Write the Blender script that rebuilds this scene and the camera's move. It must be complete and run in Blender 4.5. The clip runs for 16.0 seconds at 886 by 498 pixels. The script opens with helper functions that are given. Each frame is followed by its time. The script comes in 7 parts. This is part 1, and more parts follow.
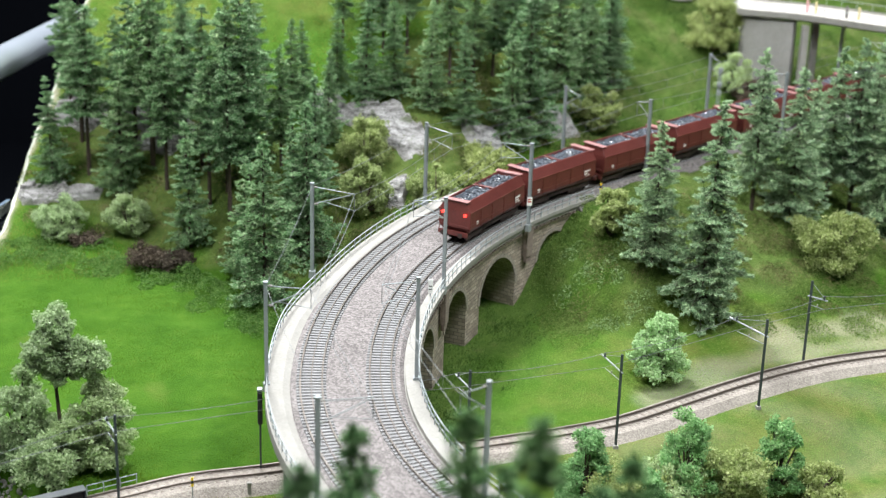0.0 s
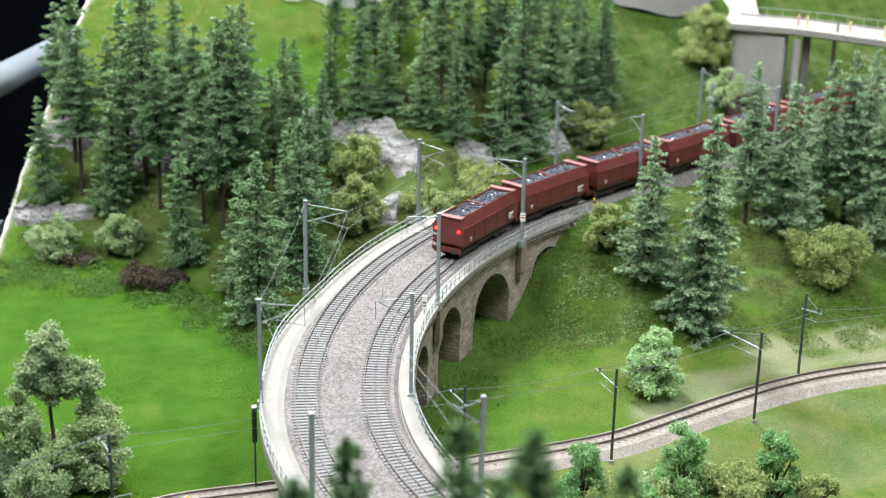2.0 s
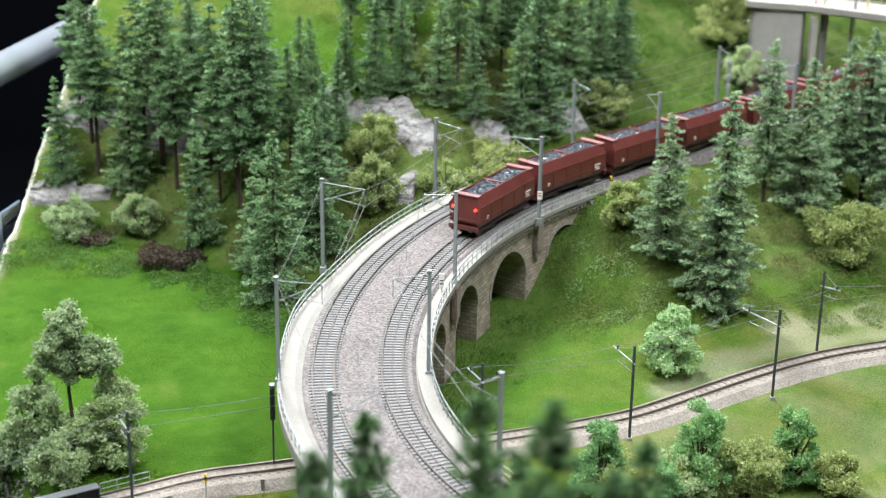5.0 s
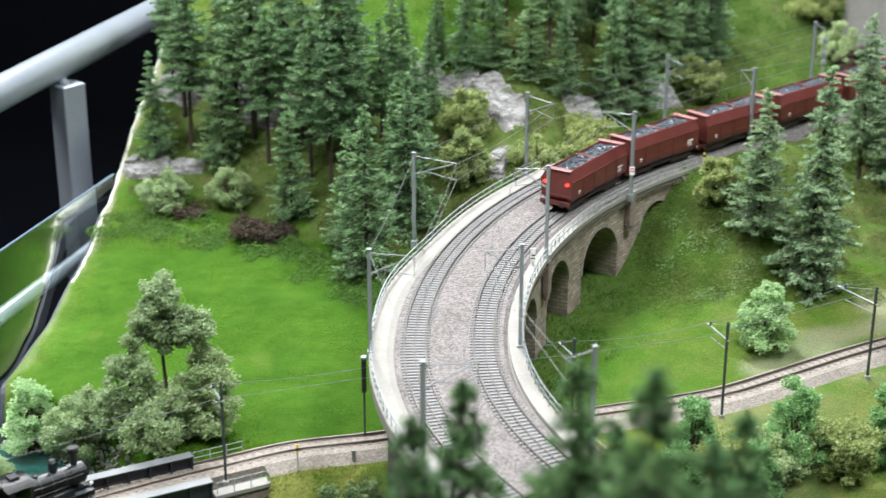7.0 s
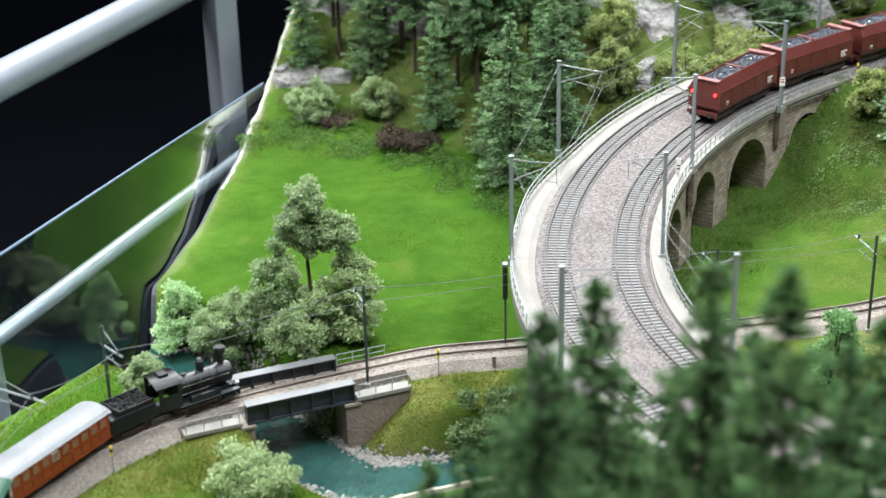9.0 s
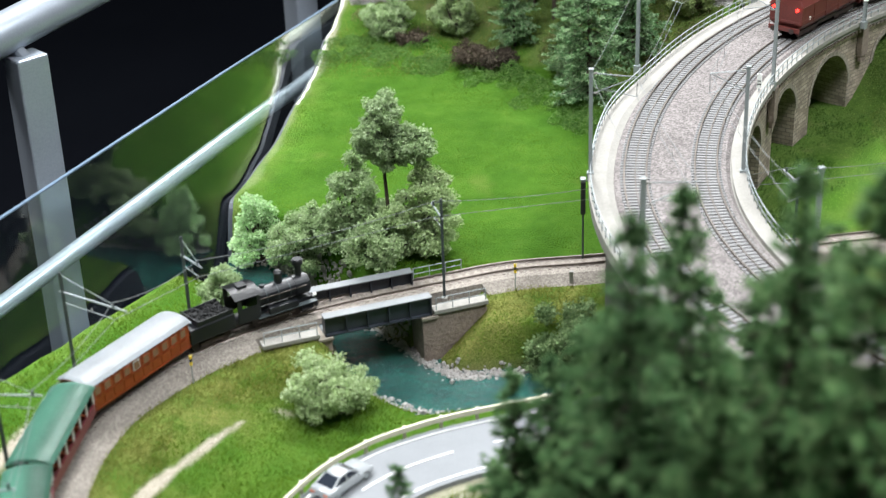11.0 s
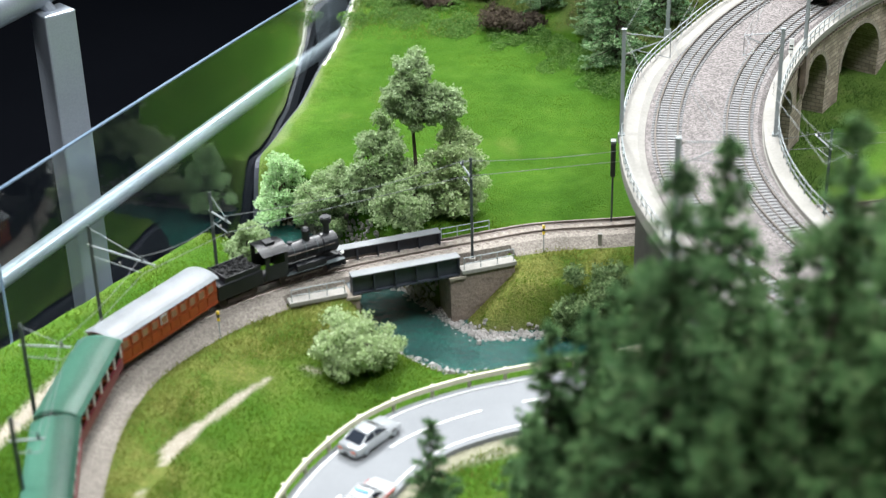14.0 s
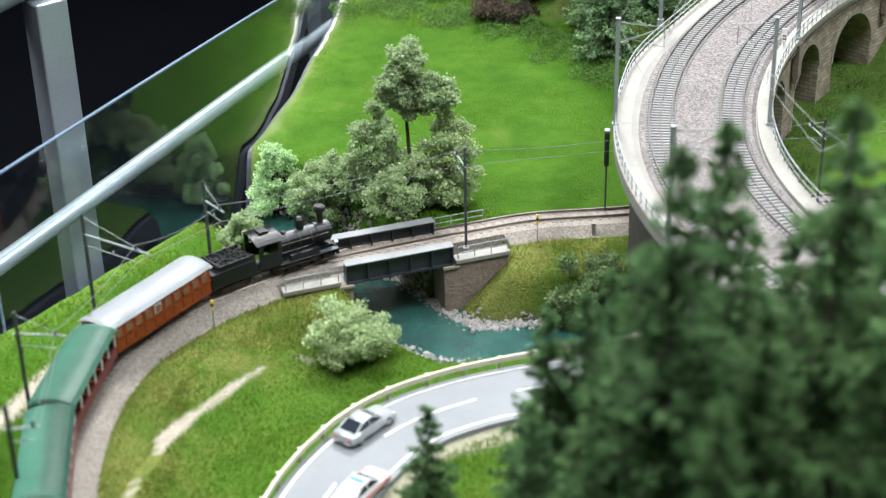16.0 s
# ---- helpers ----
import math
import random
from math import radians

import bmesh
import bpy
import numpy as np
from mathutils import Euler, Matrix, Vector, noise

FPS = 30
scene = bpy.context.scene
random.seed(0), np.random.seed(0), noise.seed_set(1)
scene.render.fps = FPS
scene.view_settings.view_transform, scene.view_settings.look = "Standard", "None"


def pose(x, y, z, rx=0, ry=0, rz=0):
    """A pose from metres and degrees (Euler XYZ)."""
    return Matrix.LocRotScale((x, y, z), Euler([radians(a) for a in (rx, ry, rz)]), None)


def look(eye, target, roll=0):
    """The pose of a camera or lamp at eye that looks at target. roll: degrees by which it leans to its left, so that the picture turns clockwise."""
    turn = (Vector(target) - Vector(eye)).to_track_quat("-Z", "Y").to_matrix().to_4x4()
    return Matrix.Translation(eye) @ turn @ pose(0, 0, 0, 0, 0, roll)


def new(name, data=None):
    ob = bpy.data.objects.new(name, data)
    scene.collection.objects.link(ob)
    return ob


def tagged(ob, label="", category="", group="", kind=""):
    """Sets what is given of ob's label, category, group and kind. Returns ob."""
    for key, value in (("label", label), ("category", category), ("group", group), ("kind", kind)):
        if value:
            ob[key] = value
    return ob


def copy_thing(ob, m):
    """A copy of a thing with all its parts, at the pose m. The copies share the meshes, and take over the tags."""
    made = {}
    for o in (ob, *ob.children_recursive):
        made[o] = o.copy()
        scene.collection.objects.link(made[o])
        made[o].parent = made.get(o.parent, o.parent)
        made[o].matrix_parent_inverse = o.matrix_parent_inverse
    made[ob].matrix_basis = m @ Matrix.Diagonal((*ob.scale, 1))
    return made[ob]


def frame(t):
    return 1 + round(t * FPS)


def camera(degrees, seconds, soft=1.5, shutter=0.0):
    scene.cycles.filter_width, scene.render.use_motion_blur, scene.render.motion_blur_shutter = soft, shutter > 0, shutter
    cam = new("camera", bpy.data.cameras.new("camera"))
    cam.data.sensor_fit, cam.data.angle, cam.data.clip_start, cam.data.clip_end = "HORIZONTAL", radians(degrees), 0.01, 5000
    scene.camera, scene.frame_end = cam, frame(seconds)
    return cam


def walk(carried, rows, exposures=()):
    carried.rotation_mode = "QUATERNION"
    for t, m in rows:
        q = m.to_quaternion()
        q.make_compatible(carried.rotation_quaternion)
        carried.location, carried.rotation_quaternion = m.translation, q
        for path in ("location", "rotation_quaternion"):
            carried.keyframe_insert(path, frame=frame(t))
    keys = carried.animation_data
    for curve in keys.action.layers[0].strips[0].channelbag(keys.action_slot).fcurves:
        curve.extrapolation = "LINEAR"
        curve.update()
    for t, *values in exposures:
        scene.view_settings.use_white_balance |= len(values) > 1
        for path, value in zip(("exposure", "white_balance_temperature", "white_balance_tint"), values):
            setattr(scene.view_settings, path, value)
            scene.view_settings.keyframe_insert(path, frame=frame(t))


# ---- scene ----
cam = camera(30.729, 16.0, soft=1.2, shutter=0.5)
cam.data.dof.use_dof = True
cam.data.dof.focus_distance = 1.42
cam.data.dof.aperture_fstop = 8.0
walk(cam, [
    (0.0, look((0.0160, 0.0027, 0.6386), (0.1166, 0.9323, 0.2839), 1.737)),
    (0.5, look((0.0173, 0.0020, 0.6388), (0.1182, 0.9325, 0.2867), 1.661)),
    (1.0, look((0.0158, 0.0031, 0.6368), (0.1207, 0.9348, 0.2891), 1.594)),
    (1.5, look((0.0167, 0.0034, 0.6365), (0.1224, 0.9362, 0.2921), 1.403)),
    (2.0, look((0.0177, 0.0021, 0.6360), (0.1213, 0.9356, 0.2925), 1.249)),
    (2.5, look((0.0172, 0.0034, 0.6349), (0.1193, 0.9370, 0.2912), 1.199)),
    (3.0, look((0.0185, 0.0021, 0.6368), (0.1183, 0.9349, 0.2905), 1.114)),
    (3.5, look((0.0177, 0.0028, 0.6354), (0.1178, 0.9348, 0.2870), 1.057)),
    (6.0, look((0.0154, 0.0026, 0.6294), (0.0945, 0.9332, 0.2721), 0.585)),
    (6.5, look((0.0129, 0.0032, 0.6282), (0.0783, 0.9339, 0.2683), 0.418)),
    (7.0, look((0.0104, 0.0038, 0.6247), (0.0517, 0.9338, 0.2594), 0.144)),
    (7.5, look((0.0077, 0.0031, 0.6226), (0.0227, 0.9302, 0.2480), -0.178)),
    (8.0, look((0.0117, 0.0021, 0.6196), (-0.0013, 0.9244, 0.2334), -0.618)),
    (8.5, look((0.0167, 0.0006, 0.6173), (-0.0172, 0.9171, 0.2187), -1.034)),
    (9.0, look((0.0178, -0.0013, 0.6162), (-0.0351, 0.9091, 0.2058), -1.395)),
    (9.5, look((0.0156, -0.0015, 0.6148), (-0.0507, 0.9035, 0.1946), -1.653)),
    (10.0, look((0.0138, -0.0013, 0.6123), (-0.0637, 0.8974, 0.1806), -1.933)),
    (12.5, look((-0.0023, -0.0038, 0.5957), (-0.1064, 0.8776, 0.1350), -1.970)),
    (13.0, look((-0.0054, -0.0037, 0.5937), (-0.1062, 0.8785, 0.1337), -1.699)),
    (13.5, look((-0.0035, -0.0029, 0.5918), (-0.1050, 0.8787, 0.1309), -1.636)),
    (14.0, look((-0.0043, -0.0029, 0.5921), (-0.1052, 0.8774, 0.1285), -1.532)),
    (14.5, look((-0.0074, -0.0034, 0.5915), (-0.1059, 0.8767, 0.1270), -1.445)),
    (15.0, look((-0.0076, -0.0031, 0.5910), (-0.1054, 0.8762, 0.1248), -1.420)),
    (15.5, look((-0.0080, -0.0020, 0.5901), (-0.1043, 0.8764, 0.1220), -1.396)),
    (16.0, look((-0.0092, -0.0040, 0.5882), (-0.1023, 0.8754, 0.1213), -1.305)),
])

# ---- light: a dark exhibition hall, the layout lit from lamps overhead ----
world = bpy.data.worlds.new("hall_air")
world.use_nodes = True
world.node_tree.nodes["Background"].inputs["Color"].default_value = (0.75, 0.87, 1.0, 1)
world.node_tree.nodes["Background"].inputs["Strength"].default_value = 0.012
scene.world = world


def area_lamp(name, eye, target, w, h, power, colour):
    data = bpy.data.lights.new(name, "AREA")
    data.shape, data.size, data.size_y, data.energy, data.color = "RECTANGLE", w, h, power, colour
    ob = new(name, data)
    ob.matrix_world = look(eye, target)
    return ob


area_lamp("spot_fill_bank", (-0.25, 3.10, 2.45), (0.15, 1.40, 0.0), 0.50, 0.50, 182, (0.965, 0.985, 1.0))
# Added fill from the west to brighten the wood; no lamp is known there.
area_lamp("spot_fill_bank", (-1.20, 0.95, 2.15), (0.10, 1.35, 0.0), 0.80, 0.80, 71, (0.955, 0.985, 1.0))
area_lamp("spot_fill_bank", (1.25, 0.85, 2.15), (0.50, 1.30, 0.0), 0.8, 0.7, 64, (0.93, 0.97, 1.0))
area_lamp("spot_fill_bank", (0.05, -0.10, 2.60), (0.15, 1.50, 0.0), 1.2, 0.6, 48, (0.95, 0.98, 1.0))


# ---- materials ----
def node_material(name):
    m = bpy.data.materials.new(name)
    m.use_nodes = True
    return m, m.node_tree.nodes, m.node_tree.links, m.node_tree.nodes["Principled BSDF"]


def ramp(nodes, links, fac, stops):
    r = nodes.new("ShaderNodeValToRGB")
    while len(r.color_ramp.elements) < len(stops):
        r.color_ramp.elements.new(0.5)
    for e, (at, colour) in zip(r.color_ramp.elements, stops):
        e.position, e.color = at, (*colour, 1)
    links.new(fac, r.inputs["Fac"])
    return r.outputs["Color"]


def noise_tex(nodes, links, scale, detail=4.0, rough=0.6, world_space=False):
    c = nodes.new("ShaderNodeNewGeometry").outputs["Position"] if world_space else nodes.new("ShaderNodeTexCoord").outputs["Object"]
    t = nodes.new("ShaderNodeTexNoise")
    t.inputs["Scale"].default_value, t.inputs["Detail"].default_value, t.inputs["Roughness"].default_value = scale, detail, rough
    links.new(c, t.inputs["Vector"])
    return t.outputs["Fac"]


def blend(nodes, links, a, b, fac, how="MIX"):
    x = nodes.new("ShaderNodeMix")
    x.data_type, x.blend_type = "RGBA", how
    for value, socket in ((fac, x.inputs[0]), (a, x.inputs[6]), (b, x.inputs[7])):
        if isinstance(value, (int, float)):
            socket.default_value = value
        elif isinstance(value, tuple):
            socket.default_value = (*value, 1)
        else:
            links.new(value, socket)
    return x.outputs[2]


def bump(nodes, links, bsdf, height, strength, distance):
    b = nodes.new("ShaderNodeBump")
    b.inputs["Strength"].default_value, b.inputs["Distance"].default_value = strength, distance
    links.new(height, b.inputs["Height"])
    links.new(b.outputs["Normal"], bsdf.inputs["Normal"])


def painted(name, dark, light, rough=0.55, metal=0.0, big=25.0, fine=420.0, relief=0.25, depth=0.0004, world_space=False):
    """Two colours mixed at two scales, with a fine relief."""
    m, nodes, links, bsdf = node_material(name)
    a = noise_tex(nodes, links, big, 5, 0.65, world_space)
    b = noise_tex(nodes, links, fine, 3, 0.6, world_space)
    c1 = ramp(nodes, links, a, [(0.3, dark), (0.7, light)])
    c2 = ramp(nodes, links, b, [(0.3, dark), (0.72, light)])
    links.new(blend(nodes, links, c1, c2, 0.5), bsdf.inputs["Base Color"])
    bsdf.inputs["Roughness"].default_value, bsdf.inputs["Metallic"].default_value = rough, metal
    bump(nodes, links, bsdf, b, relief, depth)
    return m


def leafy(name, dark, mid, light, spread=60.0, thin_part=0.25):
    m, nodes, links, bsdf = node_material(name)
    g = nodes.new("ShaderNodeNewGeometry")
    n = noise_tex(nodes, links, spread, 3, 0.6, True)
    base = ramp(nodes, links, g.outputs["Random Per Island"], [(0.0, dark), (0.55, mid), (1.0, light)])
    other = ramp(nodes, links, n, [(0.35, dark), (0.6, mid), (0.75, light)])
    info = nodes.new("ShaderNodeObjectInfo")
    tone = ramp(nodes, links, info.outputs["Random"], [(0.0, (0.84, 0.87, 0.84)), (1.0, (1.10, 1.06, 0.97))])
    links.new(blend(nodes, links, blend(nodes, links, base, other, 0.4), tone, 1.0, "MULTIPLY"), bsdf.inputs["Base Color"])
    bsdf.inputs["Roughness"].default_value = 0.75
    bsdf.inputs["Specular IOR Level"].default_value = 0.08
    thin = nodes.new("ShaderNodeBsdfTranslucent")
    links.new(bsdf.inputs["Base Color"].links[0].from_socket, thin.inputs["Color"])
    mix = nodes.new("ShaderNodeMixShader")
    mix.inputs[0].default_value = thin_part
    links.new(bsdf.outputs[0], mix.inputs[1])
    links.new(thin.outputs[0], mix.inputs[2])
    links.new(mix.outputs[0], nodes["Material Output"].inputs["Surface"])
    return m


def ground_material():
    m, nodes, links, bsdf = node_material("grass_mat")
    big = noise_tex(nodes, links, 7.0, 4, 0.6, True)
    mid = noise_tex(nodes, links, 45.0, 5, 0.7, True)
    fine = noise_tex(nodes, links, 600.0, 3, 0.7, True)
    g1 = ramp(nodes, links, mid, [(0.25, (0.031, 0.088, 0.007)), (0.5, (0.056, 0.142, 0.015)), (0.75, (0.098, 0.180, 0.027))])
    g2 = ramp(nodes, links, fine, [(0.25, (0.027, 0.077, 0.007)), (0.6, (0.060, 0.142, 0.017)), (0.85, (0.120, 0.200, 0.038))])
    grass = blend(nodes, links, g1, g2, 0.5)
    dry = ramp(nodes, links, fine, [(0.3, (0.095, 0.115, 0.025)), (0.7, (0.215, 0.220, 0.065))])
    dryness = ramp(nodes, links, big, [(0.62, (0, 0, 0)), (0.76, (0.6, 0.6, 0.6))])
    earth = ramp(nodes, links, fine, [(0.3, (0.07, 0.055, 0.035)), (0.7, (0.21, 0.17, 0.11))])
    a = nodes.new("ShaderNodeVertexColor")
    a.layer_name = "cover"
    sep = nodes.new("ShaderNodeSeparateColor")
    links.new(a.outputs["Color"], sep.inputs["Color"])
    mow = ramp(nodes, links, noise_tex(nodes, links, 16.0, 5, 0.7, True), [(0.3, (0.68, 0.75, 0.68)), (0.7, (1.10, 1.03, 0.95))])
    grass = blend(nodes, links, grass, mow, 1.0, "MULTIPLY")
    grass = blend(nodes, links, grass, dry, dryness)
    worn = nodes.new("ShaderNodeMath")
    worn.operation = "MULTIPLY"
    links.new(a.outputs["Alpha"], worn.inputs[0])
    links.new(ramp(nodes, links, noise_tex(nodes, links, 24.0, 5, 0.7, True), [(0.38, (0.15, 0.15, 0.15)), (0.62, (1, 1, 1))]), worn.inputs[1])
    grass = blend(nodes, links, grass, dry, worn.outputs[0])
    forest = ramp(nodes, links, mid, [(0.3, (0.036, 0.066, 0.014)), (0.55, (0.090, 0.130, 0.034)), (0.75, (0.135, 0.125, 0.062))])
    c = blend(nodes, links, grass, forest, sep.outputs[0])
    sand = ramp(nodes, links, fine, [(0.3, (0.27, 0.235, 0.180)), (0.7, (0.46, 0.42, 0.35))])
    c = blend(nodes, links, c, sand, sep.outputs[1])
    c = blend(nodes, links, c, earth, sep.outputs[2])
    links.new(c, bsdf.inputs["Base Color"])
    bsdf.inputs["Roughness"].default_value = 0.85
    bsdf.inputs["Specular IOR Level"].default_value = 0.04
    bump(nodes, links, bsdf, fine, 0.8, 0.0025)
    return m


def stone_wall_material():
    """Coursed masonry, laid out by the wall's own coordinates (metres)."""
    m, nodes, links, bsdf = node_material("masonry_mat")
    uv = nodes.new("ShaderNodeTexCoord").outputs["UV"]
    b = nodes.new("ShaderNodeTexBrick")
    b.inputs["Scale"].default_value = 1.0
    b.inputs["Brick Width"].default_value, b.inputs["Row Height"].default_value = 0.0085, 0.0038
    b.inputs["Mortar Size"].default_value, b.inputs["Mortar Smooth"].default_value = 0.00045, 0.3
    b.inputs["Color1"].default_value, b.inputs["Color2"].default_value = (0.24, 0.20, 0.165, 1), (0.44, 0.385, 0.325, 1)
    b.inputs["Mortar"].default_value = (0.20, 0.175, 0.145, 1)
    links.new(uv, b.inputs["Vector"])
    n = noise_tex(nodes, links, 40, 5, 0.7, True)
    stain = ramp(nodes, links, n, [(0.3, (0.62, 0.60, 0.58)), (0.7, (1.15, 1.10, 1.05))])
    links.new(blend(nodes, links, b.outputs["Color"], stain, 1.0, "MULTIPLY"), bsdf.inputs["Base Color"])
    bsdf.inputs["Roughness"].default_value = 0.9
    bump(nodes, links, bsdf, b.outputs["Fac"], -0.6, 0.0006)
    return m


def gravel_material(name, dark, mid, light, size=0.0017):
    m, nodes, links, bsdf = node_material(name)
    p = nodes.new("ShaderNodeNewGeometry").outputs["Position"]
    v = nodes.new("ShaderNodeTexVoronoi")
    v.inputs["Scale"].default_value = 1 / size
    links.new(p, v.inputs["Vector"])
    s = nodes.new("ShaderNodeSeparateColor")
    links.new(v.outputs["Color"], s.inputs["Color"])
    c = ramp(nodes, links, s.outputs[0], [(0.0, dark), (0.5, mid), (1.0, light)])
    n = noise_tex(nodes, links, 30, 4, 0.6, True)
    tone = ramp(nodes, links, n, [(0.3, (0.82, 0.80, 0.78)), (0.7, (1.1, 1.08, 1.06))])
    links.new(blend(nodes, links, c, tone, 1.0, "MULTIPLY"), bsdf.inputs["Base Color"])
    bsdf.inputs["Roughness"].default_value = 0.9
    bump(nodes, links, bsdf, v.outputs["Distance"], -0.9, 0.0012)
    return m


def rock_material():
    """Weathered limestone: slanting strata, dark cracks, pale flakes."""
    m, nodes, links, bsdf = node_material("rock_mat")
    place = nodes.new("ShaderNodeMapping")
    place.inputs["Rotation"].default_value = (0.35, 0.25, 0.5)
    place.inputs["Scale"].default_value = (26.0, 26.0, 150.0)
    links.new(nodes.new("ShaderNodeNewGeometry").outputs["Position"], place.inputs["Vector"])
    strata = nodes.new("ShaderNodeTexNoise")
    strata.inputs["Scale"].default_value, strata.inputs["Detail"].default_value, strata.inputs["Roughness"].default_value = 1.0, 8.0, 0.7
    links.new(place.outputs["Vector"], strata.inputs["Vector"])
    a = strata.outputs["Fac"]
    b = noise_tex(nodes, links, 260, 5, 0.7, True)
    layers = ramp(nodes, links, a, [(0.34, (0.045, 0.040, 0.036)), (0.47, (0.26, 0.248, 0.24)), (0.66, (0.60, 0.59, 0.585))])
    flakes = ramp(nodes, links, b, [(0.3, (0.10, 0.093, 0.088)), (0.7, (0.54, 0.53, 0.53))])
    moss = ramp(nodes, links, noise_tex(nodes, links, 45, 4, 0.6, True), [(0.56, (0, 0, 0)), (0.68, (0.7, 0.7, 0.7))])
    c = blend(nodes, links, blend(nodes, links, layers, flakes, 0.35), (0.075, 0.105, 0.03), moss)
    links.new(c, bsdf.inputs["Base Color"])
    bsdf.inputs["Roughness"].default_value = 0.85
    bump(nodes, links, bsdf, a, 1.0, 0.010)
    return m


def water_material():
    """Cast resin: deep green-blue, paler over the shallows, with stippled ripples and a few pale flecks."""
    m, nodes, links, bsdf = node_material("water_mat")
    a = noise_tex(nodes, links, 22, 4, 0.6, True)
    r = noise_tex(nodes, links, 150, 5, 0.65, True)
    deep = ramp(nodes, links, a, [(0.3, (0.006, 0.048, 0.042)), (0.7, (0.022, 0.115, 0.095))])
    pale_flecks = ramp(nodes, links, noise_tex(nodes, links, 330, 6, 0.75, True), [(0.66, (0, 0, 0)), (0.74, (0.8, 0.8, 0.8))])
    links.new(blend(nodes, links, deep, (0.42, 0.52, 0.50), pale_flecks), bsdf.inputs["Base Color"])
    bsdf.inputs["Roughness"].default_value = 0.06
    bsdf.inputs["IOR"].default_value = 1.45
    bump(nodes, links, bsdf, r, 1.0, 0.007)
    return m


GRASS = ground_material()
MASONRY = stone_wall_material()
BALLAST = gravel_material("ballast_mat", (0.082, 0.074, 0.074), (0.156, 0.142, 0.141), (0.255, 0.237, 0.234), 0.0013)
OILED = gravel_material("oiled_ballast_mat", (0.045, 0.043, 0.043), (0.080, 0.076, 0.076), (0.140, 0.134, 0.134), 0.0013)
BALLAST_LOW = gravel_material("low_ballast_mat", (0.165, 0.147, 0.128), (0.240, 0.217, 0.192), (0.325, 0.298, 0.268), 0.0010)
ROCK = rock_material()
WATER = water_material()
CONCRETE = painted("concrete_mat", (0.205, 0.197, 0.180), (0.315, 0.304, 0.279), 0.85, big=35, fine=500)
ABUTMENT = painted("abutment_mat", (0.130, 0.098, 0.082), (0.290, 0.230, 0.195), 0.9, big=70, fine=300, relief=0.8, depth=0.0012)
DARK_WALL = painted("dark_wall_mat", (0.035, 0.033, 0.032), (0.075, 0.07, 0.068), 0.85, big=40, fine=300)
STEEL_GREY = painted("mast_paint_mat", (0.23, 0.26, 0.27), (0.36, 0.39, 0.40), 0.45, 0.3, big=60, fine=900, relief=0.1)
DARK_STEEL = painted("dark_steel_mat", (0.035, 0.045, 0.050), (0.075, 0.090, 0.095), 0.5, 0.2, big=60, fine=800, relief=0.1)
RAIL_STEEL = painted("rail_steel_mat", (0.085, 0.070, 0.060), (0.20, 0.175, 0.155), 0.4, 0.7, big=60, fine=700)
WIRE = painted("wire_mat", (0.13, 0.14, 0.145), (0.22, 0.23, 0.235), 0.5, 0.2, relief=0.0)
SLEEPER = painted("sleeper_mat", (0.12, 0.10, 0.085), (0.30, 0.26, 0.22), 0.85, big=120, fine=900)
TIE_GREY = painted("grey_sleeper_mat", (0.150, 0.150, 0.152), (0.270, 0.270, 0.272), 0.85, big=120, fine=900)
BARK = painted("bark_mat", (0.030, 0.020, 0.014), (0.085, 0.062, 0.045), 0.9, big=90, fine=500, relief=0.6)
FIR = leafy("fir_needle_mat", (0.036, 0.105, 0.045), (0.215, 0.400, 0.180), (0.740, 0.860, 0.620), 60.0, 0.18)
FIR_DARK = leafy("dark_fir_needle_mat", (0.020, 0.058, 0.022), (0.082, 0.185, 0.070), (0.290, 0.430, 0.210), 60.0, 0.15)
FIR_PALE = leafy("pale_fir_needle_mat", (0.090, 0.180, 0.100), (0.350, 0.510, 0.310), (0.760, 0.870, 0.660), 60.0, 0.18)
LEAF = leafy("leaf_mat", (0.190, 0.290, 0.120), (0.340, 0.480, 0.230), (0.600, 0.720, 0.430), 60.0, 0.5)
# Darker leaves for the river-bank bush: its back-lit shade is in the colour.
LEAF_BACKLIT = leafy("backlit_leaf_mat", (0.070, 0.120, 0.050), (0.180, 0.270, 0.120), (0.420, 0.520, 0.300), 60.0, 0.3)
LEAF_BRIGHT = leafy("bright_leaf_mat", (0.260, 0.430, 0.200), (0.480, 0.690, 0.390), (0.770, 0.890, 0.660), 60.0, 0.5)
LEAF_YELLOW = leafy("yellowish_leaf_mat", (0.170, 0.230, 0.075), (0.390, 0.470, 0.195), (0.680, 0.740, 0.430), 60.0, 0.5)
LEAF_PALE = leafy("pale_leaf_mat", (0.250, 0.345, 0.165), (0.470, 0.595, 0.330), (0.770, 0.860, 0.620), 60.0, 0.5)
LEAF_FRESH = leafy("fresh_leaf_mat", (0.110, 0.260, 0.100), (0.270, 0.490, 0.220), (0.540, 0.730, 0.440), 60.0, 0.5)
LEAF_BROWN = leafy("brown_twig_mat", (0.045, 0.036, 0.028), (0.105, 0.082, 0.064), (0.200, 0.165, 0.130))
LEAF_EDGE = leafy("weed_mat", (0.050, 0.120, 0.026), (0.120, 0.240, 0.058), (0.260, 0.380, 0.130))
LEAF_YELLOW_LOW = leafy("undergrowth_mat", (0.085, 0.150, 0.034), (0.170, 0.250, 0.062), (0.310, 0.370, 0.135), 20.0, 0.4)
LEAF_FLOOR = leafy("wood_floor_mat", (0.060, 0.080, 0.028), (0.155, 0.165, 0.066), (0.300, 0.260, 0.150))
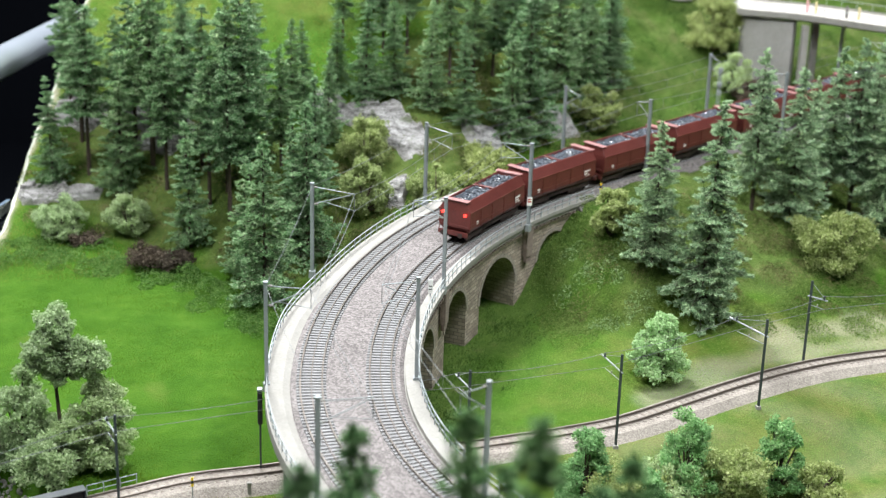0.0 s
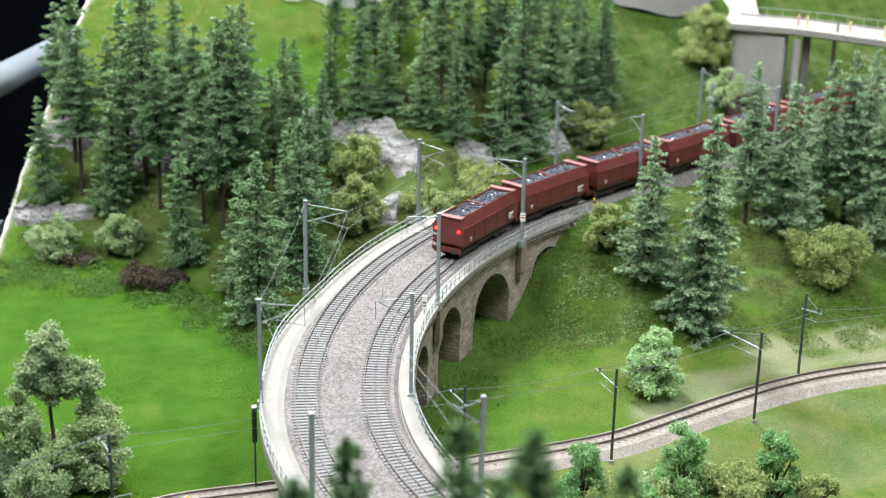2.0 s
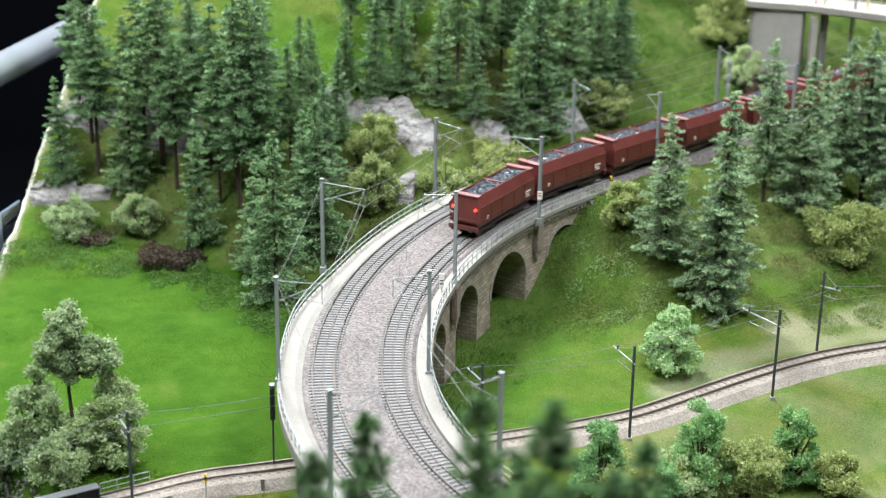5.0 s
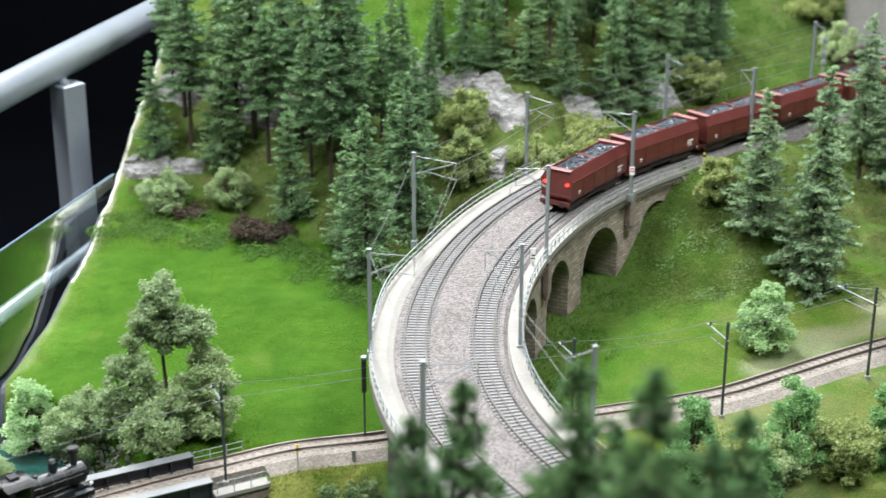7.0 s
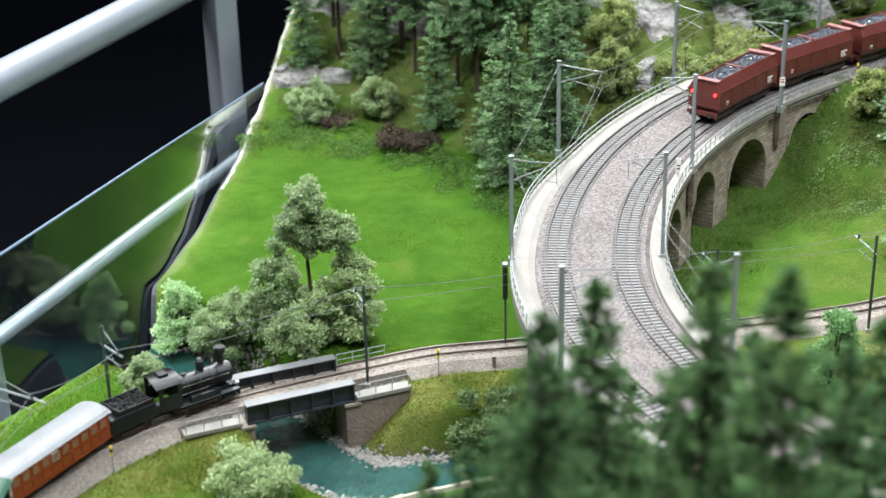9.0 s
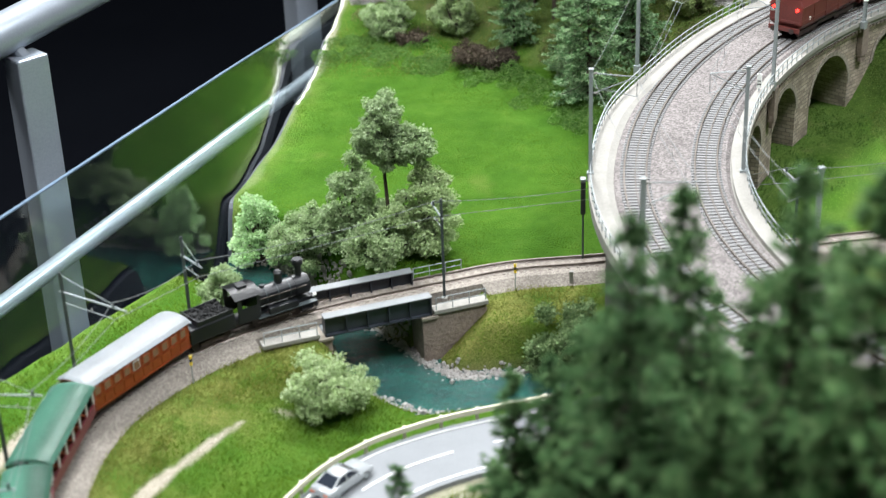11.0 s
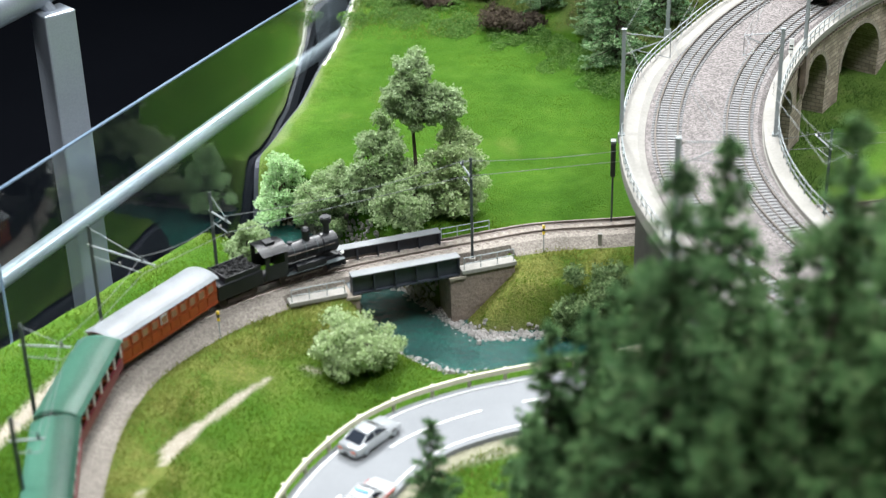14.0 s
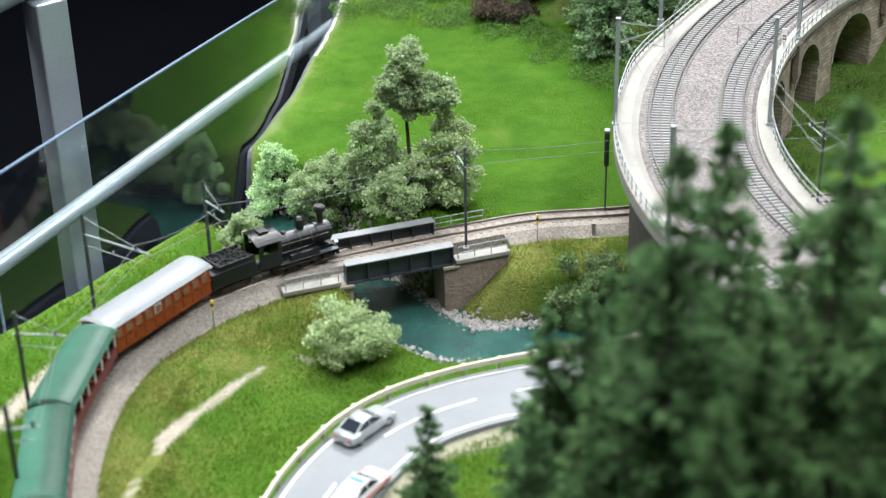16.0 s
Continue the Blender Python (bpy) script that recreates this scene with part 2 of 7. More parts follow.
BLADE = leafy("grass_blade_mat", (0.078, 0.160, 0.011), (0.100, 0.188, 0.015), (0.168, 0.245, 0.034), 12.0, 0.5)
# Paler blades: brightness of the lit field put into the grass colour.
BLADE_LIT = leafy("lit_grass_blade_mat", (0.150, 0.270, 0.060), (0.225, 0.350, 0.105), (0.370, 0.470, 0.200), 14.0, 0.5)
# Dark rank grass; at the viaduct's foot the colour also carries its shadow.
BLADE_RANK = leafy("rank_grass_blade_mat", (0.034, 0.085, 0.018), (0.070, 0.145, 0.036), (0.150, 0.225, 0.070), 18.0, 0.35)
BLADE_DRY = leafy("dry_grass_blade_mat", (0.120, 0.170, 0.035), (0.205, 0.235, 0.055), (0.340, 0.330, 0.120), 26.0, 0.5)
NAVY = painted("navy_strip_mat", (0.016, 0.020, 0.030), (0.030, 0.036, 0.050), 0.6, big=30, fine=300)
PLASTER = painted("plaster_mat", (0.30, 0.32, 0.25), (0.52, 0.54, 0.47), 0.8, big=60, fine=400, relief=0.5, depth=0.001, world_space=True)
# Near-black on purpose: the hall's lack of light is put into this colour.
HALL = painted("hall_unlit_mat", (0.0018, 0.0024, 0.0040), (0.0034, 0.0042, 0.0064), 0.8, big=2, fine=60)
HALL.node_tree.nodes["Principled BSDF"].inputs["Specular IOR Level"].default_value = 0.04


# ---- building helpers ----
def mesh_from(name, bm, material, smooth=False):
    me = bpy.data.meshes.new(name)
    bm.normal_update()
    bm.to_mesh(me)
    bm.free()
    me.materials.append(material)
    if smooth:
        me.shade_smooth()
    return me


def raw_mesh(name, verts, faces, material, smooth=False):
    me = bpy.data.meshes.new(name)
    me.from_pydata(verts, [], faces)
    me.materials.append(material)
    if smooth:
        me.shade_smooth()
    return me


def part(name, bm, material, parent, label="", smooth=False):
    ob = new(name, mesh_from(name, bm, material, smooth) if isinstance(bm, bmesh.types.BMesh) else bm)
    ob.parent = parent
    return tagged(ob, label) if label else ob


def thing(name, label, category, group="", kind="", m=None):
    ob = new(name)
    ob.empty_display_size = 0.01
    if m is not None:
        ob.matrix_world = m
    return tagged(ob, label, category, group, kind)


def box(bm, x0, x1, y0, y1, z0, z1, edge=0.0):
    made = bmesh.ops.create_cube(bm, size=1.0)["verts"]
    for v in made:
        v.co = ((x0 + x1) / 2 + v.co.x * (x1 - x0), (y0 + y1) / 2 + v.co.y * (y1 - y0), (z0 + z1) / 2 + v.co.z * (z1 - z0))
    if edge > 0:
        es = list({e for v in made for e in v.link_edges})
        bmesh.ops.bevel(bm, geom=es, offset=edge, segments=2, affect="EDGES", profile=0.5)
    return bm


def boxes(*rows, edge=0.0):
    bm = bmesh.new()
    for r in rows:
        box(bm, *r, edge=edge)
    return bm


def rod(bm, a, b, r0, r1=None, sides=8):
    a, b = Vector(a), Vector(b)
    r1 = r0 if r1 is None else r1
    m = Matrix.Translation((a + b) / 2) @ (b - a).to_track_quat("Z", "Y").to_matrix().to_4x4()
    bmesh.ops.create_cone(bm, cap_ends=True, segments=sides, radius1=r0, radius2=r1, depth=(b - a).length, matrix=m)
    return bm


def rods(*rows, sides=8):
    bm = bmesh.new()
    for r in rows:
        rod(bm, *r, sides=sides)
    return bm


def ball(bm, at, r, sub=2, squash=(1, 1, 1)):
    bmesh.ops.create_icosphere(bm, subdivisions=sub, radius=r, matrix=Matrix.Translation(at) @ Matrix.Diagonal((*squash, 1)))
    return bm


def spline(points, step):
    """Points at even steps along a smooth curve through the given ones (2D or 3D)."""
    p = np.array(points, float)
    p = np.vstack([2 * p[0] - p[1], p, 2 * p[-1] - p[-2]])
    out = []
    for i in range(1, len(p) - 2):
        for t in np.linspace(0, 1, 12, endpoint=False):
            a, b, c, d = p[i - 1], p[i], p[i + 1], p[i + 2]
            out.append(0.5 * (2 * b + (c - a) * t + (2 * a - 5 * b + 4 * c - d) * t * t + (3 * b - a - 3 * c + d) * t ** 3))
    out.append(p[-2])
    out = np.array(out)
    s = np.r_[0, np.cumsum(np.linalg.norm(np.diff(out, axis=0), axis=1))]
    q = np.linspace(0, s[-1], max(2, int(round(s[-1] / step)) + 1))
    return np.stack([np.interp(q, s, out[:, k]) for k in range(out.shape[1])], 1)


def sides_of(path):
    """Unit vectors to the left of a plan path."""
    d = np.gradient(path[:, :2], axis=0)
    d /= np.linalg.norm(d, axis=1)[:, None]
    return np.stack([-d[:, 1], d[:, 0]], 1)


def sweep(name, path, profile, material, closed=True, caps=True, smooth=False, uv=False):
    """A cross-section of (offset to the left, height) drawn along a plan path (x, y[, z])."""
    n = sides_of(path)
    zz = path[:, 2] if path.shape[1] > 2 else np.zeros(len(path))
    k = len(profile)
    verts = [(path[i, 0] + n[i, 0] * o, path[i, 1] + n[i, 1] * o, zz[i] + h) for i in range(len(path)) for o, h in profile]
    faces = []
    for i in range(len(path) - 1):
        for j in range(k if closed else k - 1):
            a, b = i * k + j, i * k + (j + 1) % k
            faces.append((a, b, b + k, a + k))
    if closed and caps:
        faces.append(tuple(range(k - 1, -1, -1)))
        faces.append(tuple((len(path) - 1) * k + j for j in range(k)))
    me = raw_mesh(name, verts, faces, material, smooth)
    if uv:
        s = np.r_[0, np.cumsum(np.linalg.norm(np.diff(path[:, :2], axis=0), axis=1))]
        t = np.r_[0, np.cumsum(np.hypot(*np.diff(np.array(profile + [profile[0]]), axis=0).T))]
        layer = me.uv_layers.new(name="wall")
        for poly in me.polygons:
            for li in poly.loop_indices:
                v = me.loops[li].vertex_index
                layer.data[li].uv = (s[v // k], zz[v // k] + profile[v % k][1] + abs(profile[v % k][0]))
    return me


# ---- shape of the land (metres; the lower railway line lies at z = 0) ----
CX, CY = 0.7203, 1.1387            # centre of the viaduct's curve
Z_DECK = 0.083
Z_WATER = -0.044
LOW_LINE = [(-0.300, 0.640), (-0.326, 0.735), (-0.342, 0.800), (-0.348, 0.870), (-0.340, 0.930), (-0.320, 0.975), (-0.289, 1.020),
            (-0.245, 1.061), (-0.205, 1.089), (-0.163, 1.111), (-0.107, 1.138), (-0.058, 1.159), (0.005, 1.172), (0.100, 1.194),
            (0.188, 1.218), (0.260, 1.237), (0.313, 1.255), (0.372, 1.288), (0.434, 1.324), (0.499, 1.357), (0.562, 1.379),
            (0.640, 1.393), (0.800, 1.400), (1.100, 1.380)]
ROAD_LINE = [(-0.186, 0.700), (-0.173, 0.800), (-0.151, 0.860), (-0.126, 0.893), (-0.098, 0.914), (-0.070, 0.929), (-0.020, 0.950),
             (0.040, 0.972), (0.120, 0.998), (0.220, 1.012), (0.340, 1.012), (0.600, 0.990), (1.100, 0.950)]
RIVER_LINE = [(-0.420, 1.262), (-0.345, 1.230), (-0.290, 1.202), (-0.225, 1.160), (-0.182, 1.105), (-0.146, 1.062), (-0.105, 1.034),
              (-0.050, 1.042), (0.060, 1.068), (0.170, 1.084), (0.280, 1.086), (0.450, 1.100), (0.800, 1.130), (1.200, 1.120)]


def ease(a, b, v):
    t = np.clip((np.asarray(v, float) - a) / (b - a), 0.0, 1.0)
    return t * t * (3 - 2 * t)


def from_line(px, py, line):
    """Distance from a broken line, and on which side (positive to its left)."""
    best = np.full(np.shape(px), 9.0)
    side = np.zeros(np.shape(px))
    for (ax, ay), (bx, by) in zip(line[:-1], line[1:]):
        dx, dy = bx - ax, by - ay
        t = np.clip(((px - ax) * dx + (py - ay) * dy) / (dx * dx + dy * dy), 0, 1)
        ex, ey = px - ax - t * dx, py - ay - t * dy
        d = np.hypot(ex, ey)
        near = d < best
        best = np.where(near, d, best)
        side = np.where(near, np.sign(dx * ey - dy * ex), side)
    return best, side


def border_x(y):
    """The western edge of the layout."""
    return np.interp(y, [0.3, 0.90, 0.955, 1.02, 1.09, 1.13, 1.16, 1.21, 1.26, 1.31, 1.38, 1.45, 1.60, 1.70, 1.81, 2.02, 2.7],
                     [-0.62, -0.462, -0.436, -0.399, -0.364, -0.340, -0.326, -0.319, -0.317, -0.315, -0.306, -0.300, -0.295, -0.290, -0.278, -0.242, -0.12])


def river_half(px):
    """Half the river's width."""
    return np.interp(px, [-0.4, -0.30, -0.24, -0.20, -0.15, -0.09, 0.1], [0.046, 0.043, 0.034, 0.027, 0.030, 0.026, 0.020])


def lumps(px, py):
    """Gentle unevenness of hand-made ground."""
    a, b = px + 0.03 * np.sin(19 * py + 2 * px), py + 0.03 * np.sin(17 * px - 3 * py)
    return (0.0020 * np.sin(37 * a + 1.3 + 2 * np.sin(9 * b)) * np.cos(31 * b) + 0.0012 * np.sin(71 * a + 47 * b + 3 * np.sin(13 * a))
            + 0.0007 * np.sin(143 * b - 121 * a + 2.0 + 3 * np.sin(29 * b)))


def land(px, py):
    px, py = np.asarray(px, float), np.asarray(py, float)
    n = lumps(px, py)
    foot = np.interp(px, [-0.5, -0.28, -0.17, -0.07, 0.0, 0.06, 0.14, 0.25, 0.33, 0.60, 1.2],
                     [1.70, 1.70, 1.68, 1.60, 1.50, 1.52, 1.60, 1.70, 1.77, 1.98, 2.45])
    base = np.interp(px, [-0.5, 0.0, 0.08, 0.20, 0.30, 1.2], [0.012, 0.012, 0.03, 0.072, 0.081, 0.081])
    slope = np.interp(px, [-0.5, 0.0, 0.3, 1.0], [0.46, 0.50, 0.55, 0.45])
    up = np.maximum(py - foot, 0.0)
    hill = base + slope * np.sqrt(up * up + 0.0009) - slope * 0.03
    # west of the viaduct: the meadow, lifting towards the wood
    west = -0.003 + 0.015 * ease(foot - 0.10, foot, py) + hill - base
    # east of it: the slope between the lower line and the upper one
    low = np.interp(px, [q[0] for q in LOW_LINE[9:]], [q[1] for q in LOW_LINE[9:]])
    high = np.where(px < 0.34, 1.60, 1.60 + (px - 0.34) * 0.782)
    f = np.clip((py - low - 0.035) / (high - 0.02 - low - 0.035), 0, 1)
    p = np.interp(px, [0.25, 0.5], [2.35, 1.3])
    east = -0.010 + 0.091 * f ** p + hill - base
    # the steep bank at the viaduct's far end, and its hollow under the arches
    ang = np.degrees(np.arctan2(py - CY, px - CX)) % 360
    rad = np.hypot(px - CX, py - CY)
    hollow = -0.013 + 0.009 * ease(165, 142, ang) + 0.054 * ease(141.5, 134.5, ang) + 0.033 * ease(135, 129, ang)
    k = ease(0.40, 0.54, rad) * ease(0.76, 0.715, rad) * ease(126, 130, ang) * ease(200, 180, ang)
    east = east * (1 - k) + hollow * k
    w = ease(0.05, 0.20, px)
    z = west * (1 - w) + east * w
    # south of the lower line: banks falling to the river and the road
    d_low, s_low = from_line(px, py, LOW_LINE)
    south = (s_low < 0) & (px > -0.36)
    bank = -0.004 - 0.024 * ease(0.03, 0.11, d_low)
    z = np.where(south, np.where(px < 0.1, bank, -0.010 - 0.026 * ease(0.03, 0.14, d_low)), z)
    # the hillock in front
    z = z + ease(0.93, 0.72, py) * ease(-0.10, 0.02, px) * 0.085 + ease(0.72, 0.40, py) * ease(-0.15, 0.0, px) * 0.05
    z = z + n * (0.5 + 1.0 * ease(0.02, 0.08, up))
    d_road, _ = from_line(px, py, ROAD_LINE)
    k = ease(0.072, 0.040, d_road)
    z = z * (1 - k) + (-0.0225) * k
    d_riv, _ = from_line(px, py, RIVER_LINE)
    wide = river_half(px)
    k = ease(wide + 0.026, wide - 0.006, d_riv)
    z = z * (1 - k) + (-0.062) * k
    k = ease(0.045, 0.026, d_low) * ease(wide - 0.01, wide + 0.02, d_riv)
    z = z * (1 - k) + np.where(px > 0.1, -0.010, -0.006) * k
    # the bank falls along the wing wall of the bridge
    a = 0.4381
    lx = (px + 0.1680) * math.cos(a) + (py - 1.0905) * math.sin(a)
    ly = -(px + 0.1680) * math.sin(a) + (py - 1.0905) * math.cos(a)
    wing = np.interp(lx, [0.030, 0.048, 0.095, 0.12], [-0.060, -0.046, -0.005, 0.05]) + 0.25 * np.maximum(-0.028 - ly, 0)
    return np.where((lx > 0.0) & (ly < 0.0) & (ly > -0.12) & (lx < 0.12), np.minimum(z, wing), z)

# ---- the hall round the layout ----
def hall():
    x0, x1, y0, y1, z0, z1, t = -3.5, 4.0, -2.5, 5.0, -0.9, 3.0, 0.12
    for name, row in (("floor", (x0, x1, y0, y1, z0 - t, z0)), ("ceiling", (x0, x1, y0, y1, z1, z1 + t)),
                      ("wall_west", (x0 - t, x0, y0, y1, z0, z1)), ("wall_east", (x1, x1 + t, y0, y1, z0, z1)),
                      ("wall_south", (x0, x1, y0 - t, y0, z0, z1)), ("wall_north", (x0, x1, y1, y1 + t, z0, z1))):
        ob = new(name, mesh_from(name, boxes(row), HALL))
        tagged(ob, "dark matt %s of the unlit exhibition hall" % name.split("_")[0], name.split("_")[0], kind="structure")


hall()


# ---- the land ----
def ground():
    ny, nx = 540, 560
    ys = np.linspace(0.32, 2.68, ny)
    verts = []
    for y in ys:
        xs = np.linspace(float(border_x(y)), 1.45, nx)
        zs = land(xs, np.full(nx, y))
        verts += [(float(a), float(y), float(b)) for a, b in zip(xs, zs)]
    v = np.array(verts)
    px, py = v[:, 0], v[:, 1]
    foot = np.interp(px, [-0.5, -0.28, -0.17, -0.07, 0.0, 0.06, 0.14, 0.25, 0.33, 0.60, 1.2],
                     [1.70, 1.70, 1.68, 1.60, 1.50, 1.52, 1.60, 1.70, 1.77, 1.98, 2.45])
    wob = 0.02 * np.sin(60 * px + 17 * py) + 0.015 * np.sin(90 * py - 33 * px)
    wood = ease(-0.02, 0.03, py - foot + wob) * ease(0.26, 0.20, py - foot + wob) * ease(0.36, 0.28, px)
    wood = np.maximum(wood, ease(0.33, 0.38, px) * ease(1.42, 1.47, py + wob - 0.45 * (px - 0.4)) * ease(0.0, -0.06, py - foot) * 0.9)
    moss = ease(0.30, 0.36, px) * ease(-0.05, 0.0, py - foot) * ease(0.36, 0.22, py - foot + 2 * wob) * (0.78 + 0.20 * np.sin(40 * px + 3 * np.sin(30 * py)))
    wood = np.maximum(wood, moss) * ease(-0.27, -0.19, px)
    # rank grass along the viaduct's foot, its darkness partly the viaduct's painted shadow
    ang = np.degrees(np.arctan2(py - CY, px - CX)) % 360
    rad = np.hypot(px - CX, py - CY)
    wood = np.maximum(wood, 0.6 * ease(0.500, 0.590, rad + 0.7 * wob) * ease(0.70, 0.66, rad) * ease(124, 131, ang) * ease(185, 172, ang))
    d_river, _ = from_line(px, py, RIVER_LINE)
    earth = ease(0.038, 0.028, d_river)
    path_d, _ = from_line(px, py, [(-0.241, 0.953), (-0.258, 0.925), (-0.270, 0.897), (-0.281, 0.871), (-0.287, 0.845), (-0.286, 0.825), (-0.291, 0.804), (-0.290, 0.740)])
    sand = ease(0.0030, 0.0010, path_d + 0.12 * wob)
    path_w, _ = from_line(px, py, [(-0.415, 0.78), (-0.398, 0.84), (-0.392, 0.864), (-0.387, 0.89), (-0.380, 0.92)])
    sand = np.maximum(sand, ease(0.010, 0.004, path_w))
    path_e, _ = from_line(px, py, [(0.36, 1.318), (0.42, 1.36), (0.50, 1.40), (0.60, 1.425), (0.75, 1.43)])
    sand = np.maximum(sand, 0.38 * ease(0.028, 0.006, path_e + 0.25 * wob))
    d_road, s_road = from_line(px, py, ROAD_LINE)
    sand = np.maximum(sand, 0.7 * ease(0.047, 0.040, d_road + 0.2 * wob) * (s_road < 0))
    for ax, ay in ((0.505, 1.440), (0.560, 1.455), (0.620, 1.470), (0.690, 1.480)):
        sand = np.maximum(sand, 0.45 * ease(0.030, 0.006, np.hypot((px - ax) * 0.6, py - ay) + 0.4 * wob))
    sand = np.maximum(sand, 0.16 * ease(0.20, 0.34, px) * ease(1.06, 1.12, py) * (from_line(px, py, LOW_LINE)[1] < 0) * (0.6 + 0.4 * np.sin(33 * px + 4 * np.sin(29 * py))))
    sand = np.maximum(sand, 0.6 * ease(0.011, 0.004, np.hypot(px + 0.213, (py - 0.972) * 2.2)))
    edge = ease(0.009, 0.003, px - border_x(py) + 0.1 * wob)
    sand = np.maximum(sand, edge * (0.15 + 0.5 * ease(1.58, 1.70, py)) * ease(1.25, 1.35, py))
    low_d, low_s = from_line(px, py, LOW_LINE)
    dry_lit_part = ((px < 0.1) & (py < 1.14) & (low_s < 0)) * (0.95 * ease(0.090, 0.058, low_d) + 0.12)
    dry_lit_part = np.maximum(dry_lit_part, 0.8 * ease(0.16, 0.03, low_d) * (low_s < 0))
    dry_lit_part = np.maximum(dry_lit_part, 0.7 * ease(0.30, 0.36, px) * ease(1.33, 1.38, py) * ease(1.52, 1.46, py))
    dry_lit_part = np.maximum(dry_lit_part, 0.7 * ease(0.20, 0.32, px) * ease(1.06, 1.12, py) * (low_s < 0))
    # dry tone used here to brighten the lit field beyond the viaduct's shadow
    dry_lit_part = np.maximum(dry_lit_part, 0.45 * ease(0.16, 0.22, px) * ease(0.535, 0.50, rad) * (low_s > 0) * ease(1.47, 1.42, py))
    dry_lit_part = np.maximum(dry_lit_part, 0.35 * ease(0.030, 0.006, px - border_x(py)))
    dry_lit_part = np.maximum(dry_lit_part, 0.6 * ease(1.86, 1.98, py) * ease(0.42, 0.30, px))
    faces = [(j * nx + i, j * nx + i + 1, (j + 1) * nx + i + 1, (j + 1) * nx + i) for j in range(ny - 1) for i in range(nx - 1)]
    me = raw_mesh("ground", verts, faces, GRASS, True)
    layer = me.color_attributes.new("cover", "FLOAT_COLOR", "POINT")
    layer.data.foreach_set("color", np.stack([np.clip(wood, 0, 1), sand, earth, dry_lit_part], 1).ravel().astype(np.float32))
    ob = new("ground", me)
    tagged(ob, "hand-made model landscape of green flocked meadow, wooded hill and river banks", "ground", kind="structure")
    # the board that carries the land, below its western and southern edges
    rim = [(float(border_x(y)), float(y)) for y in ys]
    rim = [(1.45, 0.32)] + rim + [(1.45, 2.68)]
    bm = bmesh.new()
    top = [bm.verts.new((x, y, float(land(x, y)) - 0.001)) for x, y in rim]
    low = [bm.verts.new((x, y, -0.899)) for x, y in rim]
    for a in range(len(rim) - 1):
        bm.faces.new((top[a], low[a], low[a + 1], top[a + 1]))
    bm.faces.new(low)
    # a navy strip just outside the edge, added to stand for the dark gap
    rows = [r for r in rim[1:-1] if r[1] < 1.9]
    mould = np.array([(x, y, float(land(x, y))) for x, y in rows])
    mould[:, 2] = np.minimum(mould[:, 2], 0.012) - 0.004
    me = sweep("edge_gap_strip", mould, [(0.0005, -0.02), (0.0045, -0.02), (0.0045, 0.0), (0.0005, 0.0)], NAVY)
    tagged(new("edge_gap_strip", me), "dark navy strip standing in for the gap along the layout's edge", "moulding", kind="structure")
    # bare plaster lip along the western edge
    ys2 = np.arange(1.52, 2.40, 0.006)
    bx = border_x(ys2) + 0.0012 + 0.0005 * np.sin(70 * ys2) + 0.0004 * np.sin(181 * ys2)
    lip = np.column_stack([bx, ys2, land(bx, ys2)])
    me = sweep("plaster_edge", lip, [(-0.0022, -0.012), (0.0024, -0.012), (0.0024, -0.0016), (0.0008, 0.0006), (-0.0022, -0.0002)], PLASTER)
    tagged(new("plaster_edge", me), "rough white plaster lip along the layout's edge", "edge", kind="structure")
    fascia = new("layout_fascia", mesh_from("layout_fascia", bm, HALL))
    tagged(fascia, "near-black board that closes the edge of the layout", "fascia", kind="structure")


ground()


def river():
    path = spline(RIVER_LINE, 0.006)
    w = river_half(path[:, 0]) + 0.020
    n = sides_of(path)
    verts, faces, k = [], [], 9
    for i, (p, q) in enumerate(zip(path, n)):
        for j in range(k):
            o = (j / (k - 1) * 2 - 1) * w[i]
            verts.append((p[0] + q[0] * o, p[1] + q[1] * o, Z_WATER))
    for i in range(len(path) - 1):
        for j in range(k - 1):
            a = i * k + j
            faces.append((a, a + 1, a + 1 + k, a + k))
    verts = [(max(x, float(border_x(y)) + 0.001), y, z) for x, y, z in verts]
    ob = new("water", raw_mesh("water", verts, faces, WATER, True))
    tagged(ob, "clear turquoise river water with small ripples", "water", kind="structure")


river()
LOW = spline(LOW_LINE, 0.004)
LOW_Z = np.where(LOW[:, 0] > 0.05, -0.005 * ease(0.05, 0.2, LOW[:, 0]), 0.0)


# ---- paths of the upper line ----
def upper(r, a0=214.0, a1=128.0, run=1.25, step=0.004):
    """Plan path at a radius: the curve of the viaduct, then straight on."""
    a = np.radians(np.linspace(a0, a1, int(r * math.radians(a0 - a1) / step) + 1))
    deg = np.degrees(a)
    rr = r - 5e-5 * np.maximum(deg - 178, 0) ** 2
    arc = np.stack([CX + rr * np.cos(a), CY + rr * np.sin(a)], 1)
    if run > 0:
        e = math.radians(a1)
        d = np.array([math.sin(e), -math.cos(e)])
        s = np.arange(step, run, step)[:, None]
        arc = np.vstack([arc, arc[-1] + s * d])
    return arc


def with_z(path, z):
    return np.column_stack([path, np.full(len(path), z) if np.isscalar(z) else z])


R_OUT, R_IN = 0.705, 0.596
R_TRACK_A, R_TRACK_B = 0.6810, 0.6260        # centre lines of the two tracks


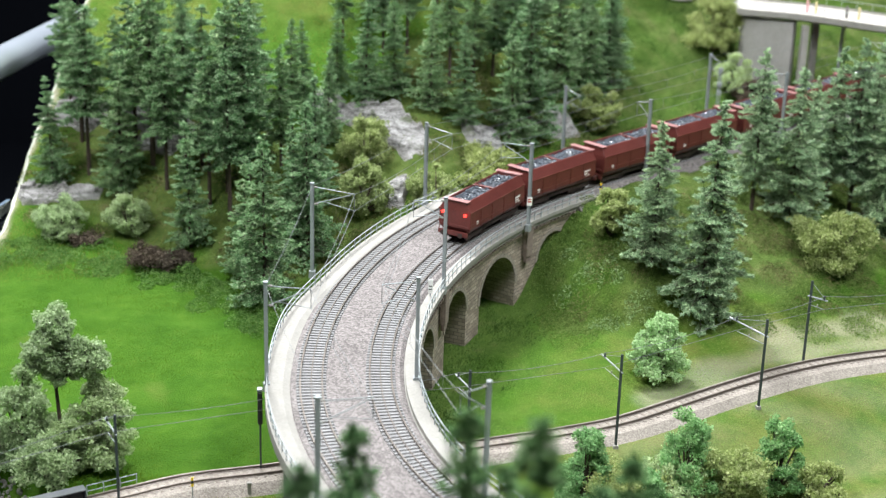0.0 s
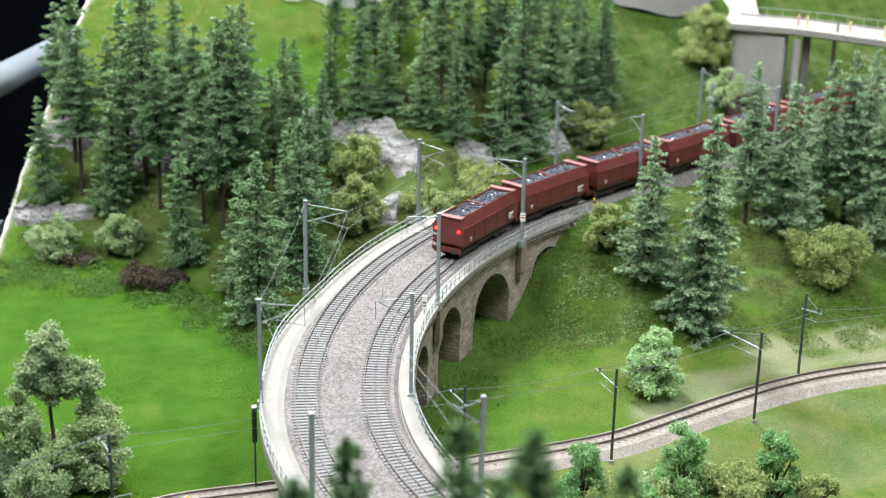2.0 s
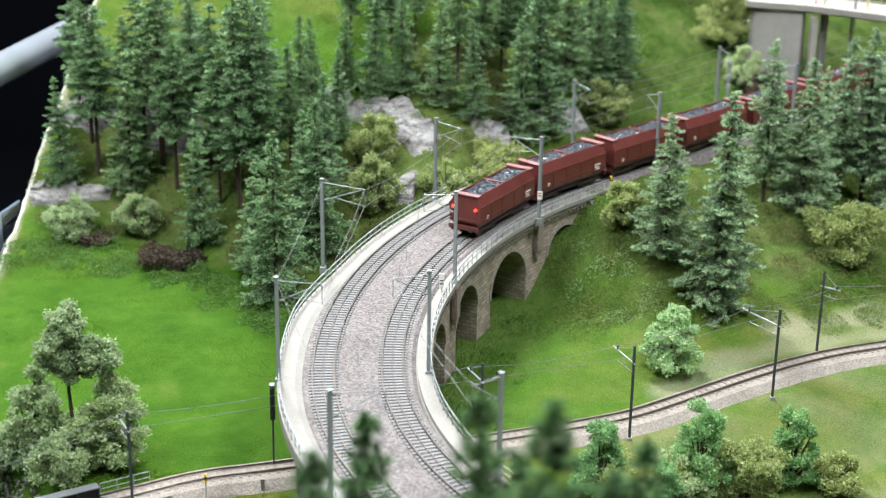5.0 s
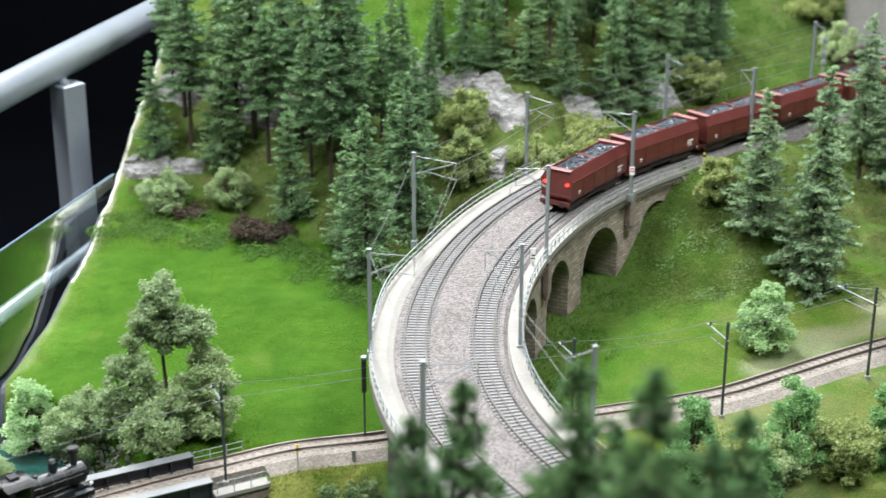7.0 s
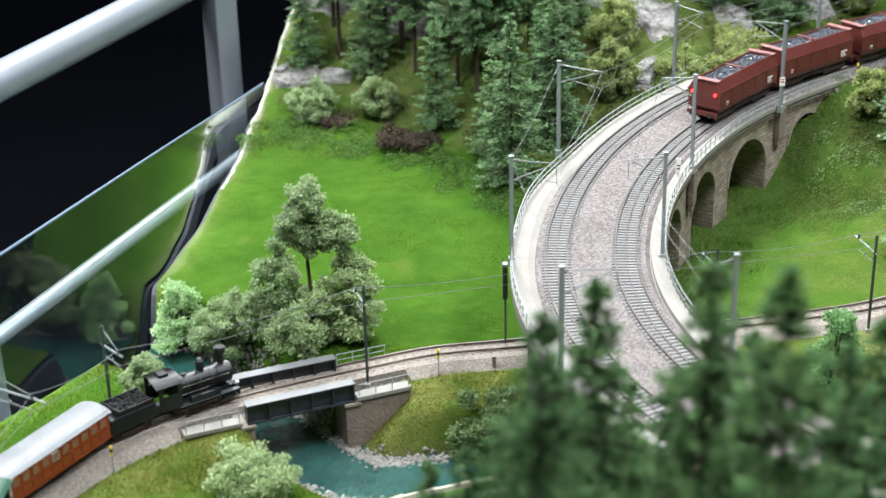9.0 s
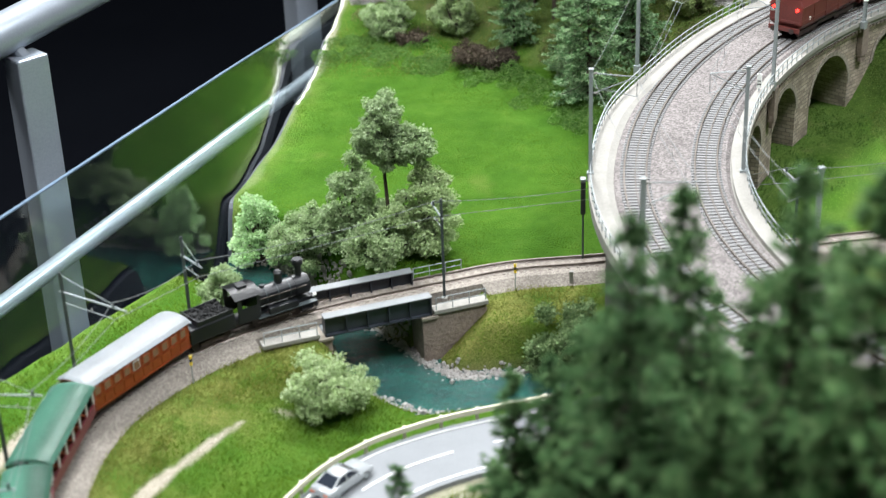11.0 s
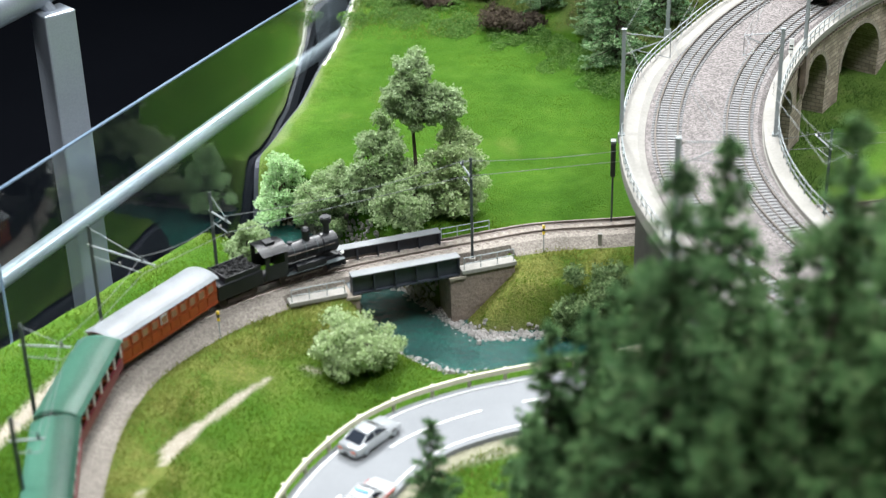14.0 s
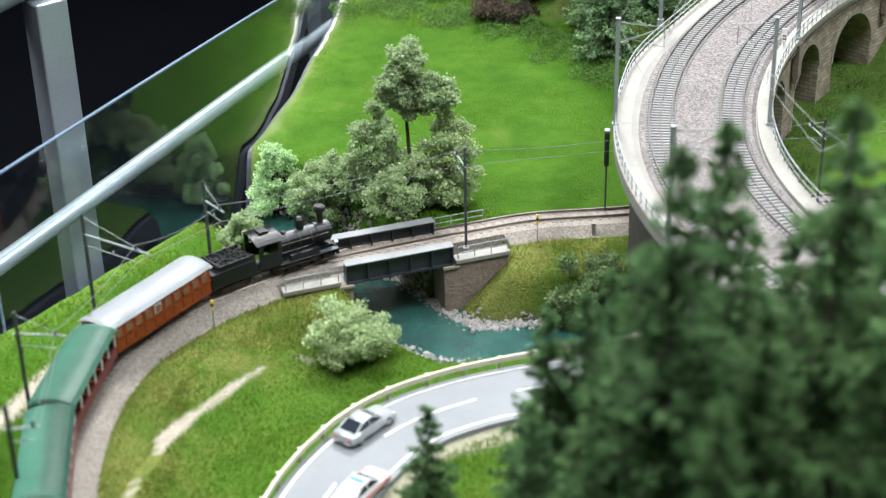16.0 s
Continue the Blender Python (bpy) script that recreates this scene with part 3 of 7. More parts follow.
def track(name, label, path, gauge, tie_len, tie_gap, tie_mat, z, group, contact=False):
    """Rails as swept sections, sleepers as pieces; contact: a thin middle strip and a dark oiled bed between the rails."""
    root = thing(name, label, "track", group, "structure")
    g = gauge / 2
    prof = lambda o: [(o - 0.0011, 0.0), (o + 0.0011, 0.0), (o + 0.0005, 0.0006), (o + 0.0006, 0.0023), (o - 0.0006, 0.0023), (o - 0.0005, 0.0006)]
    zz = with_z(path, z)
    for o in (-g, g):
        part("rail", sweep("rail", zz, prof(o), RAIL_STEEL), RAIL_STEEL, root)
    top = 0.0002
    if contact:
        top = 0.0008
        part("contact_strip", sweep("contact_strip", zz, [(-0.0004, 0.0), (0.0004, 0.0), (0.0004, 0.0014), (-0.0004, 0.0014)], RAIL_STEEL), RAIL_STEEL, root)
        part("oiled_bed", sweep("oiled_bed", zz, [(-g - 0.003, -0.001), (g + 0.003, -0.001), (g + 0.003, 0.0001), (-g - 0.003, 0.0001)], OILED), OILED, root, "dark oil-stained ballast between the rails")
    n = sides_of(path)
    s = np.r_[0, np.cumsum(np.linalg.norm(np.diff(path, axis=0), axis=1))]
    zs = zz[:, 2]
    rng = random.Random(5)
    me = mesh_from("sleeper", boxes((-0.0013, 0.0013, -tie_len / 2, tie_len / 2, -0.0016, top)), tie_mat)
    verts, faces = [], []
    for k, q in enumerate(np.arange(tie_gap, s[-1], tie_gap)):
        x, y, h = np.interp(q, s, path[:, 0]), np.interp(q, s, path[:, 1]), np.interp(q, s, zs)
        nx, ny = np.interp(q, s, n[:, 0]), np.interp(q, s, n[:, 1])
        m = Matrix.Translation((x, y, h)) @ Matrix.Rotation(math.atan2(-nx, ny) + rng.uniform(-0.02, 0.02), 4, "Z")
        if k < 300:
            ob = new("sleeper", me)
            ob.parent = root
            ob.matrix_basis = m
        else:
            base = len(verts)
            verts += [tuple(m @ v.co) for v in me.vertices]
            faces += [[base + i for i in f.vertices] for f in me.polygons]
    if verts:
        tagged(part("far_sleeper_row", raw_mesh("far_sleeper_row", verts, faces, tie_mat), tie_mat, root), kind="stuff")
    return root


def viaduct():
    root = thing("viaduct", "curved double-track stone viaduct with round arches and pale concrete walkways", "viaduct", kind="structure")
    a0, a1 = 214.0, 128.0
    deg = np.arange(a0, a1 - 0.01, -0.35)
    zt = Z_DECK - 0.004
    # arches: middle, half width (degrees), crown height, springing
    arches = [(134.4, 2.6, 0.0605), (144.6, 3.6, 0.0615), (154.2, 2.9, 0.0615), (163.6, 2.9, 0.0620), (175.8, 4.2, 0.0660)]
    def roof(d):
        for c, h, top in arches:
            if abs(d - c) < h:
                k = (d - c) / h
                rise = h * math.pi / 180 * R_IN
                return top - rise + rise * math.sqrt(max(0.0, 1 - k * k))
        return -0.09
    cut = sorted(set(list(deg) + [c + s * h for c, h, _ in arches for s in (-0.9999, 0.9999, -1.0001, 1.0001)]), reverse=True)
    def ring(r, d):
        a = math.radians(d)
        q = r - 5e-5 * max(d - 178, 0) ** 2
        return CX + q * math.cos(a), CY + q * math.sin(a)
    for nm, r in (("inner_wall", R_IN + 0.004), ("outer_wall", R_OUT - 0.006)):
        verts, faces, uvs = [], [], []
        for i, d in enumerate(cut):
            x, y = ring(r, d)
            z = roof(d)
            verts += [(x, y, z), (x, y, zt)]
            uvs += [(math.radians(d) * r, z), (math.radians(d) * r, zt)]
            if i:
                k = 2 * i
                faces.append((k - 2, k, k + 1, k - 1) if nm == "inner_wall" else (k - 2, k - 1, k + 1, k))
        me = raw_mesh(nm, verts, faces, MASONRY)
        layer = me.uv_layers.new(name="wall")
        for li, loop in enumerate(me.loops):
            layer.data[li].uv = uvs[loop.vertex_index]
        part(nm, me, MASONRY, root)
    # undersides of the arches and the sides of the piers
    verts, faces, uvs = [], [], []
    for i, d in enumerate(cut):
        z = roof(d)
        for r in (R_IN + 0.004, R_OUT - 0.006):
            x, y = ring(r, d)
            verts.append((x, y, z))
            uvs.append((r, z + math.radians(d) * R_IN))
        if i:
            k = 2 * i
            faces.append((k - 2, k - 1, k + 1, k))
    me = raw_mesh("arch_barrels", verts, faces, MASONRY)
    layer = me.uv_layers.new(name="wall")
    for li, loop in enumerate(me.loops):
        layer.data[li].uv = uvs[loop.vertex_index]
    part("arch_barrel", me, MASONRY, root)
    # raised ring of voussoirs round each arch on the side that shows
    for c, h, top in arches[:4]:
        rise = h * math.pi / 180 * R_IN
        count = 15
        for j in range(count):
            bm = bmesh.new()
            t0, t1 = math.pi * (j + 0.04) / count, math.pi * (j + 0.96) / count
            vs = []
            for t, grow in ((t0, 0.0), (t1, 0.0), (t1, 0.0042), (t0, 0.0042)):
                d = c + (h + grow / R_IN * 180 / math.pi) * math.cos(t)
                z = top - rise + (rise + grow) * math.sin(t)
                for r in (R_IN + 0.0042, R_IN + 0.0030):
                    x, y = ring(r, d)
                    vs.append(bm.verts.new((x, y, z)))
            f0, f1 = vs[0::2], vs[1::2]
            bm.faces.new(f1)
            for k in range(4):
                bm.faces.new((f0[k], f0[(k + 1) % 4], f1[(k + 1) % 4], f1[k]))
            part("voussoir", bm, STONE_DRESSED, root)
    # deck slab, walkways and ballast trough
    path = upper(R_TRACK_A, a0, a1, 0)
    mid = upper((R_OUT + R_IN) / 2, a0, a1, 0)
    w = (R_OUT - R_IN) / 2
    part("deck_slab", sweep("deck_slab", with_z(mid, Z_DECK), [(-w, -0.006), (w, -0.006), (w, -0.0015), (-w, -0.0015)], CONCRETE), CONCRETE, root)
    part("inner_walkway", sweep("inner_walkway", with_z(upper(R_IN, a0, a1, 0), Z_DECK), [(-0.002, -0.0015), (0.010, -0.0015), (0.010, 0.0025), (-0.002, 0.0025)], CONCRETE), CONCRETE, root, "pale concrete walkway slab")
    outer = upper(R_OUT, a0, 133.0, 0)
    deg2 = np.linspace(a0, 133.0, len(outer))
    bulge = 0.010 * ease(158, 170, deg2)
    outer = outer + sides_of(outer) * (bulge)[:, None]
    part("outer_walkway", sweep("outer_walkway", with_z(outer, Z_DECK), [(-0.018, -0.0060), (0.002, -0.0060), (0.002, 0.0035), (-0.012, 0.0035), (-0.018, 0.0005)], CONCRETE), CONCRETE, root, "pale concrete walkway slab")
    # corbels under the walkway
    me = mesh_from("corbel", boxes((-0.0012, 0.0012, -0.002, 0.002, -0.0025, 0.0)), ABUTMENT)
    for d in np.arange(129.0, 182.0, 0.62):
        ob = new("corbel", me)
        ob.parent = root
        x, y = ring(R_IN + 0.001, d)
        ob.matrix_basis = Matrix.Translation((x, y, Z_DECK - 0.006)) @ Matrix.Rotation(math.radians(d) + math.pi / 2, 4, "Z")
    # pilasters that carry the masts
    for d in (139.4, 158.6, 177.6):
        bm = boxes((-0.0055, 0.0055, -0.003, 0.003, -0.030, 0.0025), (-0.0045, 0.0045, -0.002, 0.002, -0.036, -0.030), edge=0.0006)
        ob = part("pilaster", bm, ABUTMENT, root)
        x, y = ring(R_IN, d)
        ob.matrix_basis = Matrix.Translation((x, y, Z_DECK - 0.004)) @ Matrix.Rotation(math.radians(d) + math.pi / 2, 4, "Z")
    # a dark sheet on the pier's outer face beside the lower line
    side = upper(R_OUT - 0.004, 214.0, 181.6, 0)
    part("dark_pier_face", sweep("dark_pier_face", with_z(side, 0.0), [(-0.001, -0.09), (0.003, -0.09), (0.003, Z_DECK - 0.006), (-0.001, Z_DECK - 0.006)], DARK_WALL), DARK_WALL, root, "dark stone pier face")
    return root


STONE_DRESSED = painted("dressed_stone_mat", (0.17, 0.145, 0.12), (0.34, 0.30, 0.25), 0.9, big=90, fine=500, relief=0.5)
viaduct()

bed = upper((R_TRACK_A + R_TRACK_B) / 2)
ob = new("ballast_bed", sweep("ballast_bed", with_z(bed, Z_DECK), [(-0.049, -0.004), (0.049, -0.004), (0.043, 0.0019), (0.0, 0.0021), (-0.043, 0.0019)], BALLAST))
tagged(ob, "bed of pale grey-brown crushed ballast under both tracks", "ballast", kind="structure")
wide = upper((R_TRACK_A + R_TRACK_B) / 2, 131.0, 128.0, 1.25)
ob = new("track_verge", sweep("track_verge", with_z(wide, Z_DECK - 0.003), [(-0.070, -0.010), (0.075, -0.010), (0.062, 0.0), (-0.060, 0.0)], BALLAST))
tagged(ob, "gravelled verge beside the upper line past the viaduct", "verge", kind="structure")
track("railway_track", "standard-gauge model track with grey sleepers and brown steel rails", upper(R_TRACK_A), 0.0172, 0.0236, 0.0052, TIE_GREY, Z_DECK + 0.0022, "tracks of the viaduct", True)
track("railway_track", "standard-gauge model track with grey sleepers and brown steel rails", upper(R_TRACK_B), 0.0172, 0.0236, 0.0052, TIE_GREY, Z_DECK + 0.0022, "tracks of the viaduct", True)
ob = new("low_ballast_bed", sweep("low_ballast_bed", with_z(LOW, LOW_Z - 0.0005), [(-0.034, -0.010), (0.020, -0.010), (0.012, 0.0013), (-0.018, 0.0013)], BALLAST_LOW))
near = np.hypot(LOW[:, 0] + 0.1680, LOW[:, 1] - 1.0905) < 0.098
for i in np.nonzero(near)[0]:
    for j, o in ((0, -0.0195), (1, 0.0195)):
        v = ob.data.vertices[int(i) * 4 + j]
        side = sides_of(LOW)[i]
        v.co.x, v.co.y = LOW[i, 0] + side[0] * o, LOW[i, 1] + side[1] * o
tagged(ob, "narrow bed of pale ballast under the single lower track", "ballast", kind="structure")
track("narrow_gauge_track", "narrow-gauge single model track with brown sleepers and rusty rails", LOW, 0.0125, 0.021, 0.0078, SLEEPER, LOW_Z + 0.0010, "")


# ---- the road ----
def road():
    path = spline(ROAD_LINE, 0.005)
    asphalt = painted("asphalt_mat", (0.150, 0.160, 0.172), (0.215, 0.225, 0.238), 0.75, big=18, fine=900, world_space=True)
    white = painted("road_paint_mat", (0.50, 0.51, 0.50), (0.64, 0.65, 0.64), 0.6, big=60, fine=900)
    ob = new("road", sweep("road", with_z(path, -0.0190), [(-0.0315, -0.006), (0.0315, -0.006), (0.0315, 0.0), (-0.0315, 0.0)], asphalt))
    tagged(ob, "smooth pale grey asphalt road curving beside the river", "road", kind="structure")
    marks = thing("road_markings", "white painted edge lines and centre dashes on the road", "markings", kind="structure")
    for o in (-0.0265, 0.0265):
        part("edge_line", sweep("edge_line", with_z(path, -0.0190), [(o - 0.0009, 0.0), (o + 0.0009, 0.0), (o + 0.0009, 0.0004), (o - 0.0009, 0.0004)], white), white, marks)
    for a, b in ((8, 25), (36, 52), (57, 65), (77, 89), (101, 113), (125, 137)):
        part("dash", sweep("dash", with_z(path[a:b], -0.0190), [(-0.0009, 0.0), (0.0009, 0.0), (0.0009, 0.0004), (-0.0009, 0.0004)], white), white, marks)
    rail_mat = painted("guard_rail_mat", (0.44, 0.42, 0.30), (0.60, 0.58, 0.45), 0.6, big=60, fine=700)
    rail = thing("guard_rail", "cream-painted wooden guard rail along the road's outer edge", "guard rail")
    o = 0.0325
    part("beam", sweep("beam", with_z(path, -0.0190), [(o - 0.0007, 0.0045), (o + 0.0007, 0.0045), (o + 0.0009, 0.0085), (o - 0.0009, 0.0085)], rail_mat), rail_mat, rail)
    n = sides_of(path)
    me = mesh_from("post", boxes((-0.0012, 0.0012, -0.0012, 0.0012, -0.006, 0.0080), edge=0.0002), rail_mat)
    for i in range(2, len(path), 5):
        p = new("post", me)
        p.parent = rail
        p.matrix_basis = Matrix.Translation((path[i, 0] + n[i, 0] * (o + 0.0020), path[i, 1] + n[i, 1] * (o + 0.0020), -0.0190))


road()


# ---- trees ----
def on_land(x, y):
    return float(land(x, y))


def spray_mesh(name, tri, material):
    """Loose leaves: tri is an array (n, 3, 3)."""
    n = len(tri)
    me = bpy.data.meshes.new(name)
    me.vertices.add(3 * n)
    me.vertices.foreach_set("co", tri.astype(np.float32).ravel())
    me.loops.add(3 * n)
    me.loops.foreach_set("vertex_index", np.arange(3 * n, dtype=np.int32))
    me.polygons.add(n)
    me.polygons.foreach_set("loop_start", np.arange(0, 3 * n, 3, dtype=np.int32))
    me.polygons.foreach_set("loop_total", np.full(n, 3, dtype=np.int32))
    me.update()
    me.materials.append(material)
    return me


def unit(v):
    return v / np.maximum(np.linalg.norm(v, axis=-1, keepdims=True), 1e-9)


def conifer(seed, material, bare, width, label, h=0.16, taper=0.80, tufts=1.0):
    """A fir: tapered trunk, dead twigs, and tiers of boughs that dip and turn up at their tips, each set with tufts of needles.
    bare: the part of the trunk with no boughs."""
    rng = np.random.default_rng(seed)
    root = thing("conifer", label, "tree", "wood of the hills")
    bend = rng.uniform(-0.004, 0.004, 2)
    bm = bmesh.new()
    last = Vector((0, 0, -0.006))
    for k in range(1, 7):
        t = k / 6
        at = Vector((bend[0] * t * t, bend[1] * t * t, h * t * 0.97))
        rod(bm, last, at, 0.0021 * (1.05 - (k - 1) / 6), 0.0021 * (1.05 - t) + 0.0002, 7)
        last = at
    for _ in range(14):
        a, z = rng.uniform(0, 6.28), h * rng.uniform(0.10, max(bare, 0.2) + 0.12)
        r = rng.uniform(0.005, 0.011)
        rod(bm, (0, 0, z), (r * math.cos(a), r * math.sin(a), z + rng.uniform(-0.002, 0.002)), 0.0004, 0.0002, 4)
    out = []
    up = np.array([0.0, 0.0, 1.0])
    tiers = int(19 * (1 - bare)) + 5
    for i in range(tiers + 1):
        u = min(max((i + rng.uniform(-0.3, 0.3)) / tiers, 0.0), 0.985)
        z0 = h * (bare + (1 - bare) * u)
        reach = width * h * ((1 - u) ** taper * 0.97 + 0.035) * (0.72 + 0.28 * min(1, u / 0.12))
        count = int(4.5 + 3.5 * (1 - u) + rng.uniform(0, 1.5))
        a0 = rng.uniform(0, 6.28)
        for b in range(count):
            a = a0 + 6.283 * b / count + rng.uniform(-0.35, 0.35)
            ln = reach * rng.uniform(0.55, 1.18)
            d = np.array([math.cos(a), math.sin(a), 0.0])
            s = np.array([-math.sin(a), math.cos(a), 0.0])
            dip, rise = rng.uniform(0.25, 0.75), rng.uniform(0.10, 0.45)
            foot = np.array([bend[0] * u, bend[1] * u, z0 + rng.uniform(-0.5, 0.5) * h * (1 - bare) / tiers])
            bough = lambda q: foot + d * (ln * q) + up * (ln * (rise * q * q - dip * q))
            if ln > 0.008:
                wire_end = bough(0.85)
                rod(bm, foot, bough(0.45), 0.00045, 0.00035, 4)
                rod(bm, bough(0.45), wire_end, 0.00035, 0.00018, 4)
            m = max(3, int(tufts * ln / 0.00145))
            t = np.linspace(0.16, 1.0, m) + rng.uniform(-0.06, 0.06, m)
            hand = np.where(np.arange(m) % 2, 1.0, -1.0) * rng.uniform(0.0, 1.0, m)
            spread = 0.34 * ln * (1.12 - t) * np.clip(t / 0.4, 0.3, 1.0) + 0.0006
            c = foot + d * (t * ln)[:, None] + s * (hand * spread)[:, None] + up * (ln * (rise * t * t - dip * t) - 0.35 * np.abs(hand) * spread)[:, None]
            axis = unit(d * 0.9 + s * (0.9 * hand)[:, None] + up * rng.uniform(-0.15, 0.55, m)[:, None])
            k = 36
            p = (c[:, None] + axis[:, None] * rng.uniform(-0.0010, 0.0012, (m, k))[..., None] + rng.normal(0, 0.00042, (m, k, 3))).reshape(-1, 3)
            way = unit((axis[:, None] * 1.0 + rng.normal(0, 0.50, (m, k, 3))).reshape(-1, 3))
            size = rng.uniform(0.0015, 0.0031, m * k)[:, None]
            cross = unit(np.cross(way, rng.normal(0, 0.45, (m * k, 3)) + up)) * size * 0.17
            out.append(np.stack([p - cross, p + cross, p + way * size], 1))
    n = 130
    q = rng.uniform(0.90, 1.0, n)
    p = np.stack([bend[0] * q, bend[1] * q, h * q], 1)
    way = unit(rng.normal(0, 0.6, (n, 3)) + up * 0.8)
    size = rng.uniform(0.0014, 0.0026, n)[:, None]
    cross = unit(np.cross(way, rng.normal(0, 1, (n, 3)))) * size * 0.17
    out.append(np.stack([p - cross, p + cross, p + way * size], 1))
    part("trunk", bm, BARK, root)
    part("needles", spray_mesh("needles", np.concatenate(out), material), material, root)
    return root


def broadleaf(seed, material, blobs, leaf, count, label, stem=0.0, category="bush", group="bushes of the valley", name="bush", hang=0.0):
    """Clumps of loose leaves on a few limbs. blobs: (x, y, z, radius, squash)."""
    rng = np.random.default_rng(seed)
    root = thing(name, label, category, group)
    bm = bmesh.new()
    if stem:
        rod(bm, (0, 0, -0.004), (0.001, 0, stem * 0.5), 0.0020, 0.0017, 7)
        rod(bm, (0.001, 0, stem * 0.5), (-0.001, 0, stem), 0.0017, 0.0013, 7)
    for x, y, z, r, q in blobs[::3]:
        mid = Vector((-0.001, 0, stem)) if stem else Vector((x * 0.3, y * 0.3, z * 0.45))
        if not stem:
            rod(bm, (0, 0, -0.004), mid, 0.0016, 0.0011, 6)
        rod(bm, mid, (x, y, z), 0.0011, 0.0004, 6)
        for _ in range(2):
            e = unit(rng.normal(0, 1, 3)) * r * 0.7
            rod(bm, (x, y, z - r * 0.2), (x + e[0], y + e[1], z + abs(e[2]) * q), 0.0005, 0.0002, 4)
    part("limb", bm, BARK, root)
    out = []
    total = sum(r * r for _, _, _, r, _ in blobs)
    for x, y, z, r, q in blobs:
        n = int(count * r * r / total)
        d = unit(rng.normal(0, 1, (n, 3)))
        knots = unit(rng.normal(0, 1, (9, 3)))
        near = (d @ knots.T).max(1)
        rad = r * (0.60 + 0.50 * ease(0.72, 0.98, near)) * rng.uniform(0.12, 1.25, n) ** 0.5
        p = d * rad[:, None] * np.array([1, 1, q]) + np.array([x, y, z])
        way = unit(d * 0.6 + rng.normal(0, 0.6, (n, 3)) + np.array([0, 0, hang]))
        size = leaf * rng.uniform(0.55, 1.30, n)[:, None]
        cross = unit(np.cross(way, d + rng.normal(0, 0.45, (n, 3)))) * size * 0.46
        out.append(np.stack([p - cross, p + cross, p + way * size], 1))
    part("foliage", spray_mesh("foliage", np.concatenate(out), material), material, root)
    return root


FIRS = {}


def plant(kind, x, y, size, turn, z=None):
    """Sets one tree; the first of a kind is built, the rest are copies."""
    m = Matrix.Translation((x, y, (on_land(x, y) if z is None else z) - 0.001)) @ Matrix.Rotation(turn, 4, "Z")
    if kind not in FIRS:
        FIRS[kind] = KINDS[kind]()
        FIRS[kind].matrix_basis = m
        ob = FIRS[kind]
    else:
        ob = copy_thing(FIRS[kind], m)
    ob.scale = (size, size, size)
    return ob


KINDS = {
    "full_a": lambda: conifer(11, FIR, 0.05, 0.250, "full dark-green fir tree branched down to the ground"),
    "full_b": lambda: conifer(12, FIR, 0.08, 0.215, "full dark-green fir tree branched down to the ground"),
    "bare_a": lambda: conifer(13, FIR, 0.36, 0.192, "tall fir tree with a bare brown lower trunk", taper=0.62),
    "bare_b": lambda: conifer(14, FIR, 0.40, 0.180, "tall fir tree with a bare brown lower trunk", taper=0.60),
    "bare_c": lambda: conifer(15, FIR, 0.28, 0.178, "slim fir tree with a bare brown lower trunk", taper=0.68),
    "front_a": lambda: conifer(21, FIR_DARK, 0.05, 0.250, "dense dark-green fir tree on the near hillock", taper=0.86, tufts=0.9),
    "front_b": lambda: conifer(22, FIR_DARK, 0.05, 0.225, "dense dark-green fir tree on the near hillock", taper=0.82, tufts=0.9),
    "front_c": lambda: conifer(23, FIR_DARK, 0.02, 0.30, "small broad dark-green fir tree beside the road", taper=0.9),
    "pale_a": lambda: conifer(16, FIR_PALE, 0.06, 0.255, "broad pale-green spruce on the slope below the line", taper=0.72, tufts=1.2),
    "pale_b": lambda: conifer(17, FIR_PALE, 0.03, 0.205, "broad pale-green spruce on the slope below the line", taper=0.70, tufts=1.2),
    "pale_c": lambda: conifer(18, FIR_PALE, 0.22, 0.185, "pale-green spruce with a bare lower trunk", taper=0.66),
}
rng_turn = random.Random(8)
# wood on the western hill: kind, x, y, height
WEST = [("full_b", -0.241, 1.786, 0.118), ("bare_a", -0.213, 1.845, 0.185), ("bare_b", -0.201, 1.794, 0.180), ("full_a", -0.162, 1.763, 0.135),
        ("bare_a", -0.127, 1.777, 0.216), ("bare_b", -0.109, 1.734, 0.165), ("bare_b", -0.060, 1.686, 0.166), ("full_b", -0.079, 1.640, 0.130),
        ("bare_a", -0.040, 1.690, 0.198), ("bare_a", -0.020, 1.678, 0.207), ("bare_b", -0.037, 1.651, 0.165), ("bare_c", -0.017, 1.673, 0.172),
        ("bare_c", 0.018, 1.692, 0.125), ("full_a", 0.001, 1.505, 0.160), ("full_a", 0.045, 1.580, 0.152), ("bare_c", -0.012, 1.743, 0.160),
        ("bare_a", -0.130, 1.885, 0.145), ("full_b", 0.044, 1.788, 0.090), ("bare_c", -0.170, 1.851, 0.130), ("bare_c", -0.051, 1.778, 0.140)]
WEST_MORE = [("full_b", 0.031, 1.609, 0.118), ("bare_b", -0.070, 1.750, 0.170), ("bare_c", -0.090, 1.800, 0.150), ("full_b", 0.055, 1.655, 0.125),
             ("bare_c", 0.030, 1.740, 0.120), ("full_b", 0.070, 1.735, 0.100), ("bare_c", -0.150, 1.830, 0.170), ("bare_b", -0.232, 1.905, 0.140),
             ("bare_c", -0.095, 1.900, 0.120), ("full_a", -0.020, 1.560, 0.110)]
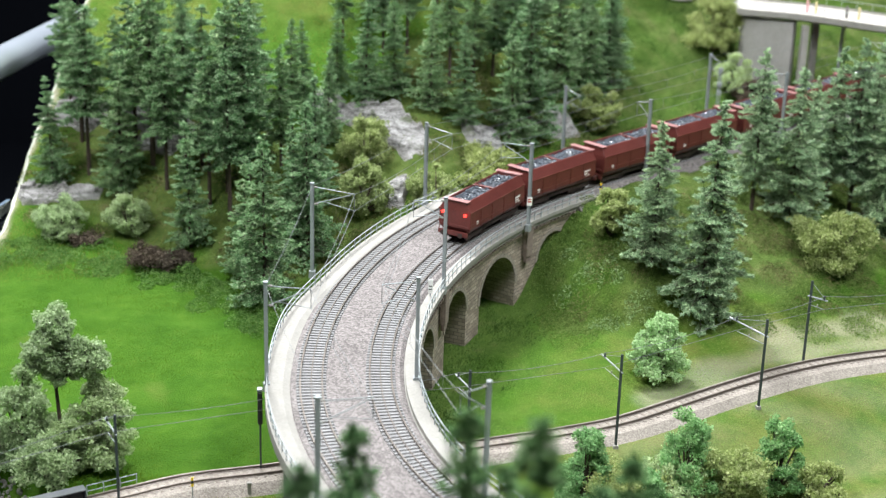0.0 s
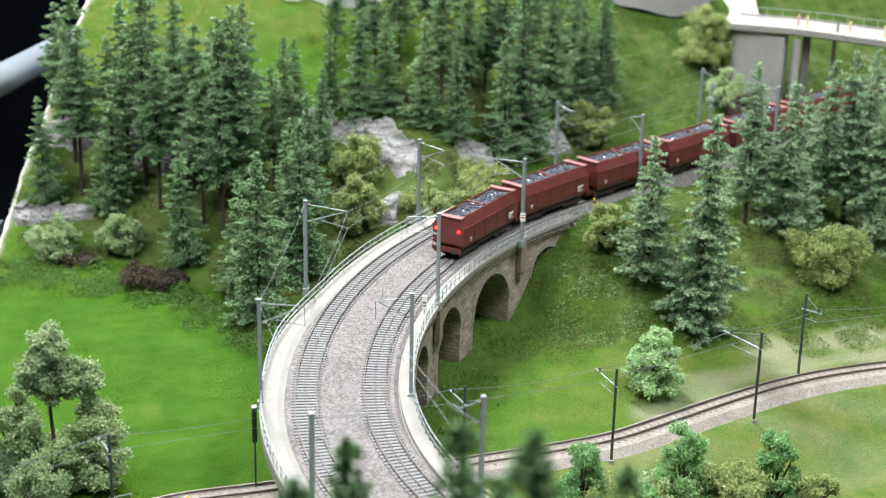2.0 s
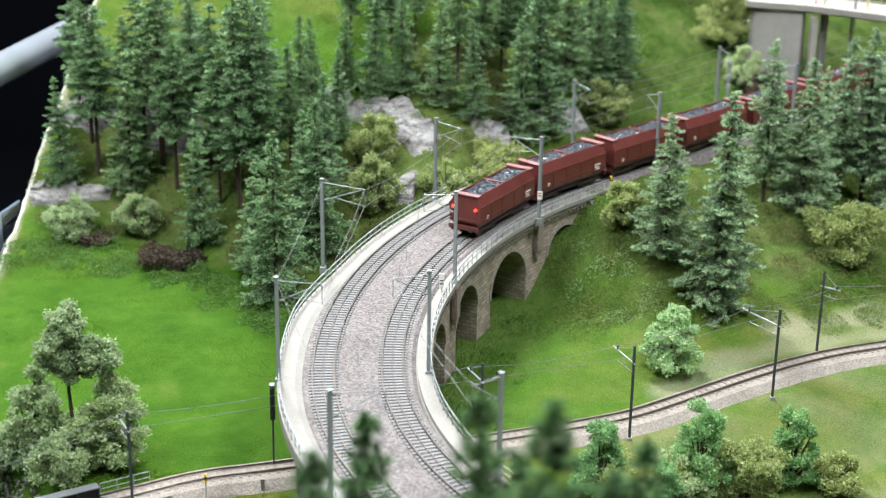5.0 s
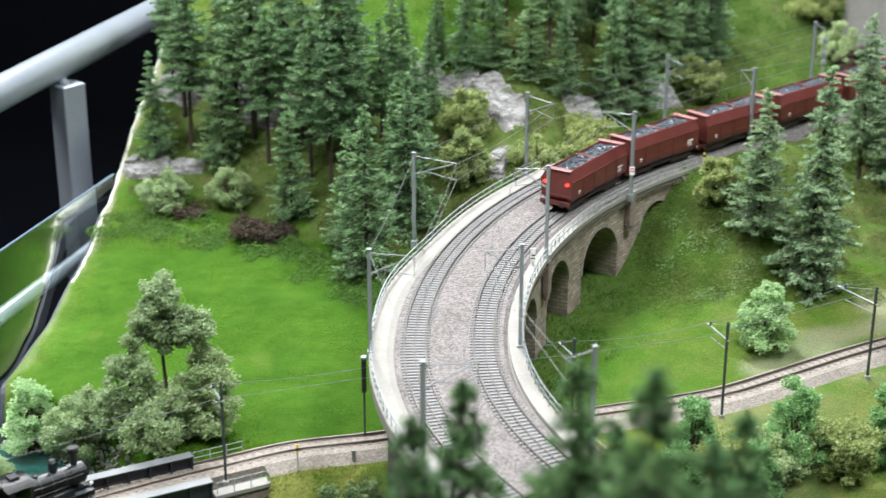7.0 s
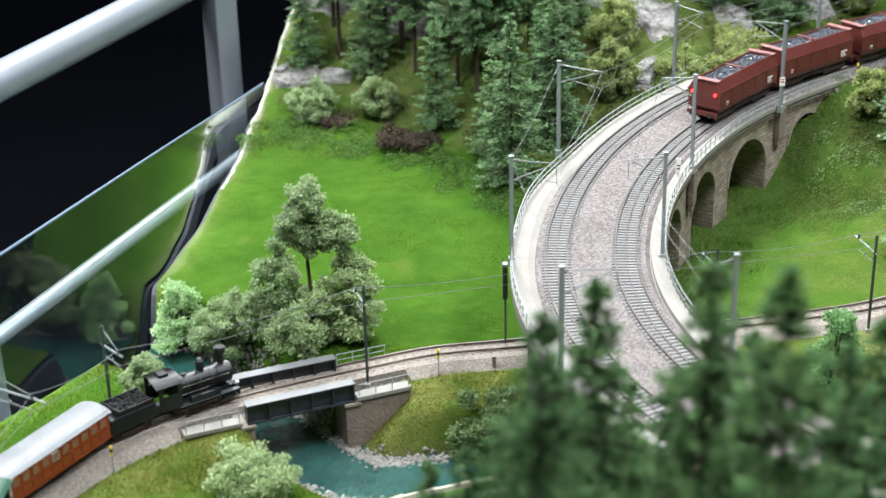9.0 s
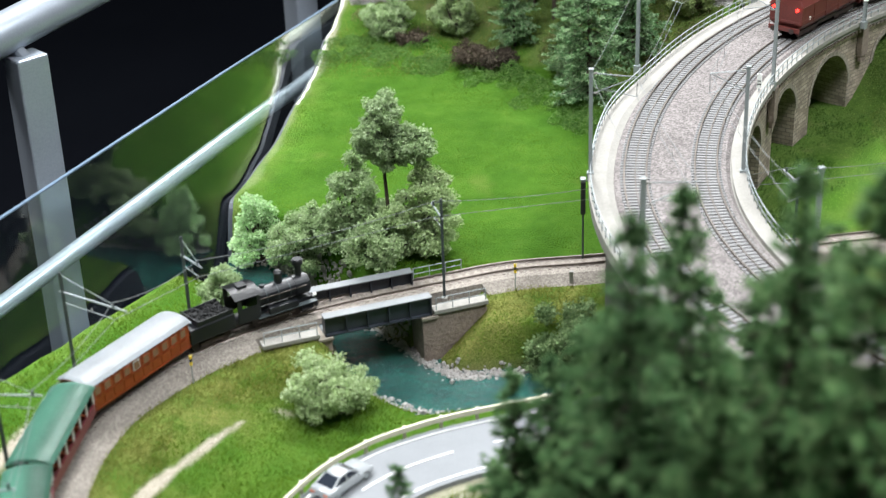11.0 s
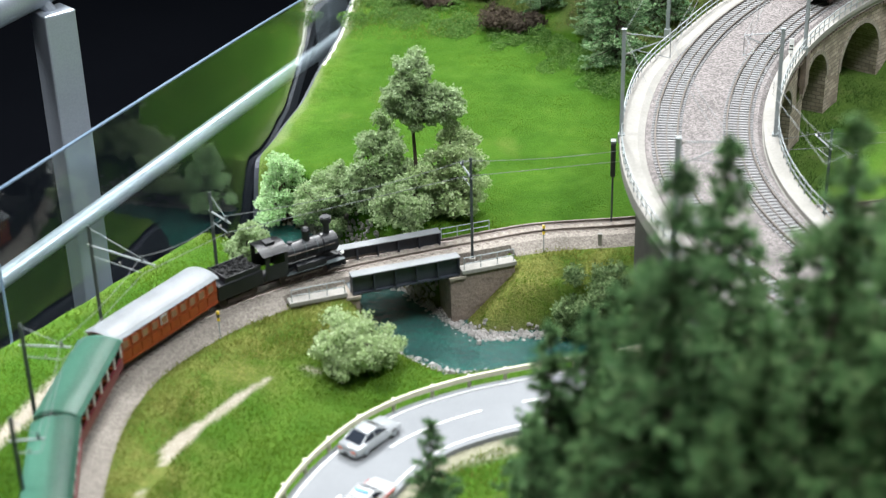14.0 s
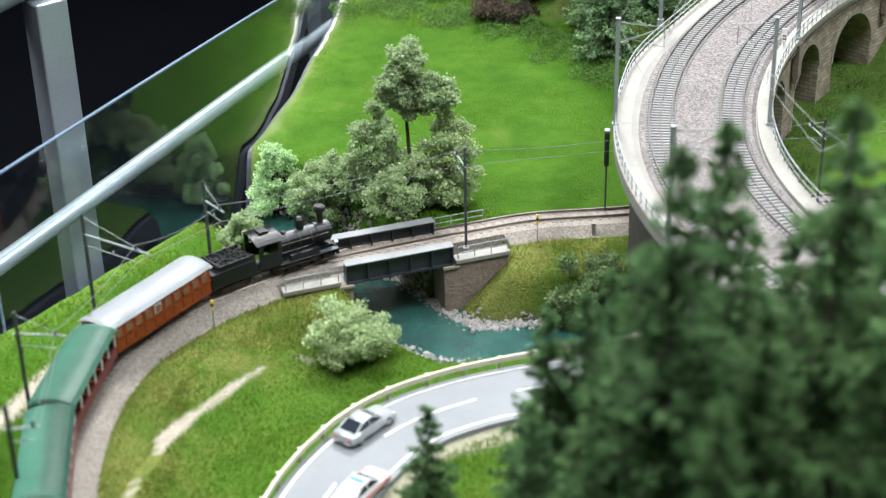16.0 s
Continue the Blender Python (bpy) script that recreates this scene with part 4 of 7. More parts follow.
# wood above the upper line
NORTH = [("full_b", 0.083, 1.813, 0.080), ("full_b", 0.115, 1.789, 0.110), ("full_a", 0.148, 1.797, 0.096), ("full_a", 0.188, 1.780, 0.106),
         ("full_b", 0.227, 1.766, 0.100), ("full_a", 0.307, 1.801, 0.160), ("full_a", 0.283, 1.773, 0.119), ("full_a", 0.424, 1.934, 0.125),
         ("full_a", 0.391, 1.941, 0.115), ("bare_c", 0.271, 1.867, 0.125), ("bare_b", 0.214, 1.820, 0.125), ("full_a", 0.353, 1.883, 0.130),
         ("bare_c", 0.093, 1.900, 0.095), ("bare_b", 0.167, 1.860, 0.115), ("bare_c", 0.139, 1.862, 0.105), ("bare_a", 0.290, 1.863, 0.125),
         ("bare_c", 0.245, 1.844, 0.120), ("bare_a", 0.330, 1.930, 0.130), ("bare_a", 0.205, 1.900, 0.120)]
NORTH_MORE = [("bare_b", 0.245, 1.920, 0.120), ("bare_c", 0.300, 1.960, 0.110), ("bare_a", 0.370, 1.990, 0.110), ("full_b", 0.440, 1.990, 0.100),
              ("bare_b", 0.160, 1.930, 0.100), ("full_b", 0.128, 1.925, 0.085), ("full_a", 0.395, 1.900, 0.115), ("bare_c", 0.410, 2.010, 0.100)]
# spruces on the slope below the upper line
EAST = [("pale_a", 0.392, 1.498, 0.138), ("pale_b", 0.435, 1.456, 0.205), ("pale_c", 0.539, 1.655, 0.168), ("pale_a", 0.582, 1.650, 0.160),
        ("pale_c", 0.633, 1.682, 0.172), ("pale_c", 0.663, 1.686, 0.184), ("pale_b", 0.691, 1.655, 0.196), ("pale_c", 0.625, 1.722, 0.120),
        ("pale_c", 0.694, 1.720, 0.150), ("pale_c", 0.560, 1.700, 0.120), ("pale_c", 0.735, 1.700, 0.180), ("pale_a", 0.770, 1.660, 0.170),
        ("pale_c", 0.720, 1.780, 0.150)]
# the dark firs on the hillock in front: foot and level of the tip
FRONT = [(0.045, 0.655, 0.306), (0.091, 0.602, 0.342), (0.117, 0.534, 0.366), (0.022, 0.573, 0.333), (-0.030, 0.677, 0.198), (0.002, 0.722, 0.196),
         (0.015, 0.650, 0.245), (0.070, 0.690, 0.235), (0.105, 0.660, 0.275), (0.150, 0.590, 0.310), (0.060, 0.560, 0.270), (-0.010, 0.590, 0.215),
         (0.130, 0.720, 0.245), (0.175, 0.650, 0.290), (0.040, 0.500, 0.260), (-0.038, 0.620, 0.180), (0.035, 0.735, 0.195), (-0.014, 0.672, 0.208), (0.095, 0.745, 0.205)]
for row, grow in ((WEST, 1.08), (WEST_MORE, 1.08), (NORTH, 1.18), (NORTH_MORE, 1.18), (EAST, 1.08)):
    for kind, x, y, h in row:
        plant(kind, x, y, grow * h / 0.16, rng_turn.uniform(0, 6.28))
for n, (x, y, h) in enumerate(FRONT):
    plant(("front_a", "front_b")[n % 2], x, y, (h - on_land(x, y)) / 0.16, rng_turn.uniform(0, 6.28))
plant("front_c", -0.095, 0.707, 0.142 / 0.16, 1.0)


def clumps(seed, shells, r0, r1, n):
    """Small clumps of leaves spread through round masses. shells: (x, y, z, half width, half height)."""
    r = random.Random(seed)
    sizes = [w * w * h for _, _, _, w, h in shells]
    out = []
    for k in range(n):
        x, y, z, w, h = r.choices(shells, sizes)[0]
        d = Vector((r.gauss(0, 1), r.gauss(0, 1), r.gauss(0, 1) + 0.05)).normalized()
        q = r.uniform(0.25, 1.0) ** 0.45
        b = r.uniform(r0, r1)
        out.append((x + d.x * q * max(w - b * 0.7, 0.0), y + d.y * q * max(w - b * 0.7, 0.0), max(z + d.z * q * max(h - b * 0.7, 0.0), b * 0.6), b, r.uniform(0.7, 1.0)))
    return out


def round_blobs(seed, w, h, n=64):
    """A rounded bush with a lumpy outline."""
    r = random.Random(seed)
    shells = [(0, 0, h * 0.44, w * 0.39, h * 0.46), (0, 0, h * 0.20, w * 0.43, h * 0.22)]
    for k in range(5):
        a = 1.257 * k + r.uniform(-0.5, 0.5)
        q = w * r.uniform(0.17, 0.24)
        shells.append((math.cos(a) * (w / 2 - q), math.sin(a) * (w / 2 - q), h * r.uniform(0.18, 0.66), q, q * 0.9))
    return clumps(seed, shells, w * 0.060, w * 0.125, n)


def cone_blobs(seed, w, h):
    """A tall shrub, full at the foot and blunt at the top."""
    return clumps(seed, [(0.0, 0.0, h * t, w * 0.5 * (1.08 - 0.75 * t * t), h * 0.20) for t in (0.20, 0.42, 0.64, 0.82)], w * 0.07, w * 0.14, 60)


BUSHES = {
    "pale": (LEAF_PALE, "rounded leafy bush with pale grey-green leaves"), "yellow": (LEAF_YELLOW, "rounded bush with yellowish green leaves"),
    "bright": (LEAF_BRIGHT, "dense rounded bush with fresh light-green leaves"), "dark": (LEAF_BACKLIT, "leafy bush on the river bank, its green darkened as if back-lit"),
    "hedge": (LEAF_PALE, "low bush with cream-flecked olive leaves at the wood's edge"), "brown": (LEAF_BROWN, "low leafless brown scrub at the wood's edge")}
SHRUBS = [("hedge", -0.223, 1.694, 0.056, 0.050), ("hedge", -0.148, 1.688, 0.050, 0.050), ("yellow", 0.110, 1.708, 0.064, 0.056),
          ("yellow", 0.106, 1.636, 0.055, 0.066), ("yellow", 0.184, 1.640, 0.060, 0.062), ("yellow", 0.240, 1.690, 0.069, 0.034),
          ("yellow", 0.397, 1.848, 0.061, 0.062), ("yellow", 0.603, 2.100, 0.088, 0.083), ("hedge", 0.612, 2.012, 0.050, 0.062), ("brown", 0.628, 1.984, 0.044, 0.034), ("yellow", 0.356, 1.542, 0.044, 0.054),
          ("bright", 0.369, 1.350, 0.059, 0.063), ("yellow", 0.606, 1.572, 0.085, 0.065), ("yellow", 0.390, 1.155, 0.061, 0.056),
          ("yellow", 0.290, 1.147, 0.070, 0.045), ("yellow", 0.466, 1.165, 0.048, 0.036)]
SHRUBS_WEST = [("pale", -0.195, 1.204, 0.062, 0.084), ("pale", -0.240, 1.222, 0.062, 0.060), ("pale", -0.134, 1.193, 0.062, 0.086),
               ("pale", -0.168, 1.174, 0.062, 0.046), ("bright", -0.286, 1.252, 0.062, 0.064), ("pale", -0.282, 1.088, 0.036, 0.042),
               ("pale", -0.180, 0.983, 0.066, 0.045), ("dark", -0.018, 1.080, 0.066, 0.062),
               ("brown", -0.124, 1.622, 0.052, 0.015), ("brown", -0.094, 1.604, 0.040, 0.013), ("brown", -0.195, 1.673, 0.036, 0.010), ("pale", 0.330, 1.150, 0.055, 0.045)]
for n, (kind, x, y, w, h) in enumerate(SHRUBS + SHRUBS_WEST):
    material, label = BUSHES[kind]
    blobs = round_blobs(n, w * 1.22, h * 1.16)
    if kind == "bright":
        blobs = clumps(n, [(0, 0, h * 0.30, w * 0.56, h * 0.30), (0, 0, h * 0.58, w * 0.46, h * 0.30), (0, 0, h * 0.84, w * 0.29, h * 0.24)], w * 0.075, w * 0.125, 84)
    ob = broadleaf(100 + n, material, blobs, 0.0023 if kind != "bright" else 0.0025, int(15000 * (w * h / 0.0033) ** 0.8), label)
    ob.matrix_basis = Matrix.Translation((x, y, on_land(x, y) - 0.001))
for n, (x, y, w, h) in enumerate([(0.350, 1.160, 0.060, 0.086), (0.436, 1.180, 0.054, 0.072), (0.262, 1.150, 0.054, 0.074), (0.312, 1.125, 0.044, 0.060)]):
    ob = broadleaf(160 + n, LEAF_FRESH, cone_blobs(160 + n, w, h), 0.0021, 15000, "cone-shaped fresh-green shrub in the field")
    ob.matrix_basis = Matrix.Translation((x, y, on_land(x, y) - 0.001))
birch = clumps(190, [(0.001, 0.0, 0.124, 0.019, 0.022), (-0.008, 0.0, 0.103, 0.020, 0.023), (0.023, 0.0, 0.098, 0.020, 0.021), (0.006, 0.0, 0.087, 0.017, 0.013)], 0.0042, 0.0078, 112)
ob = broadleaf(190, LEAF_PALE, birch, 0.0023, 30000, "tall birch with pale grey-green leaves above the bushes", 0.082, "tree", "", "birch_tree", -0.55)
ob.matrix_basis = Matrix.Translation((-0.163, 1.195, on_land(-0.163, 1.195) - 0.001))


# ---- masts and wires of the upper line ----
ZB = Z_DECK + 0.003


def wire(bm, a, b, r=0.00022, sag=0.0, n=1):
    a, b = np.array(a, float), np.array(b, float)
    p = [a + (b - a) * k / n - np.array([0, 0, sag * 4 * (k / n) * (1 - k / n)]) for k in range(n + 1)]
    d = unit(b - a)
    s = unit(np.cross(d, np.array([0, 0, 1.0]))) if abs(d[2]) < 0.9 else np.array([1.0, 0, 0])
    up = np.cross(s, d)
    rings = [[bm.verts.new(q + r * (math.cos(1.2566 * k) * s + math.sin(1.2566 * k) * up)) for k in range(5)] for q in p]
    for g, h in zip(rings[:-1], rings[1:]):
        for k in range(5):
            bm.faces.new((g[k], g[(k + 1) % 5], h[(k + 1) % 5], h[k]))
    bm.faces.new(rings[0][::-1])
    bm.faces.new(rings[-1])
    return bm


def track_point(r, x, y):
    """The point of the track of that radius beside a mast, and its straight part beyond the curve."""
    a = math.degrees(math.atan2(y - CY, x - CX)) % 360
    if a >= 128:
        q = r - 5e-5 * max(a - 178, 0) ** 2
        return CX + q * math.cos(math.radians(a)), CY + q * math.sin(math.radians(a))
    e = math.radians(128)
    ox, oy = CX + r * math.cos(e), CY + r * math.sin(e)
    d = (math.sin(e), -math.cos(e))
    s = (x - ox) * d[0] + (y - oy) * d[1]
    return ox + d[0] * s, oy + d[1] * s


def deck_mast(x, y, tx, ty, sign=False):
    root = thing("catenary_mast", "slim grey steel overhead-line mast with a bracket arm", "mast", "masts of the upper line", m=Matrix.Translation((x, y, ZB)))
    h = 0.0865
    a = math.atan2(ty - y, tx - x)
    turn = Matrix.Rotation(a, 4, "Z")
    w = 0.00145
    bm = boxes((-w, w, -w, -w + 0.0005, 0, h), (-w, w, w - 0.0005, w, 0, h), (-0.0003, 0.0003, -w + 0.0005, w - 0.0005, 0, h), (-w * 1.25, w * 1.25, -w * 1.25, w * 1.25, h, h + 0.0006))
    bm.transform(turn)
    part("column", bm, STEEL_GREY, root)
    bm = boxes((-0.0026, 0.0026, -0.0026, 0.0026, -0.006, 0.0016), edge=0.0003)
    bm.transform(turn)
    part("foot", bm, STEEL_GREY, root)
    d = math.hypot(tx - x, ty - y)
    u = ((tx - x) / d, (ty - y) / d)
    at = lambda s, z: (u[0] * s, u[1] * s, z)
    part("upper_tube", rods((at(0, h - 0.003), at(d, h - 0.006), 0.00042)), STEEL_GREY, root)
    part("brace_tube", rods((at(0, h - 0.020), at(d * 0.92, h - 0.007), 0.00045)), STEEL_GREY, root)
    part("steady_arm", rods((at(d * 0.30, h - 0.0165), at(d * 1.02, h - 0.022), 0.00032)), STEEL_GREY, root)
    for s, z in ((0.0035, h - 0.0032), (0.004, h - 0.0193)):
        part("insulator", rods((at(s - 0.0015, z), at(s + 0.0015, z + (0.0005 if z < h - 0.01 else 0)), 0.0010)), CONCRETE, root)
    if sign:
        bm = boxes((-0.0026, 0.0026, -0.0021, -0.0017, 0.022, 0.031), edge=0.0001)
        part("sign_plate", bm, SIGN_WHITE, root, "small white sign plate")
        part("sign_mark", boxes((-0.0018, 0.0018, -0.0023, -0.00212, 0.0255, 0.0268), (-0.0018, 0.0018, -0.0023, -0.00212, 0.0282, 0.0292)), SIGN_RED, root)
    return root


SIGN_WHITE = painted("sign_white_mat", (0.72, 0.72, 0.70), (0.86, 0.86, 0.84), 0.5, big=100, fine=900, relief=0.05)
SIGN_RED = painted("sign_red_mat", (0.45, 0.05, 0.04), (0.60, 0.09, 0.07), 0.5, relief=0.05)
SIGN_YELLOW = painted("sign_yellow_mat", (0.70, 0.48, 0.02), (0.85, 0.62, 0.05), 0.5, relief=0.05)
SIGN_BLACK = painted("sign_black_mat", (0.012, 0.012, 0.013), (0.03, 0.03, 0.032), 0.5, relief=0.05)
OUTER_MASTS = [(0.0397, 0.9550), (0.0047, 1.1560), (0.0455, 1.3940), (0.1670, 1.5874), (0.3363, 1.7318), (0.5410, 1.8827), (0.760, 2.0400)]
INNER_MASTS = [(0.1551, 0.9740), (0.1232, 1.1621), (0.1636, 1.3522), (0.2653, 1.5150), (0.4207, 1.6759), (0.610, 1.7950), (0.800, 1.9450)]
for group, r in ((OUTER_MASTS, R_TRACK_A), (INNER_MASTS, R_TRACK_B)):
    ends = []
    for n, (x, y) in enumerate(group):
        tx, ty = track_point(r, x, y)
        deck_mast(x, y, tx, ty, sign=(group is INNER_MASTS and n == 3))
        ends.append((tx, ty))
    line = thing("overhead_wire", "thin grey overhead wire hung over the viaduct track", "wire", "wires of the upper line")
    hang = bmesh.new()
    for (ax, ay), (bx, by) in zip(ends[:-1], ends[1:]):
        za, zc = ZB + 0.0805, ZB + 0.0645
        part("messenger_wire", wire(bmesh.new(), (ax, ay, za), (bx, by, za), sag=0.006, n=8), WIRE, line)
        part("contact_wire", wire(bmesh.new(), (ax, ay, zc), (bx, by, zc)), WIRE, line)
        for k in range(1, 5):
            t = k / 5
            px, py = ax + (bx - ax) * t, ay + (by - ay) * t
            wire(hang, (px, py, zc), (px, py, za - 0.006 * 4 * t * (1 - t)), 0.00015)
    for x, y in ends:
        wire(hang, (x, y, ZB + 0.0645), (x, y, ZB + 0.0805), 0.0003)
    tagged(part("dropper", hang, WIRE, line), kind="stuff")
# the feeder line on the outer masts
line = thing("feeder_wire", "thin grey feeder wire strung from mast to mast", "wire")
for (ax, ay), (bx, by) in zip(OUTER_MASTS[:-1], OUTER_MASTS[1:]):
    part("strand", wire(bmesh.new(), (ax, ay, ZB + 0.084), (bx, by, ZB + 0.084), 0.0002, 0.004, 6), WIRE, line)


# ---- railings of the viaduct ----
def railing(name, label, path, z, h, gap, bars, material=None, post_r=0.00042):
    material = material or STEEL_GREY
    root = thing(name, label, "railing", "railings")
    s = np.r_[0, np.cumsum(np.linalg.norm(np.diff(path, axis=0), axis=1))]
    me = mesh_from("post", rods(((0, 0, -0.001), (0, 0, h), post_r), sides=6), material)
    for q in np.arange(0, s[-1] + 1e-6, gap):
        ob = new("post", me)
        ob.parent = root
        ob.matrix_basis = Matrix.Translation((np.interp(q, s, path[:, 0]), np.interp(q, s, path[:, 1]), z))
    for b in bars:
        r = 0.00036
        part("bar", sweep("bar", with_z(path, z + h * b), [(-r, -r), (r, -r), (r, r), (-r, r)], material), material, root)
    return root


railing("railing", "thin grey metal railing along the viaduct's inner walkway", upper(R_IN - 0.0008, 200, 128.6, 0), Z_DECK + 0.0022, 0.0105, 0.0125, (0.5, 1.0))
outer = upper(R_OUT + 0.0005, 205, 140.0, 0)
outer = outer + sides_of(outer) * (0.010 * ease(158, 170, np.linspace(205, 140.0, len(outer))))[:, None]
railing("railing", "thin grey metal railing along the viaduct's outer walkway", outer, Z_DECK + 0.003, 0.0105, 0.0125, (0.5, 1.0))


# ---- masts and wires of the lower line ----
def low_mast(x, y, z, tx, ty, h=0.0865):
    root = thing("line_mast", "thin dark green-grey mast with a cross arm above the narrow track", "mast", "masts of the lower line", m=Matrix.Translation((x, y, z)))
    w = 0.0010
    part("column", boxes((-w, w, -w, -w + 0.0005, -0.006, h), (-w, w, w - 0.0005, w, -0.006, h), (-0.00035, 0.00035, -w + 0.0005, w - 0.0005, -0.006, h)), DARK_STEEL, root)
    part("foot", boxes((-0.0022, 0.0022, -0.0022, 0.0022, -0.004, 0.0012), edge=0.0003), CONCRETE, root)
    d = math.hypot(tx - x, ty - y)
    u = ((tx - x) / d, (ty - y) / d)
    at = lambda s, q: (u[0] * s, u[1] * s, q)
    zt = h - 0.016
    part("cross_arm", rods((at(-0.003, zt), at(d * 1.25, zt), 0.00075)), STEEL_GREY, root)
    part("tie_rod", rods((at(0, h - 0.002), at(d * 1.1, zt + 0.001), 0.00022)), STEEL_GREY, root)
    part("insulator", rods((at(d, zt), at(d, zt + 0.0042), 0.0009)), DARK_STEEL, root)
    part("steady_arm", rods((at(0, zt - 0.0085), at(d * 0.95, zt - 0.0095), 0.00035)), STEEL_GREY, root)
    part("drop_tube", rods((at(d * 0.55, zt - 0.0090), at(d * 0.55, zt - 0.0065), 0.0006)), CONCRETE, root)
    return root


LOW_MASTS = [(-0.3420, 0.7411), (-0.3725, 0.8465), (-0.3700, 0.9845), (-0.2960, 1.0430), (-0.1090, 1.1120), (0.0530, 1.2080), (0.1700, 1.1900),
             (0.3020, 1.2180), (0.4480, 1.2880), (0.5250, 1.3715), (0.6600, 1.3700)]
ends = []
for x, y in LOW_MASTS:
    k = int(np.argmin(np.hypot(LOW[:, 0] - x, LOW[:, 1] - y)))
    tx, ty = LOW[k]
    zt = float(LOW_Z[k])
    if math.hypot(tx - x, ty - y) < 0.014:
        g = 0.014 / max(1e-4, math.hypot(tx - x, ty - y))
        x, y = tx + (x - tx) * g, ty + (y - ty) * g
    low_mast(x, y, zt - 0.003, tx, ty)
    ends.append((tx, ty, zt))
line = thing("overhead_wire", "thin overhead wire above the narrow track", "wire")
for (ax, ay, az), (bx, by, bz) in zip(ends[:-1], ends[1:]):
    part("messenger_wire", wire(bmesh.new(), (ax, ay, az + 0.0715), (bx, by, bz + 0.0715), 0.00024, 0.005, 8), WIRE, line)
    part("contact_wire", wire(bmesh.new(), (ax, ay, az + 0.0580), (bx, by, bz + 0.0580), 0.00024), WIRE, line)


# ---- small trackside things ----
def marker_post(x, y, z, h, label):
    root = thing("marker_post", label, "post", "marker posts", m=Matrix.Translation((x, y, z)))
    part("pole", rods(((0, 0, -0.003), (0, 0, h), 0.00045)), STEEL_GREY, root)
    for k, mat_ in ((0.62, SIGN_YELLOW), (0.74, SIGN_BLACK), (0.86, SIGN_YELLOW)):
        part("band", rods(((0, 0, h * k), (0, 0, h * (k + 0.115)), 0.0011)), mat_, root)


marker_post(0.3553, 1.6000, Z_DECK - 0.002, 0.022, "small post with yellow and black bands beside the line")
marker_post(-0.2820, 0.9830, -0.004, 0.022, "small post with yellow and black bands beside the line")
marker_post(-0.0540, 1.1330, -0.004, 0.022, "small post with yellow and black bands beside the line")
root = thing("kilometre_stone", "short white concrete post in the ballast", "post", m=Matrix.Translation((-0.0098, 1.1440, -0.004)))
part("pillar", boxes((-0.0015, 0.0015, -0.0012, 0.0012, -0.002, 0.0080), (-0.0019, 0.0019, -0.0016, 0.0016, 0.0080, 0.0098), edge=0.0003), CONCRETE, root)
root = thing("signal", "black signal board on a thin dark post beside the viaduct", "signal", m=Matrix.Translation((-0.0010, 1.1760, -0.004)))
part("pole", rods(((0, 0, -0.003), (0, 0, 0.074), 0.0008)), DARK_STEEL, root)
part("board", boxes((-0.0020, 0.0020, -0.0036, 0.0036, 0.046, 0.0745), edge=0.0008), SIGN_BLACK, root)
part("white_edge", boxes((-0.0022, 0.0022, -0.0030, 0.0030, 0.0750, 0.0770), edge=0.0005), STEEL_GREY, root)
part("foot", boxes((-0.0022, 0.0022, -0.0022, 0.0022, -0.003, 0.0012), edge=0.0003), CONCRETE, root)
root = thing("track_sign", "small white signal plate standing on the walkway", "sign", m=Matrix.Translation((0.1500, 1.3350, ZB)) @ Matrix.Rotation(math.radians(-10), 4, "Z"))
part("plate", boxes((-0.0021, 0.0021, -0.0005, 0.0005, 0.002, 0.0155), edge=0.0002), SIGN_WHITE, root)
part("stripe", boxes((-0.0016, 0.0016, -0.00075, -0.00055, 0.0055, 0.0064), (-0.0016, 0.0016, -0.00075, -0.00055, 0.0085, 0.0094)), SIGN_BLACK, root)
part("leg", boxes((-0.0005, 0.0005, -0.0004, 0.0004, -0.001, 0.002)), STEEL_GREY, root)


def lattice_signal(x, y, z, h):
    root = thing("signal_mast", "blue-grey lattice signal mast with two lamp boxes beside the upper line", "signal", m=Matrix.Translation((x, y, z)))
    w = 0.0016
    for sx in (-1, 1):
        for sy in (-1, 1):
            part("leg", rods(((sx * w, sy * w, -0.004), (sx * w * 0.8, sy * w * 0.8, h), 0.00035), sides=6), STEEL_GREY, root)
    for k in range(9):
        z0, z1 = h * k / 9, h * (k + 1) / 9
        s = 1 if k % 2 else -1
        for sy in (-1, 1):
            part("lattice_bar", rods(((-s * w, sy * w, z0), (s * w, sy * w, z1), 0.00022), sides=5), STEEL_GREY, root)
    for q in (0.93, 0.60, 0.40):
        part("lamp_box", boxes((-0.0028, 0.0028, -0.0030, 0.0010, h * q - 0.0030, h * q + 0.0030), edge=0.0004), STEEL_GREY, root)


lattice_signal(0.578, 1.965, Z_DECK - 0.004, 0.056)


# ---- rolling stock ----
def along(path, s0):
    s = np.r_[0, np.cumsum(np.linalg.norm(np.diff(path, axis=0), axis=1))]
    return np.array([np.interp(s0, s, path[:, 0]), np.interp(s0, s, path[:, 1])]), s[-1]


def stand(path, s0, base, z):
    """Pose of a vehicle whose bogies stand at s0 - base/2 and s0 + base/2."""
    a, _ = along(path, s0 - base / 2)
    b, _ = along(path, s0 + base / 2)
    m = (a + b) / 2
    return Matrix.Translation((m[0], m[1], z)) @ Matrix.Rotation(math.atan2(b[1] - a[1], b[0] - a[0]), 4, "Z")


